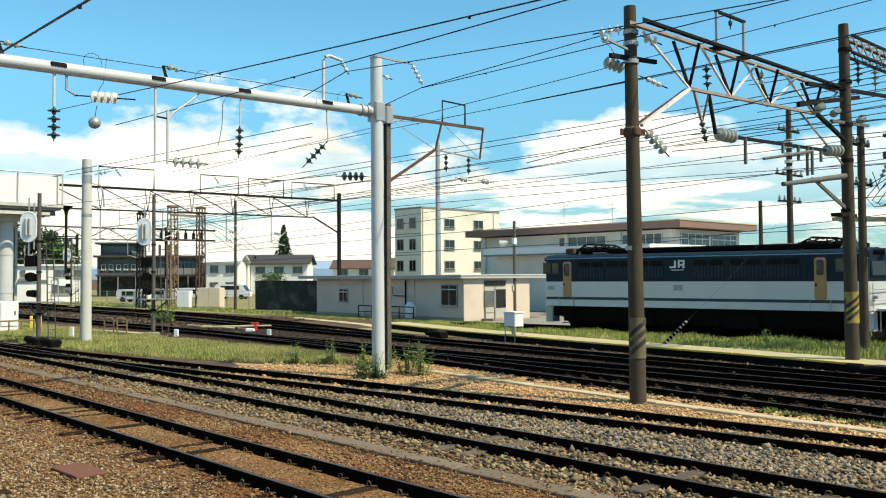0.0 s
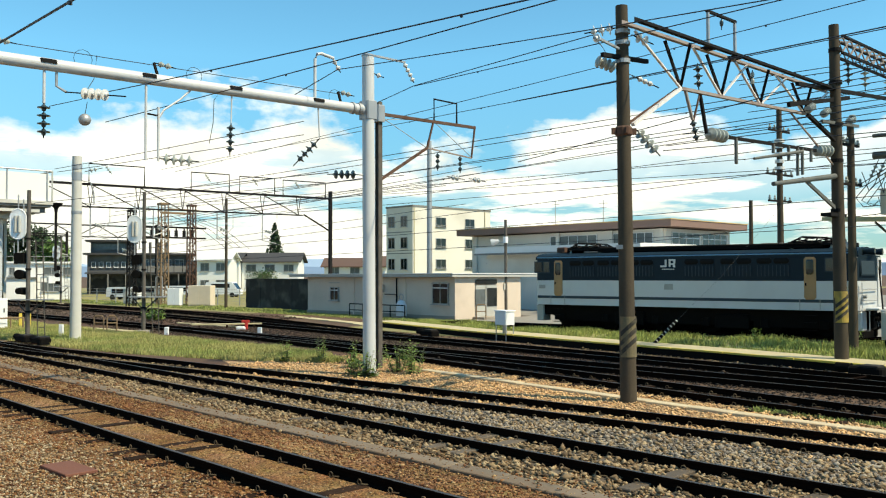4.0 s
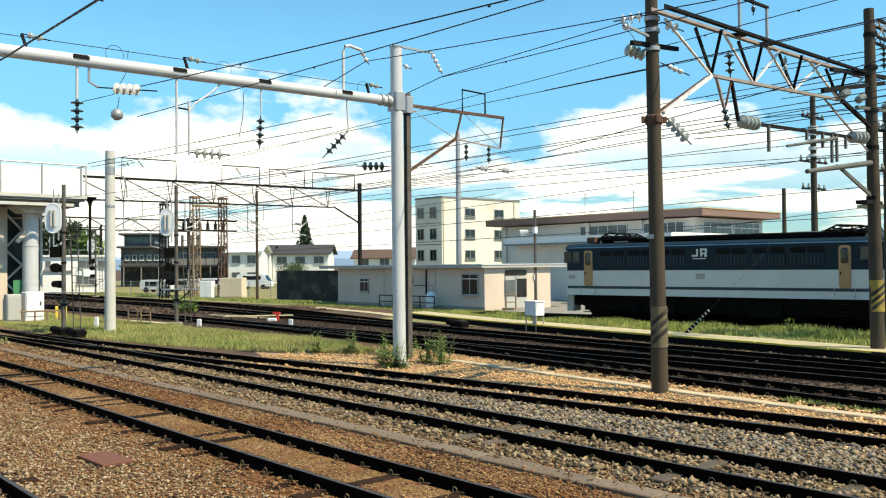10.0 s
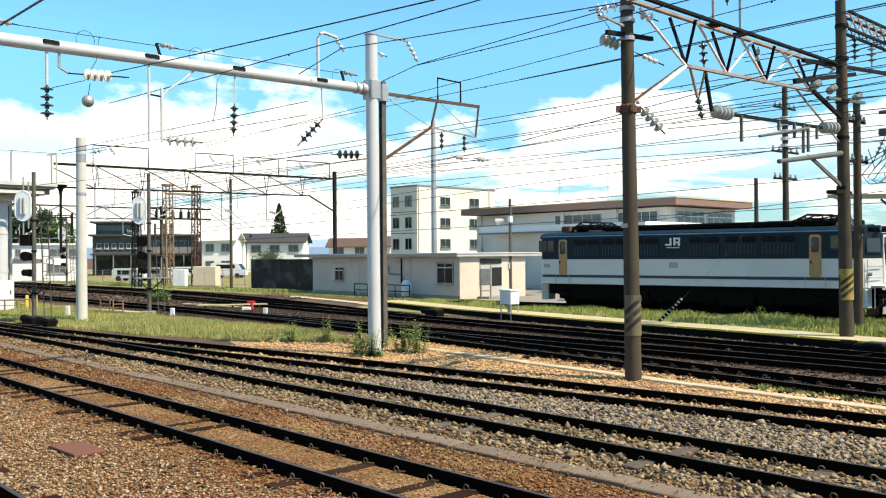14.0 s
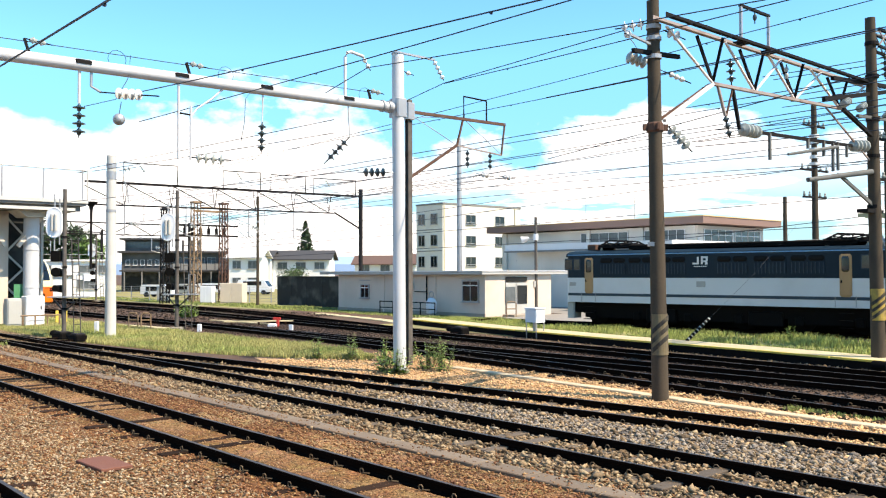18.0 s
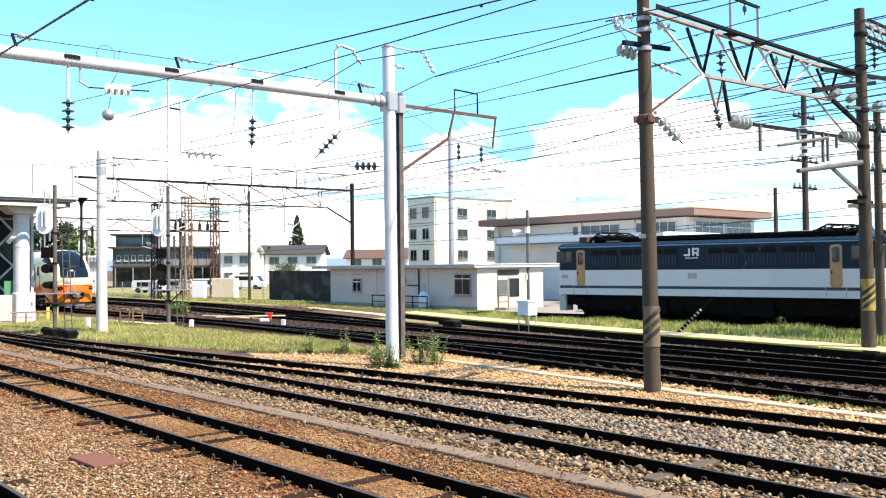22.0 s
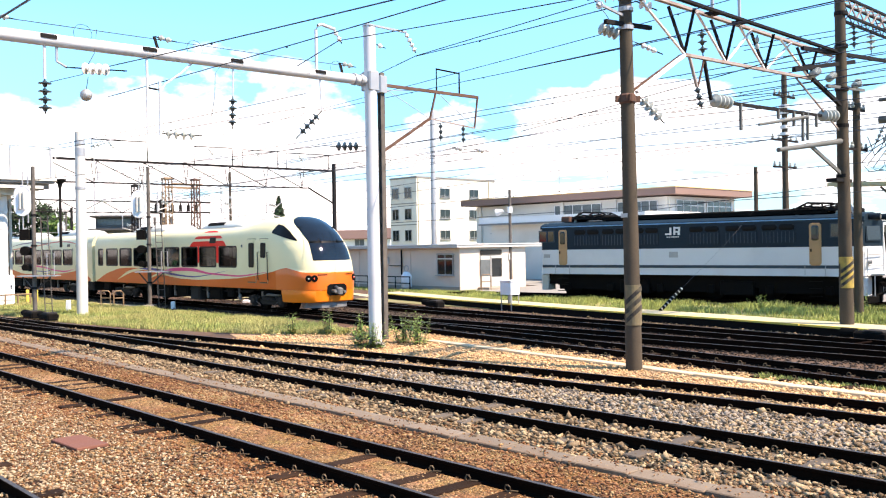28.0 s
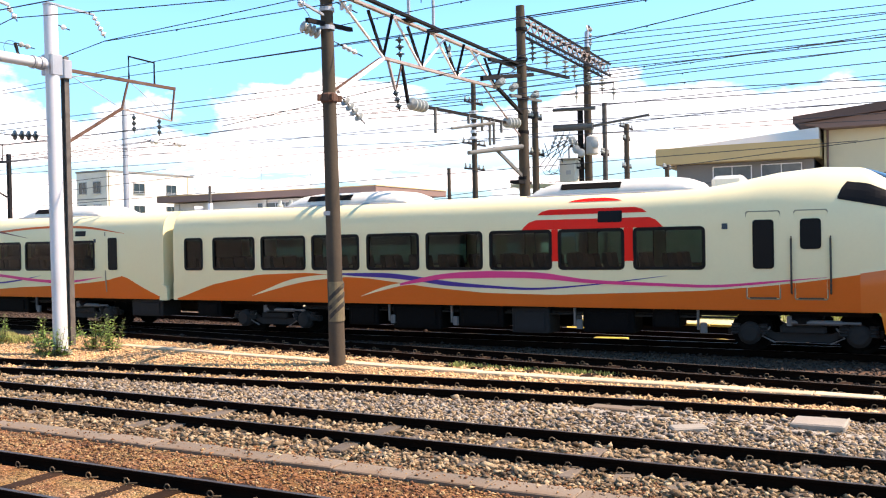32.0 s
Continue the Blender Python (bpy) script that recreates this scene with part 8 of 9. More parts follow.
        wp.bar(p, q, 0.035).bar((p[0], p[1], p[2] - 0.02), nose_point(3.0, s * 32, 0.04), 0.04)
        part("wiper", wp, M["seal"], root)
    part("coupler_recess", Mesh().prism([(-0.46, 0.98), (-0.36, 0.88), (0.36, 0.88), (0.46, 0.98), (0.46, 1.24), (0.34, 1.33), (-0.34, 1.33), (-0.46, 1.24)], "x", -0.2, 0.01), M["seal"], root)
    part("coupler", Mesh().box((0.06, 0, 1.06), (0.42, 0.26, 0.26), 0, 0.05).cyl((-0.03, 0.2, 1.02), (0.27, 0.2, 1.02), 0.06).cyl((-0.03, -0.22, 1.05), (0.22, -0.22, 1.05), 0.07).cyl((0.02, -0.1, 1.2), (0.22, -0.14, 1.2), 0.05), M["damper_pale"], root)
    sp = Mesh()
    for s in (-1, 1):
        sp.prism([(-0.12, 0), (-0.2, s * 0.6), (-0.7, s * 1.0), (-0.95, s * 1.0), (-0.5, 0)], "z", 0.4, 0.63)
    part("snow_plough", sp, M["plough_grey"], root, "grey snow plough under the nose")
    # roof and underside
    roof_unit(root, -16.7, -12.8, 3.70)
    roof_unit(root, -9.4, -5.4, 3.70)
    part("roof_horn", Mesh().box((-4.9, 0, 3.9), (0.7, 0.6, 0.25), 0, 0.08), M["roof_white"], root)
    for x in (-17.6, -17.2):
        part("roof_insulator", Mesh().lathe((x, 0, 3.7), (0, 0, 1), [(0, 0.08), (0.1, 0.1), (0.16, 0.06), (0.25, 0.05)], 10), M["porcelain_grey"], root)
    bogie(root, -17.0, WHEELS)
    bogie(root, -3.3, WHEELS)
    under_gear(root, [(-14.0, 0.9, 0.55, "under"), (-12.4, 1.4, 0.6, "under"), (-10.6, 1.2, 0.5, "under"), (-9.3, 0.95, 0.62, "unit_dark"), (-7.4, 1.2, 0.55, "under"), (-6.1, 0.6, 0.4, "under"), (-19.3, 0.9, 0.45, "under")], (-13.2, -11.4, -8.2, -5.4))
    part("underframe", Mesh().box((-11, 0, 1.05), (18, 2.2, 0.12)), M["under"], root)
    part("gangway", Mesh().box((-20.6, 0, 2.3), (0.35, 1.7, 2.3)), M["seal"], root)
    part("end_fairing", Mesh().box((-20.42, -1.36, 1.35), (0.16, 0.06, 0.5)), M["cream"], root)
    return root


def mid_car(index):
    root = thing("train_car", "cream express car with an orange wave along its sill", "train car", "express train")
    wave = [(-20.45, 1.12), (-19.6, 1.30), (-18.4, 1.60), (-17.0, 1.80), (-15.6, 1.84), (-14.3, 1.74), (-12.9, 1.50), (-11.6, 1.38), (-10.0, 1.38), (-8.2, 1.33), (-6.5, 1.42), (-4.6, 1.49), (-3.4, 1.58), (-2.6, 1.66), (-1.95, 1.79), (-1.85, 1.79), (-1.2, 1.50), (-0.2, 1.10)]
    xs = list(np.arange(-20.45, -0.2, 0.25)) + [-0.2]
    wins = [(-18.35 + 1.723 * k, -16.91 + 1.723 * k) for k in range(9)]
    weld(part("body", shell_mesh(xs, lambda x: spline(wave, x), False, wins), [M["cream"], M["orange"]], root))
    for x0, x1 in wins:
        car_window(root, x0, x1)
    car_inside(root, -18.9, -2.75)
    for x0, x1 in ((-2.5, -2.1), (-19.4, -19.0)):
        side_panel("door_window", root, round_rect(x0, x1, 1.98, 2.97, 0.06), M["seal"], 0.012)
    # sliding door joint beside the end window
    side_panel("door_joint", root, [(-2.63, 1.30), (-2.59, 1.30), (-2.60, 1.75), (-2.61, 3.15), (-2.66, 3.15), (-2.66, 1.75)], M["door_line"], 0.010)
    side_panel("destination_sign", root, round_rect(-3.95, -3.48, 3.04, 3.20, 0.02), M["seal"], 0.012)
    side_panel("vent", root, round_rect(-3.12, -3.02, 2.82, 2.94, 0.01), M["stripe"], 0.01)
    for keys, w, m, lift in (([(-14.6, 2.93), (-12.6, 2.99), (-10.6, 3.06), (-8.3, 3.20), (-6.4, 3.33), (-4.9, 3.36), (-3.4, 3.30), (-1.8, 3.09)], 0.07, "orange", 0.008),
                             ([(-14.0, 3.12), (-12.1, 3.30), (-9.6, 3.37), (-7.9, 3.28), (-6.2, 3.03)], 0.06, "maroon", 0.010),
                             ([(-12.6, 1.86), (-11.6, 1.84), (-9.7, 1.63), (-7.9, 1.55), (-6.8, 1.63), (-5.6, 1.80)], 0.05, "purple", 0.010),
                             ([(-12.2, 1.62), (-10.7, 1.84), (-9.3, 1.88), (-7.6, 1.80), (-6.0, 1.66), (-4.4, 1.60), (-2.75, 1.76)], 0.09, "pink", 0.012)):
        lo, hi = band_keys(keys, w)
        ribbon("ribbon", root, lo, hi, M[m], lift, "painted ribbon sweeping along the side")
    lo, hi = band_keys([(-17.5, 1.26), (-16.4, 1.55), (-15.2, 1.72), (-13.8, 1.74)], 0.09)
    ribbon("ribbon", root, lo, hi, M["pale_line"], 0.009, "pale painted line")
    roof_unit(root, -15.8, -12.4, 3.70)
    roof_unit(root, -7.2, -3.4, 3.70)
    if index % 2:
        pan = part("pantograph", Mesh().box((-10.2, 0, 3.86), (1.8, 1.4, 0.08)), M["dark_steel"], root)
        lk = Mesh()
        for s in (-1, 1):
            lk.bar((-10.9, s * 0.5, 3.92), (-9.6, s * 0.4, 4.4), 0.04).bar((-9.6, s * 0.4, 4.4), (-10.6, s * 0.3, 4.75), 0.035)
        lk.bar((-10.6, -0.8, 4.76), (-10.6, 0.8, 4.76), 0.06, 0.04)
        part("linkage", lk, M["dark_steel"], pan)
    bogie(root, -17.0, WHEELS)
    bogie(root, -3.9, WHEELS)
    under_gear(root, [(-13.5, 2.0, 0.55, "under"), (-10.6, 2.4, 0.6, "under"), (-7.4, 1.8, 0.5, "under"), (-1.1, 1.3, 0.5, "unit_dark")], (-14.8, -12.2, -9.0, -6.1))
    part("underframe", Mesh().box((-10.3, 0, 1.05), (19, 2.2, 0.12)), M["under"], root)
    part("gangway", Mesh().box((-20.6, 0, 2.3), (0.35, 1.7, 2.3)), M["seal"], root)
    part("end_fairing", Mesh().prism([(-0.34, 1.08), (-0.02, 1.08), (-0.05, 1.48), (-0.28, 1.55)], "y", -1.47, -1.36), M["cream"], root, "pale panel covering the coupling gap")
    return root


CARS.append((lead_car(), 0.0))
NOSED[0] = False
for k_ in range(3):
    CARS.append((mid_car(k_), -CAR_PITCH * (k_ + 1) + (0.1 if k_ == 0 else 0.1)))


# ---- lineside things ----
def colour_signal(x, y, top, label):
    root = thing("railway_signal", label, "railway signal", "railway signals", at=pose(x, y, 0, 0, 0, 47))
    part("post", Mesh().cyl((0, 0, -0.1), (0, 0, top), 0.095, 0.08, 14), M["signal_post"], root, smooth=True)
    part("foot", Mesh().box((0, 0, 0.06), (0.5, 0.5, 0.26), 0, 0.03), M["concrete"], root)
    oval = [(-0.42 + 0.33 * math.cos(a), 4.95 + 0.33 * math.sin(a) + (0.3 if math.sin(a) > 0 else -0.3)) for a in np.linspace(0.13, 6.41, 25)[:24]]
    sh = part("shield", Mesh().prism(oval, "y", -0.10, -0.06), M["box_white"], root, "white oval signal shield")
    part("rim", Mesh().tube([(x_, -0.08, z_) for x_, z_ in oval + oval[:1]], 0.035, 6), M["box_white"], sh)
    for dx in (-0.5, -0.34):
        part("route_lamp", Mesh().cyl((dx, -0.14, 4.6), (dx, -0.14, 5.3), 0.06, n=10), M["box_grey"], sh)
    part("shield_bracket", Mesh().bar((0, 0, 5.2), (-0.6, -0.08, 5.2), 0.05).bar((0, 0, 4.6), (-0.6, -0.08, 4.6), 0.05).cyl((-0.42, -0.05, 3.6), (-0.42, -0.05, 6.2), 0.03).cyl((-0.2, -0.05, 4.0), (-0.2, -0.05, 6.0), 0.03), M["galv"], root)
    for z, w, h, n in ((3.50, 0.40, 0.46, 4), (2.82, 0.40, 0.40, 10), (2.12, 0.28, 0.30, 8)):
        ring = [(-0.36 + w / 2 * math.cos(a) * (1.41 if n == 4 else 1), z + h / 2 * math.sin(a) * (1.41 if n == 4 else 1)) for a in np.linspace(math.pi / n, math.pi / n + 2 * math.pi, n + 1)[:n]]
        hd = part("signal_head", Mesh().prism(ring, "y", -0.12, 0.14), M["under"], root, "black signal lamp housing")
        part("hood", Mesh().cyl((-0.36, 0.14, z), (-0.36, 0.45, z - 0.02), 0.15, 0.17, 12), M["under"], hd)
    pf = part("work_platform", Mesh().box((0.2, 0, 1.75), (1.6, 0.6, 0.05)), M["galv"], root)
    part("guard", Mesh().tube([(0.95, -0.25, 1.75), (0.95, -0.25, 2.7), (0.65, -0.25, 2.7), (0.65, -0.25, 1.75)], 0.02), M["galv"], pf)
    part("stay", Mesh().bar((-0.5, 0, 1.72), (0, 0, 1.1), 0.05).bar((0.7, 0, 1.72), (0, 0, 1.1), 0.05), M["black_paint"], pf)
    ld = Mesh()
    for s in (0.42, 0.72):
        ld.bar((s, 0.05, 0), (s - 0.15, 0.05, 4.3), 0.035)
    for k in range(13):
        z = 0.25 + k * 0.32
        ld.cyl((0.42 - 0.035 * z, 0.05, z), (0.72 - 0.035 * z, 0.05, z), 0.015, n=6)
    part("ladder", ld, M["signal_post"], root, "thin steel ladder")
    for z in (1.2, 3.0, 4.3):
        part("band", Mesh().cyl((0, 0, z), (0, 0, z + 0.08), 0.12, n=14), M["dark_steel"], root)
    return root


colour_signal(-39.05, 12.87, 6.4, "grey signal post with black lamp heads and white shield")
colour_signal(-39.75, 18.3, 6.7, "grey signal post with a ladder and white shield")
colour_signal(-84.0, 30.6, 6.4, "distant signal post with black lamp heads")


def equipment_box(x, y):
    root = thing("equipment_box", "white lineside equipment box on thin legs", "cabinet", at=pose(x, y, 0.0, 0, 0, -8))
    part("body", Mesh().box((0, 0, 0.95), (0.72, 0.5, 0.56), 0, 0.03), M["box_white"], root)
    part("lid", Mesh().box((0, 0, 1.25), (0.78, 0.56, 0.05), 0, 0.015), M["box_white"], root)
    for sx in (-1, 1):
        for sy in (-1, 1):
            part("leg", Mesh().box((sx * 0.32, sy * 0.2, 0.34), (0.035, 0.035, 0.7)), M["galv"], root)
    part("conduit", Mesh().cyl((0, 0, 0), (0, 0, 0.7), 0.09), M["galv"], root)
    return root


equipment_box(-24.8, 27.15)


def stay_guard(x, y):
    root = thing("stay_wire_guard", "slanting guy-wire guard with black and white bands", "guy guard")
    p, q = Vector((x, y, 0.18)), Vector((x + 0.3, y + 1.2, 1.06))
    for k in range(9):
        part("band", Mesh().cyl(p.lerp(q, k / 9), p.lerp(q, (k + 0.68) / 9), 0.065, n=10), M["under"], root)
        part("pale_band", Mesh().cyl(p.lerp(q, (k + 0.68) / 9), p.lerp(q, (k + 1) / 9), 0.05, n=10), M["pale_conc"], root)
    part("anchor", Mesh().box((x, y - 0.03, 0.08), (0.3, 0.3, 0.24)), M["concrete"], root)
    part("guy_wire", Mesh().tube([q, (x + 0.42, y + 4.2, 2.66), (x + 0.6, y + 9.5, 5.9)], 0.003, 5), M["wire"], root)


stay_guard(-17.6, 27.0)


def flood_lamp():
    root = pole("lamp_post", (-38.03, 41.75, 0), 6.3, 0.11, 0.09, M["signal_post"], "slim grey lamp post with a floodlight by the hut door")
    part("arm", Mesh().bar((0, 0, 4.85), (-0.5, -0.3, 4.85), 0.06), M["galv"], root)
    hd = part("floodlight", Mesh().lathe((-0.35, -0.25, 4.95), (-0.75, -0.5, -0.25), [(0, 0.08), (0.15, 0.14), (0.45, 0.24), (0.5, 0.24), (0.5, 0.2)], 16), M["white_steel"], root, smooth=30)
    part("lens", Mesh().lathe((-0.72, -0.5, 4.83), (-0.75, -0.5, -0.25), [(0, 0.2), (0.02, 0.19)], 16), M["glass"], hd)
    part("speaker", Mesh().box((0.1, -0.1, 5.0), (0.2, 0.25, 0.4)), M["box_white"], root)
    part("meter", Mesh().box((-0.1, -0.12, 2.0), (0.3, 0.2, 0.4)), M["box_grey"], root)


flood_lamp()


def small_frame(name, x, y, w, h, rz, label):
    root = thing(name, label, "barrier", at=pose(x, y, 0, 0, 0, rz))
    part("hoop", Mesh().tube([(-w / 2, 0, 0), (-w / 2, 0, h - 0.1), (-w / 2 + 0.1, 0, h), (w / 2 - 0.1, 0, h), (w / 2, 0, h - 0.1), (w / 2, 0, 0)], 0.035, 8), M["orange_post"], root, smooth=True)
    part("rail", Mesh().cyl((-w / 2, 0, h * 0.55), (w / 2, 0, h * 0.55), 0.03), M["orange_post"], root)
    return root


small_frame("orange_hoop", -43.1, 17.55, 0.55, 0.78, 30, "small orange steel hoop barrier by the line")
small_frame("orange_hoop", -42.5, 17.95, 0.45, 0.78, 70, "small orange steel hoop barrier by the line")
small_frame("orange_hoop", -37.2, 38.6, 0.6, 0.95, 60, "rusty orange hoop barrier before the hut door")


def gas_tank():
    root = thing("white_tank", "small white metal tank with a valve wheel beside the hut", "tank", at=pose(-42.1, 36.4, 0))
    part("body", Mesh().lathe((0, 0, 0.15), (0, 0, 1), [(0, 0.30), (0.05, 0.34), (0.75, 0.34), (0.95, 0.2), (1.0, 0.1)], 18), M["box_white"], root, smooth=True)
    part("ring", Mesh().tube([(0.2 * math.cos(a), 0, 1.35 + 0.2 * math.sin(a)) for a in np.linspace(0, 2 * math.pi, 13)], 0.03), M["galv"], root)
    part("stand", Mesh().box((0, 0, 0.08), (0.7, 0.7, 0.16)), M["concrete"], root)
    fence = thing("pipe_rail", "dark pipe railing along the hut wall", "railing")
    part("rail", Mesh().cyl((-46.8, 35.9, 0.85), (-41.2, 35.9, 0.85), 0.035).cyl((-46.8, 35.9, 0.45), (-41.2, 35.9, 0.45), 0.03), M["dark_steel"], fence)
    for k in range(5):
        part("post", Mesh().cyl((-46.8 + k * 1.4, 35.9, 0), (-46.8 + k * 1.4, 35.9, 0.87), 0.035), M["dark_steel"], fence)


gas_tank()


def cabinet(name, x, y, w, d, h, material, label, rz=0):
    root = thing(name, label, "cabinet", at=pose(x, y, 0, 0, 0, rz))
    part("body", Mesh().box((0, 0, h / 2 + 0.1), (w, d, h), 0, 0.03), material, root)
    for s in (-1, 1):
        part("door", Mesh().box((s * w / 4, -d / 2 - 0.015, h / 2 + 0.1), (w / 2 - 0.04, 0.03, h - 0.12)), material, root)
    part("plinth", Mesh().box((0, 0, 0.05), (w + 0.06, d + 0.06, 0.12)), M["concrete"], root)
    return root


cabinet("white_cabinet", -73.9, 37.0, 1.15, 0.8, 1.5, M["box_white"], "white metal cabinet in the weeds", 40)
cabinet("cream_cabinet", -72.6, 38.9, 2.1, 1.2, 1.75, M["box_cream"], "large cream metal cabinet behind a low rail", 40)
cabinet("grey_cabinet", -82.0, 36.4, 1.1, 0.7, 1.4, M["box_grey"], "grey steel lineside relay cabinet", 40)


def marker(x, y, h, label="white painted lineside marker post"):
    root = thing("marker_post", label, "marker", at=pose(x, y, 0, 0, 0, 40))
    part("post", Mesh().box((0, 0, h / 2), (0.2, 0.12, h), 0, 0.02), M["box_white"], root)


marker(-40.8, 14.9, 0.55)
marker(-38.6, 18.9, 0.35)
marker(-36.0, 22.3, 0.3)


def point_machine(x, y, rz, label):
    root = thing("point_machine", label, "point machine", at=pose(x, y, 0, 0, 0, rz))
    part("body", Mesh().box((0, 0, 0.2), (0.9, 0.45, 0.26), 0, 0.05), M["under"], root)
    part("motor", Mesh().cyl((-0.45, 0, 0.26), (-0.85, 0, 0.26), 0.13), M["under"], root)
    part("throw_rod", Mesh().cyl((0.2, 0, 0.12), (0.2, -1.6, 0.12), 0.03), M["rail"], root)
    part("lid", Mesh().box((0.1, 0, 0.35), (0.5, 0.4, 0.06), 0, 0.02), M["bogie_dark"], root)


point_machine(-37.6, 12.3, 5, "black point machine with rods beside the turnout")
point_machine(-35.9, 12.35, 3, "black point machine with rods beside the turnout")
point_machine(-28.3, 26.1, -6, "dark point machine near the low platform")
point_machine(-9.0, 23.9, -6, "dark point machine beside the running line")


def rust_plate():
    ob = part("rust_plate", Mesh().box((-12.6, 4.72, 0.045), (0.9, 0.45, 0.04), 2, 0.01), M["rust_plate"])
    tagged(ob, "flat red-brown rusted cover plate lying on the ballast", "cover plate")


rust_plate()


def loose_slab(x, y, w, d, h, rz, material, label):
    ob = part("loose_slab", Mesh().box((0, 0, h / 2), (w, d, h), 0, 0.02), M[material], at=pose(x, y, 0.03, 1.5, -1, rz))
    tagged(ob, label, "slab", "loose slabs")


loose_slab(-4.0, 13.25, 0.7, 0.26, 0.05, -10, "trough", "grey-brown broken concrete trough lid on ballast")
loose_slab(-3.5, 13.5, 0.5, 0.24, 0.05, 12, "trough", "grey-brown broken concrete trough lid on ballast")
loose_slab(-1.0, 13.05, 0.7, 0.5, 0.10, -4, "concrete", "pale concrete lid lying loose on ballast")
loose_slab(-2.6, 12.2, 0.5, 0.25, 0.07, 30, "concrete", "small pale concrete piece on ballast")
loose_slab(-8.5, 24.3, 1.1, 0.25, 0.06, -4, "yellow", "yellow painted board beside the line")
loose_slab(-6.6, 21.95, 0.9, 0.2, 0.08, -2, "yellow", "yellow painted board beside the line")
loose_slab(-4.2, 22.3, 0.9, 0.2, 0.08, -2, "yellow", "yellow painted board beside the line")

strip("path_boards", [(-58, 17.2), (-47, 17.9), (-40.5, 18.75)], 0.55, 0.06, M["yellow_pale"], "sun-bleached yellow walkway boards along the line", 1.4, "walkway")
strip("path_boards", [(-47, 23.7), (-40.5, 24.1)], 0.3, 0.08, M["yellow_pale"], "sun-bleached yellow boards between two lines", 1.4, "walkway")
strip("path_boards", [(-37, 30.0), (-41, 31.2), (-50, 33.0)], 0.8, 0.05, M["yellow_pale"], "pale yellow path leading towards the hut", 1.5, "walkway")


pk = thing("walkway_plank", "long sun-bleached yellow plank across the points", "plank", at=pose(-41.3, 23.6, 0.17, 0, 0, 62))
part("board", Mesh().box((0, 0, 0.03), (3.6, 0.3, 0.06), 0, 0.01), M["yellow_pale"], pk)
for s_ in (-1.4, 0, 1.4):
    part("batten", Mesh().box((s_, 0, -0.085), (0.1, 0.34, 0.17)), M["sleeper"], pk)
mk = thing("stop_marker", "small red and white painted marker by the points", "marker", at=pose(-39.2, 23.5, 0.0, 0, 0, 40))
part("post", Mesh().box((0, 0, 0.22), (0.14, 0.12, 0.44), 0, 0.02), M["lamp_red_paint"], mk)
part("cross_bar", Mesh().box((-0.05, 0, 0.42), (0.4, 0.1, 0.12), 0, 0.02), M["lamp_red_paint"], mk)
part("base", Mesh().box((-0.25, -0.1, 0.08), (0.45, 0.3, 0.18), 0, 0.05), M["box_white"], mk)


def parked_van(name, x, y, rz, paint, label, L=4.2, H=1.85):
    root = thing(name, label, "van" if H > 1.6 else "car", at=pose(x, y, 0, 0, 0, rz))
    me = Mesh()
    me.prism([(-L / 2, 0.35), (L / 2, 0.35), (L / 2 + 0.05, 0.8), (L / 2 - 0.25, 1.0), (L / 2 - 0.85, H - 0.05), (L / 2 - 1.2, H), (-L / 2 + 0.15, H), (-L / 2, H - 0.3)], "y", -0.82, 0.82)
    part("body", me, paint, root)
    for s in (-1, 1):
        part("side_window", Mesh().box((-0.2, s * 0.825, H - 0.45), (L * 0.55, 0.02, 0.5)), M["glass"], root)
        for x_ in (-L * 0.3, L * 0.3):
            part("wheel", Mesh().cyl((x_, s * 0.66, 0.31), (x_, s * 0.86, 0.31), 0.31, n=16), M["tyre"], root)
    part("windscreen", Mesh().prism([(L / 2 - 0.27, 1.05), (L / 2 - 0.22, 1.05), (L / 2 - 0.78, H - 0.12), (L / 2 - 0.83, H - 0.12)], "y", -0.7, 0.7), M["glass"], root)
    return root


parked_van("parked_van", -38.6, 49.0, 200, M["car_white"], "white delivery van parked beside the hut")
parked_van("parked_car", -98.0, 43.0, 35, M["car_white"], "white car parked beyond the fence", 4.0, 1.45)
parked_van("parked_car", -104.0, 53.0, 40, M["car_white"], "white car parked beyond the fence", 4.0, 1.45)
parked_van("parked_car", -101.0, 47.5, 30, M["box_grey"], "grey car parked beyond the fence", 4.0, 1.45)
parked_van("parked_van", -100.5, 57.0, 40, M["car_white"], "white van parked beyond the fence", 4.4, 1.9)
bl = thing("blue_drum", "bright blue plastic drum beside the parked van", "drum", at=pose(-35.9, 48.2, 0))
part("body", Mesh().lathe((0, 0, 0), (0, 0, 1), [(0, 0.3), (0.1, 0.34), (0.8, 0.34), (0.95, 0.28)], 16), M["car_blue"], bl, smooth=True)


def fence(x0, y0, x1, y1, h, label):
    root = thing("wire_fence", label, "fence")
    n = int(math.hypot(x1 - x0, y1 - y0) / 2.5)
    for k in range(n + 1):
        u = k / n
        part("post", Mesh().box((x0 + (x1 - x0) * u, y0 + (y1 - y0) * u, h / 2), (0.07, 0.07, h)), M["galv"], root)
    me = Mesh()
    for z in np.linspace(0.15, h - 0.05, 6):
        me.cyl((x0, y0, z), (x1, y1, z), 0.014, n=5)
    part("wires", me, M["galv"], root)


fence(-92, 33.5, -66, 43.5, 1.5, "grey wire fence along the yard's edge")
fence(-36, 45.5, -15, 46.3, 1.2, "grey fence behind the siding")


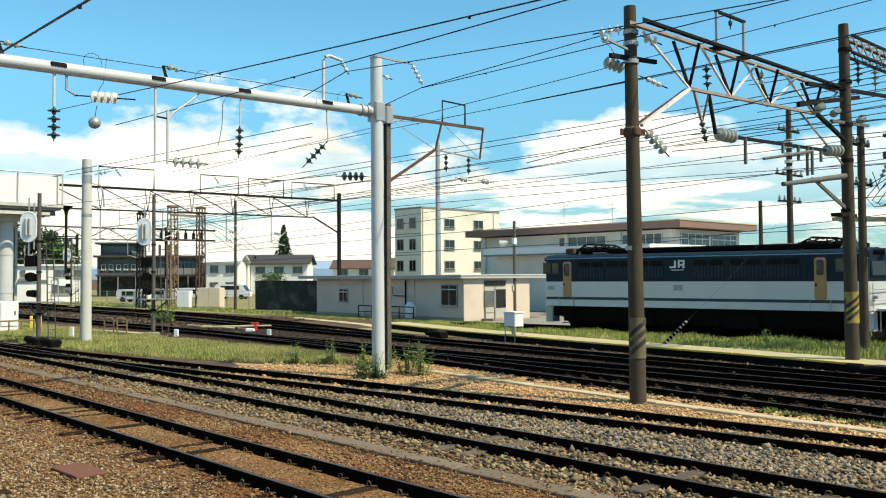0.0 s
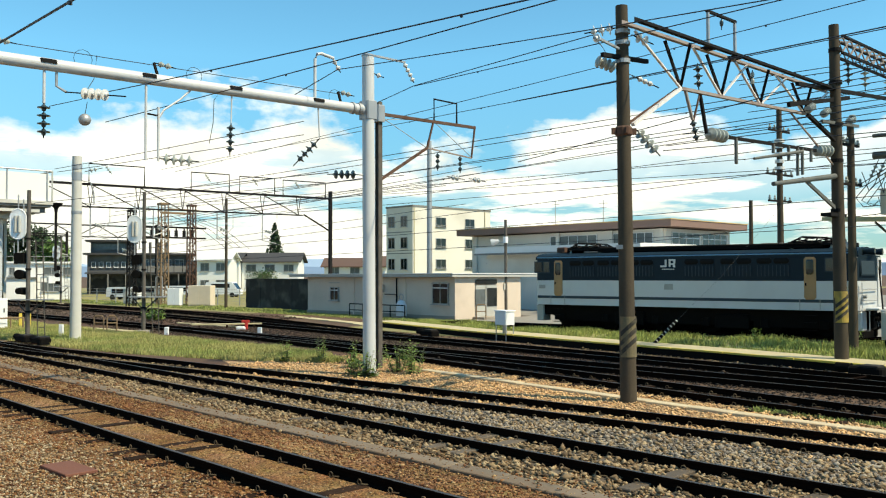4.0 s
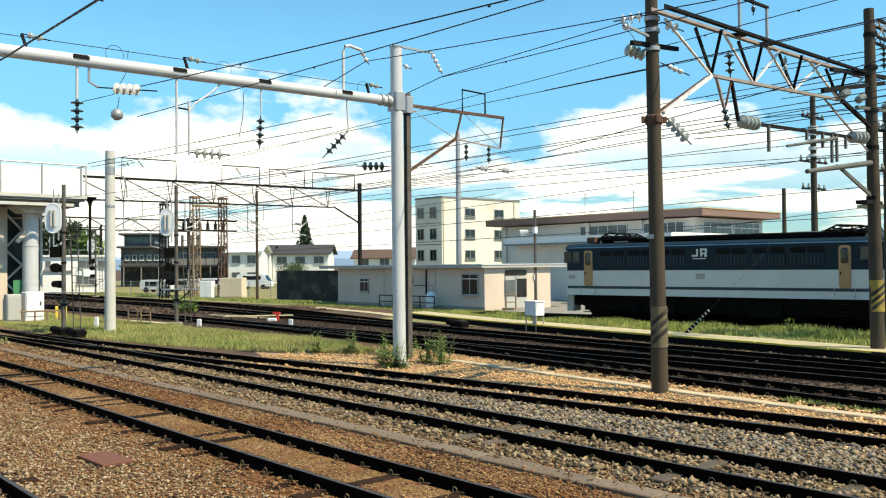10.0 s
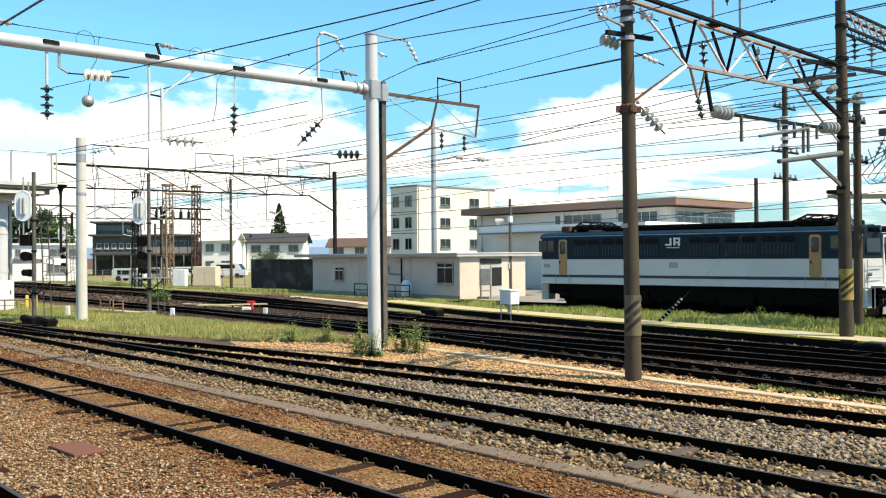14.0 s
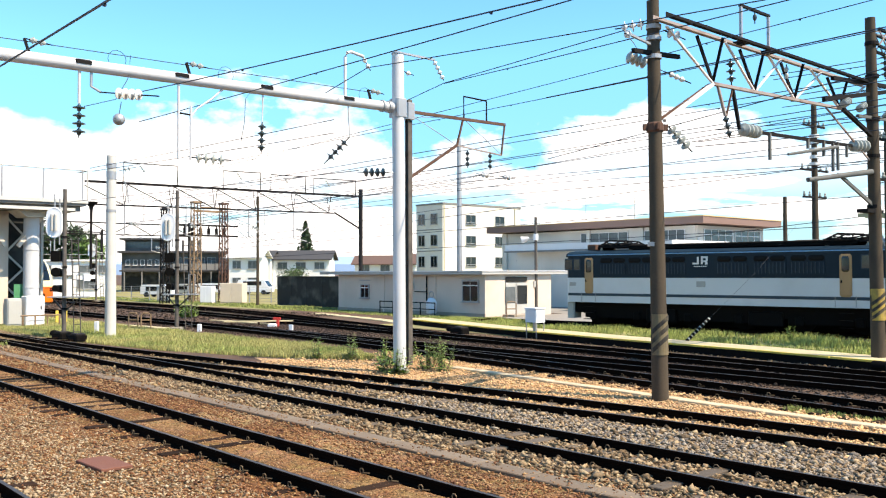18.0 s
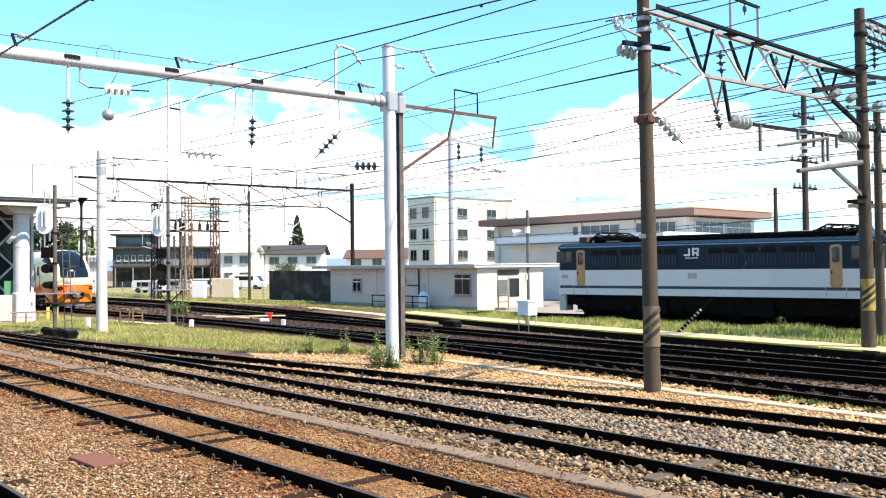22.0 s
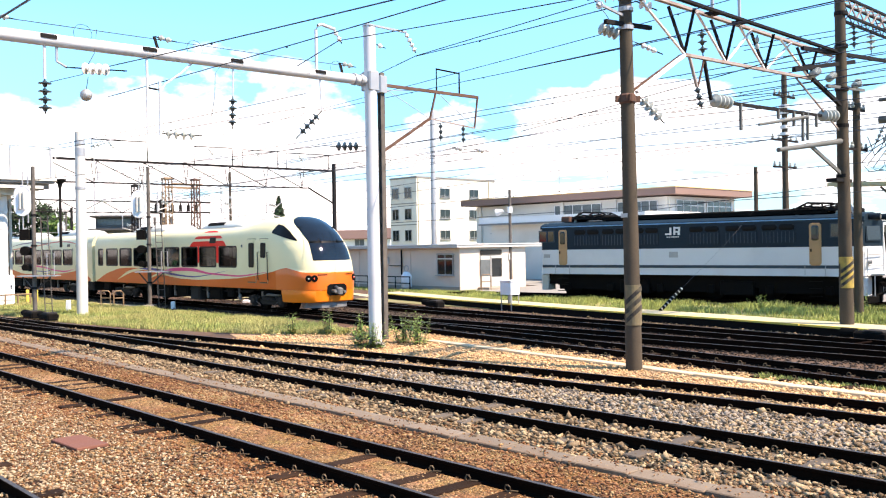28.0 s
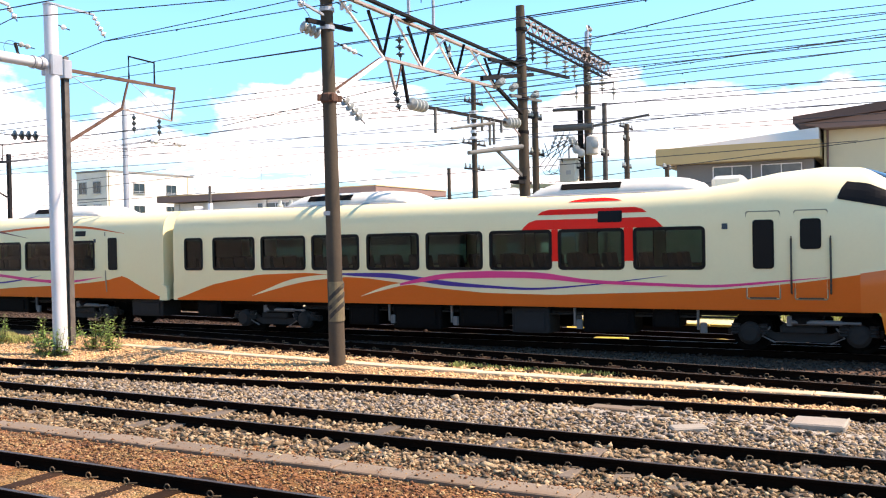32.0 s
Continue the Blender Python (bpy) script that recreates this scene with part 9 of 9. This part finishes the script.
def loading_platform():
    """Low concrete ledge behind the siding's end, with a striped post and stay before it."""
    root = thing("loading_ledge", "low weathered concrete ledge behind the siding", "platform", kind="structure")
    for k in range(9):
        x0, x1 = -13.0 + 3 * k, -10.02 + 3 * k
        y0, y1 = 39.3 + 0.11 * (x0 + 13), 39.3 + 0.11 * (x1 + 13)
        part("wall", Mesh().prism([(x0, y0), (x1, y1), (x1, 47.2), (x0, 47.2)], "z", -0.1, 0.46), M["wall_grey"], root)
        part("coping", Mesh().prism([(x0, y0 - 0.06), (x1, y1 - 0.06), (x1, y1 + 0.4), (x0, y0 + 0.4)], "z", 0.462, 0.55), M["concrete"], root)
    post = thing("striped_post", "grey pipe post with a yellow and black band", "post", at=pose(-10.94, 35.8, 0))
    part("shaft", Mesh().cyl((0, 0, 0), (0, 0, 1.9), 0.085, n=14), M["galv"], post, smooth=True)
    for k in range(6):
        part("band", Mesh().cyl((0, 0, 0.9 + k * 0.1), (0, 0, 1.0 + k * 0.1), 0.09, n=14), M["worn_black" if k % 2 else "yellow_worn"], post)
    stay = thing("stay_wire_guard", "leaning yellow and black striped stay guard", "guy guard")
    p, q = Vector((-10.05, 43.0, 0.5)), Vector((-11.35, 43.0, 2.09))
    for k in range(14):
        part("band", Mesh().cyl(p.lerp(q, k / 14), p.lerp(q, (k + 1) / 14), 0.055, n=10), M["black_paint" if k % 2 else "yellow_pale"], stay)
    tagged(part("white_block", Mesh().box((-10.75, 37.2, 0.2), (0.5, 0.4, 0.42), 12, 0.03), M["box_white"]), "small white painted concrete block in the grass", "block")


loading_platform()
lk = thing("leaning_pole", "slim dark post before the locomotive", "post", at=pose(-12.1, 33.9, 0))
part("shaft", Mesh().cyl((0, 0, 0), (-0.25, 0.1, 3.0), 0.03, n=8), M["dark_steel"], lk)


# ---- plants ----
def weed(x, y, h, n, spread, seed, tone="leaf", leaf=0.1):
    rnd = random.Random(seed)
    root = thing("weed_plant", "leafy green weed growing at the foot of a pole", "plant", "weeds", at=pose(x, y, 0))
    st, lf = Mesh(), Mesh()
    for k in range(n):
        a, d = rnd.uniform(0, 6.28), rnd.uniform(0, spread)
        hh = h * rnd.uniform(0.5, 1.05)
        b = Vector((math.cos(a) * d * 0.5, math.sin(a) * d * 0.5, 0))
        t = b + Vector((math.cos(a) * d * 0.6, math.sin(a) * d * 0.6, hh))
        st.cyl(b, t, 0.008, 0.004, 5, False)
        m = int(hh / 0.028)
        for j in range(m):
            u = (j + 1) / m
            c = b.lerp(t, u)
            la = rnd.uniform(0, 6.28)
            ln = leaf * (1.25 - 0.75 * u) * rnd.uniform(0.7, 1.3)
            o = Vector((math.cos(la), math.sin(la), rnd.uniform(-0.2, 0.5))) * ln
            w = Vector((-math.sin(la), math.cos(la), 0)) * ln * 0.22
            mid = c + o * 0.5
            lf.add([c, mid - w, c + o, mid + w], [(0, 1, 2, 3)])
    part("stem", st, M["bark"], root)
    part("leaves", lf, M[tone], root)


for i_, (x_, y_, h_, n_, s_, l_) in enumerate(((-18.55, 14.75, 0.75, 16, 0.5, 0.14), (-19.3, 14.9, 0.6, 12, 0.5, 0.14), (-18.9, 16.2, 0.9, 14, 0.4, 0.12), (-18.2, 16.1, 0.95, 14, 0.45, 0.11), (-22.6, 16.3, 0.85, 10, 0.35, 0.12), (-21.5, 16.7, 0.75, 10, 0.4, 0.13), (-21.2, 17.2, 0.55, 10, 0.5, 0.22), (-20.6, 16.0, 0.5, 10, 0.5, 0.14), (-23.6, 15.6, 0.65, 7, 0.25, 0.12), (-20.0, 17.4, 0.75, 8, 0.4, 0.12), (-51.0, 24.2, 0.9, 14, 0.9, 0.3), (-13.0, 33.0, 0.8, 10, 0.6, 0.15), (-16.5, 32.6, 0.7, 8, 0.5, 0.15))):
    weed(x_, y_, h_, n_, s_, 40 + i_, "weed_leaf", l_ * 1.25)
for i_ in range(9):
    weed(-13.2 + i_ * 1.35, 46.6, 1.0 + 0.25 * (i_ % 3), 12, 0.6, 80 + i_, "leaf", 0.22)


def tree(name, x, y, h, r, seed, tone, label, conical=False, n=2600):
    rnd = random.Random(seed)
    root = thing(name, label, "tree", at=pose(x, y, 0))
    tk = Mesh().cyl((0, 0, -0.2), (0.1, 0, h * 0.8), h * 0.028, h * 0.008, 10)
    for k in range(9):
        a, z = rnd.uniform(0, 6.28), h * rnd.uniform(0.3, 0.75)
        tk.cyl((0.05, 0, z), (math.cos(a) * r * 0.7, math.sin(a) * r * 0.7, z + h * 0.12), h * 0.008, h * 0.002, 6, False)
    part("trunk", tk, M["bark"], root)
    lf = Mesh()
    blobs = [(rnd.uniform(-0.6, 0.6) * r, rnd.uniform(-0.6, 0.6) * r, h * rnd.uniform(0.4, 0.9), r * rnd.uniform(0.3, 0.55)) for _ in range(16)]
    for k in range(n):
        if conical:
            z = h * (0.15 + 0.85 * rnd.random() ** 1.3)
            rr = r * (1.03 - z / h) * math.sqrt(rnd.random()) * rnd.choice((0.75, 1.0, 1.15))
            a = rnd.uniform(0, 6.28)
            c = Vector((math.cos(a) * rr, math.sin(a) * rr, z))
        else:
            bx, by, bz, br = rnd.choice(blobs)
            d = Vector((rnd.gauss(0, 1), rnd.gauss(0, 1), rnd.gauss(0, 0.8))).normalized() * br * rnd.uniform(0.6, 1.1)
            c = Vector((bx, by, bz)) + d
        s = 0.028 * h * rnd.uniform(0.6, 1.4)
        u = Vector((rnd.gauss(0, 1), rnd.gauss(0, 1), rnd.gauss(0, 1))).normalized() * s
        v = u.cross(Vector((rnd.gauss(0, 1), rnd.gauss(0, 1), rnd.gauss(0, 1)))).normalized() * s * 0.6
        lf.add([c - u, c + v, c + u, c - v], [(0, 1, 2, 3)])
    part("crown", lf, M[tone], root)


tree("broadleaf_tree", -128.0, 43.3, 9.6, 3.3, 1, "leaf_dark", "dark green broadleaf tree behind the shed")
tree("broadleaf_tree", -119.0, 42.4, 7.6, 2.0, 2, "leaf", "green broadleaf tree behind the shed")
tree("broadleaf_tree", -134.0, 40.0, 10.5, 4.6, 5, "leaf_dark", "dark green broadleaf tree behind the shed")
tree("conifer_tree", -213.0, 136.7, 17.5, 4.4, 3, "leaf_dark", "dark distant conifer above the roofs", True, 1500)
tree("broadleaf_tree", -113.0, 70.5, 3.4, 1.8, 7, "leaf", "green garden tree before the white house")
tree("broadleaf_tree", -110.0, 68.5, 3.6, 2.4, 8, "leaf_dark", "dark garden shrub behind the block wall", False, 1400)


# ---- far line furniture ----
for x_, y_, h_ in ((-92, 24.5, 8.0), (-118, 36.0, 8.5), (-100, 14.5, 8.0), (-84.0, 40.5, 7.4)):
    switch_post(x_, y_, h_, 0.15, M["conc_pole"], "dark concrete catenary pole beside the far lines", [(h_ - 0.8, 1.0)])


def far_gantry(x, y0, y1, z, label):
    root = thing("steel_gantry", label, "gantry")
    for y in (y0, y1):
        part("post", Mesh().box((x, y, z / 2), (0.24, 0.24, z + 0.6)), M["dark_steel"], root)
    part("top_chord", Mesh().bar((x, y0, z), (x, y1, z), 0.12, 0.12), M["dark_steel"], root)
    part("bottom_chord", Mesh().bar((x, y0, z - 1.1), (x, y1, z - 1.1), 0.1, 0.1), M["dark_steel"], root)
    n = int((y1 - y0) / 2)
    for k in range(n):
        a, b = y0 + (y1 - y0) * k / n, y0 + (y1 - y0) * (k + 1) / n
        part("web", Mesh().bar((x, a, z if k % 2 else z - 1.1), (x, b, z - 1.1 if k % 2 else z), 0.07), M["dark_steel"], root)
        if k % 3 == 1:
            part("drop_post", Mesh().tube([(x, a, z - 1.1), (x, a, z - 2.6), (x, a + 1.2, z - 2.9)], 0.05), M["galv"], root)
            disc_string(root, (x, a + 0.2, z - 2.2), (x, a + 1.1, z - 2.4), 3, 0.13, "porcelain_grey")


far_gantry(-84.0, 16.0, 40.0, 7.6, "dark steel truss gantry over the far lines")
far_gantry(-108.0, 14.0, 40.0, 7.8, "distant dark steel truss gantry")


def substation():
    root = thing("substation_frame", "orange-brown steel frame carrying bushings and switches", "switchgear")
    for y in (37.6, 40.8):
        part("beam", Mesh().bar((-76.6, 37.0 + (y - 37.6) * 0.2, 8.6 + (y - 37.6) * 0.1), (-76.7, 40.1 + (y - 37.6) * 0.2, 8.6 + (y - 37.6) * 0.1), 0.14, 0.2), M["orange_post"], root)
        part("beam", Mesh().bar((-76.6, 34.2, 6.3 + (y - 37.6) * 0.3), (-76.7, 41.5, 6.3 + (y - 37.6) * 0.3), 0.12, 0.16), M["dark_steel"], root)
    for k in range(6):
        x, y = -76.6, 36.0 + k * 0.8
        part("bushing", Mesh().lathe((x, y, 6.4), (0, 0, 1), [(0, 0.16), (0.1, 0.2), (0.2, 0.12), (0.3, 0.2), (0.4, 0.12), (0.5, 0.2), (0.6, 0.08), (0.9, 0.04)], 10), M["dark_steel"], root)
    for k in range(4):
        part("bus_wire", Mesh().tube([(-76, 37.5 + k * 0.8, 8.3), (-72.0, 38.4 + k * 0.8, 7.0), (-69.5, 39.5 + k * 0.8, 5.2)], 0.02), M["wire"], root)


substation()


# ---- ballast, grass and sleepers ----
def stones(name, n, pick, size, material, label, seed, z=0.0):
    """Loose stones scattered where pick() puts them."""
    rng = np.random.default_rng(seed)
    x, y = pick(rng, n)
    n = len(x)
    s = rng.uniform(size[0], size[1], n) * np.where(rng.random(n) < 0.08, 1.45, 1.0)
    base = np.array([(1, 0, 0), (0, 1, 0), (-1, 0, 0), (0, -1, 0), (0, 0, 1), (0, 0, -0.7)], float)
    v = base[None] * rng.uniform(0.55, 1.15, (n, 6, 1)) + rng.uniform(-0.28, 0.28, (n, 6, 3))
    v *= np.stack([rng.uniform(0.85, 1.5, n), rng.uniform(0.55, 0.95, n), rng.uniform(0.4, 0.85, n)], 1)[:, None]
    a, b = rng.uniform(0, 6.28, n), rng.uniform(-0.5, 0.5, n)
    ca, sa, cb, sb = np.cos(a), np.sin(a), np.cos(b), np.sin(b)
    X, Y, Z = v[..., 0], v[..., 1], v[..., 2]
    Y, Z = Y * cb[:, None] - Z * sb[:, None], Y * sb[:, None] + Z * cb[:, None]
    X, Y = X * ca[:, None] - Y * sa[:, None], X * sa[:, None] + Y * ca[:, None]
    v = np.stack([X, Y, Z], 2) * (s / 2)[:, None, None]
    v += np.stack([x, y, z + s * rng.uniform(0.12, 0.42, n)], 1)[:, None]
    f = np.array([(0, 1, 4), (1, 2, 4), (2, 3, 4), (3, 0, 4), (1, 0, 5), (2, 1, 5), (3, 2, 5), (0, 3, 5)])
    tris = (f[None] + 6 * np.arange(n)[:, None, None]).reshape(-1, 3)
    ob = new(name, raw_mesh(name, v.reshape(-1, 3), tris, M[material]))
    tagged(ob, label, "ballast", kind="stuff")


def band(y0, y1, x0, x1, near=0.0, jit=0.25, packed=0.88):
    """Even scatter between two lines y0(x), y1(x); near pulls stones to larger x."""
    def pick(rng, n):
        u = rng.random(n)
        x = x0 + (x1 - x0) * (u if near == 0 else 1 - (1 - u) ** (1 + near))
        lo = np.array([y0(k) for k in x]) if callable(y0) else np.full(n, float(y0))
        hi = np.array([y1(k) for k in x]) if callable(y1) else np.full(n, float(y1))
        y = lo + (hi - lo) * rng.random(n) + rng.normal(0, jit, n)
        keep = np.ones(n, bool)
        # leave the sleepers of the near tracks partly bare
        for key in ("a",):
            yc = np.interp(x, [k[0] for k in TRACKS[key]], [k[1] for k in TRACKS[key]])
            on = (np.abs(y - yc) < 1.0) & (np.abs((x / 0.62) % 1.0 - 0.5) < 0.17)
            keep &= ~(on & (rng.random(n) < 0.35))
        inside = np.abs(y - 6.64) < 0.52
        keep &= ~(inside & (rng.random(n) < packed))
        for key in "zabcdef":
            yc = np.interp(x, [k[0] for k in TRACKS[key]], [k[1] for k in TRACKS[key]])
            keep &= ~(np.abs(np.abs(y - yc) - 0.566) < 0.05)
        return x[keep], y[keep]
    return pick


def c_low(x):
    return line_y(TRACKS["c"], x) - 1.0 if x > -30 else 11.3


def c_high(x):
    return line_y(TRACKS["c"], x) + 0.9 if x > -30 else 12.2


def d_low(x):
    return line_y(TRACKS["d"], x) - 0.5 if x > -30 else 19.0


stones("rust_ballast", 70000, band(3.3, 9.3, -22, 1.5, 0.6), (0.022, 0.066), "stone_rust", "small rust-brown ballast stones", 11)
stones("rust_ballast_far", 15000, band(3.3, 9.6, -48, -20), (0.05, 0.10), "stone_rust", "small rust-brown ballast stones", 12)
stones("sandy_ballast", 16000, band(6.15, 7.12, -26, 1.5, 0.5, 0.02, 0.0), (0.014, 0.045), "stone_sand", "fine sandy grit between the rusty rails", 23, 0.012)
stones("mixed_ballast", 30000, band(2.9, 5.3, -24, -4, 0.2, 0.4), (0.022, 0.065), "stone_pale", "pale tan and grey-brown ballast stones near the first line", 13)
stones("near_ballast", 26000, band(1.4, 3.6, -24, 8, 0.0), (0.03, 0.08), "stone_pale", "grey-brown ballast stones near the first line", 21)
stones("trough_grit", 1000, band(8.54, 8.90, -34, 3, 0.4, 0.03), (0.018, 0.05), "stone_rust", "rust-brown grit strewn over the cable trough", 22, 0.05)
stones("grey_ballast", 36000, band(8.95, lambda x: max(11.4, c_low(x) + 0.4), -24, 3, 0.5), (0.04, 0.12), "stone_grey", "grey crushed-stone ballast", 14)
stones("grey_ballast_far", 9000, band(9.0, c_high, -50, -24), (0.05, 0.11), "stone_grey", "grey crushed-stone ballast", 15)
stones("blue_grey_ballast", 19000, band(lambda x: 11.2, lambda x: max(11.3, c_low(x) + 0.5), -15, 3, 0.3), (0.045, 0.105), "stone_blue", "fresh blue-grey crushed stone", 16)
stones("tan_ballast", 46000, band(lambda x: c_low(x) + 0.3, lambda x: d_low(x), -24, 3, 0.5), (0.035, 0.09), "stone_tan", "sunlit tan ballast stones", 17)
stones("dark_ballast", 30000, band(d_low, lambda x: line_y(TRACKS["f"], x) + 1.4, -46, 4), (0.05, 0.10), "stone_dark", "oily ballast stones, darkened for shade among the rails", 18)
stones("dark_ballast_far", 9000, band(19.2, 32.5, -110, -46), (0.08, 0.17), "stone_dark", "oily ballast stones, darkened for shade among the rails", 19)
stones("verge_gravel", 3500, band(lambda x: line_y(TRACKS["f"], x) + 1.2, lambda x: line_y(TRACKS["f"], x) + 2.2, -40, 4), (0.05, 0.10), "stone_grey", "grey gravel under the low platform's edge", 20)


def grass(name, n, poly_y, x0, x1, height, material, label, seed, near=0.0, width=0.016):
    rng = np.random.default_rng(seed)
    x = x0 + (x1 - x0) * rng.random(n)
    lo, hi = np.array([poly_y(k)[0] for k in x]), np.array([poly_y(k)[1] for k in x])
    y = lo + (hi - lo) * rng.random(n)
    clump = np.array([noise.noise(Vector((a * 0.45, b * 0.45, seed))) for a, b in zip(x, y)])
    keep = clump + 0.45 > rng.random(n) * 0.8
    x, y, clump = x[keep], y[keep], clump[keep]
    n = len(x)
    h = height * rng.uniform(0.45, 1.1, n) * (1 + 0.6 * clump)
    a = rng.uniform(0, 6.28, n)
    lean = h * rng.uniform(0.1, 0.55, n)
    w = width * rng.uniform(0.7, 1.5, n)
    dx, dy = np.cos(a), np.sin(a)
    bend = rng.uniform(0, 6.28, n)
    p0 = np.stack([x - dx * w, y - dy * w, np.zeros(n)], 1)
    p1 = np.stack([x + dx * w, y + dy * w, np.zeros(n)], 1)
    m0 = np.stack([x + np.cos(bend) * lean * 0.35 - dx * w * 0.7, y + np.sin(bend) * lean * 0.35 - dy * w * 0.7, h * 0.6], 1)
    m1 = np.stack([x + np.cos(bend) * lean * 0.35 + dx * w * 0.7, y + np.sin(bend) * lean * 0.35 + dy * w * 0.7, h * 0.6], 1)
    tip = np.stack([x + np.cos(bend) * lean, y + np.sin(bend) * lean, h], 1)
    v = np.stack([p0, p1, m1, m0, tip], 1).reshape(-1, 3)
    f = np.array([(0, 1, 2), (0, 2, 3), (3, 2, 4)])
    tris = (f[None] + 5 * np.arange(n)[:, None, None]).reshape(-1, 3)
    tagged(new(name, raw_mesh(name, v, tris, M[material])), label, "grass", kind="stuff")


def strip_grass(x):
    return (np.interp(x, [-120, -44, -36, -30, -25.5, -22.2], [12.5, 12.15, 12.45, 13.25, 14.6, 16.3]), np.interp(x, [-120, -40, -30, -24.5, -22.2], [17.0, 17.9, 18.4, 17.9, 16.8]))


def verge_grass(x):
    edge = np.interp(x, [-37, -28, -20, -14, -9, 0, 14], [31.2, 29.05, 27.7, 27.05, 26.2, 24.85, 23.2])
    return edge, np.interp(x, [-37, -30, -13.9, 14], [36.6, 33.3, 35.2, 38.0])


grass("meadow_grass", 130000, strip_grass, -56, -22.2, 0.17, "blade_dry", "yellow-green dry grass between the lines", 31, 0, 0.009)
grass("meadow_green", 55000, strip_grass, -60, -22.2, 0.18, "blade", "fresh green grass between the lines", 32, 0, 0.009)
grass("verge_grass", 90000, verge_grass, -37, 4, 0.25, "verge_blade", "tall green grass beside the parked locomotive", 33, 0, 0.014)
grass("hut_grass", 9000, lambda x: (34.4, 36.8), -54, -36, 0.10, "blade", "short grass before the hut", 34, 0, 0.025)
grass("far_grass", 12000, lambda x: (34.5, 38.5), -100, -54, 0.16, "blade", "weedy grass beyond the running lines", 35, 0, 0.04)
grass("track_weeds", 2600, lambda x: (16.45, 16.95), -8.5, -4.8, 0.10, "blade", "low green moss and weeds between the lines", 36, 0, 0.012)
grass("left_weeds", 1500, lambda x: (8.2, 10.0), -46, -36, 0.16, "blade", "sparse grass tufts at the ballast's edge", 37, 0, 0.02)


def sleepers():
    w = Mesh().box((0, 0, -0.03), (0.22, 2.1, 0.16), 0, 0.012)
    dark, pale = w.data("sleeper", M["sleeper"]), w.data("sleeper", M["sleeper_pale"])
    rnd = random.Random(5)
    for key, x0, x1, kind in (("a", -26, 2, dark), ("b", -22, 2, pale), ("c", -20, 2, pale), ("d", -16, 2, dark), ("z", -16, -6, dark)):
        root, keys = TRACK_OBS[key], TRACKS[key]
        k0, k1 = math.ceil(x0 / 0.62), int(x1 / 0.62)
        clips = Mesh()
        for k in range(k0, k1):
            x = (k + 0.5) * 0.62
            y = line_y(keys, x)
            ang = math.degrees(math.atan(line_y(keys, x + 0.5) - line_y(keys, x - 0.5)))
            o = new("sleeper", kind)
            o.parent = root
            o.matrix_basis = pose(x, y, (-0.026 if key == "a" else -0.015) + rnd.uniform(-0.03, 0.018), 0, 0, ang + rnd.uniform(-1.5, 1.5))
            for s in (-0.566, 0.566):
                for d in (-0.10, 0.10):
                    clips.tube([(x - 0.05 + 0.042 * math.cos(0.4 + 0.9 * j), y + s + d * 1.1, 0.068 + 0.036 * math.sin(0.4 + 0.9 * j)) for j in range(8)], 0.009, 5)
                    clips.tube([(x - 0.02, y + s + d * 1.1, 0.05), (x + 0.06, y + s + d * 0.75, 0.05), (x + 0.05, y + s + d * 0.5, 0.045)], 0.010, 5)
        cl = part("fastenings", clips, M["clip"], root)
        cl["kind"] = "stuff"


sleepers()


# ---- what moves ----
NOSE = [(0.0, -97.5), (4.0, -91.5), (8.0, -85.5), (12.0, -79.4), (15.0, -74.4), (17.0, -70.3), (18.5, -67.0), (20.0, -64.1), (21.0, -61.5), (22.0, -58.4), (23.0, -54.8), (24.0, -50.3), (24.5, -47.7), (25.5, -42.55), (26.5, -37.12), (27.0, -34.2), (28.0, -28.01), (29.0, -21.4), (29.5, -17.89), (30.0, -14.26), (30.5, -10.54), (31.0, -6.67), (31.5, -2.67), (32.0, 1.51)]


def nose_at(t):
    """Smooth distance of the train along its line."""
    xs, vs = np.array([k[0] for k in NOSE]), np.array([k[1] for k in NOSE])
    m = np.gradient(vs, xs)
    i = int(min(max(np.searchsorted(xs, t) - 1, 0), len(xs) - 2))
    h = xs[i + 1] - xs[i]
    u = (t - xs[i]) / h
    return float((2 * u ** 3 - 3 * u ** 2 + 1) * vs[i] + (u ** 3 - 2 * u ** 2 + u) * h * m[i] + (-2 * u ** 3 + 3 * u ** 2) * vs[i + 1] + (u ** 3 - u ** 2) * h * m[i + 1])


def motions():
    steps = [k * 0.25 for k in range(129)]
    for car, off in CARS:
        walk(car, [(t, pose(nose_at(t) + off, 20.6, 0)) for t in steps])
    # wheels turn with the distance run, keyed every 60 degrees or so
    start = nose_at(0)
    times, last = [0.0], start
    for f in range(1, 961):
        t = f / FPS
        if nose_at(t) - last > 0.40 or f == 960:
            times.append(t)
            last = nose_at(t)
    for ws, x in WHEELS:
        walk(ws, [(t, pose(x, 0, RAIL_Z + 0.43, 0, math.degrees((nose_at(t) - start) / 0.43), 0)) for t in times])


motions()
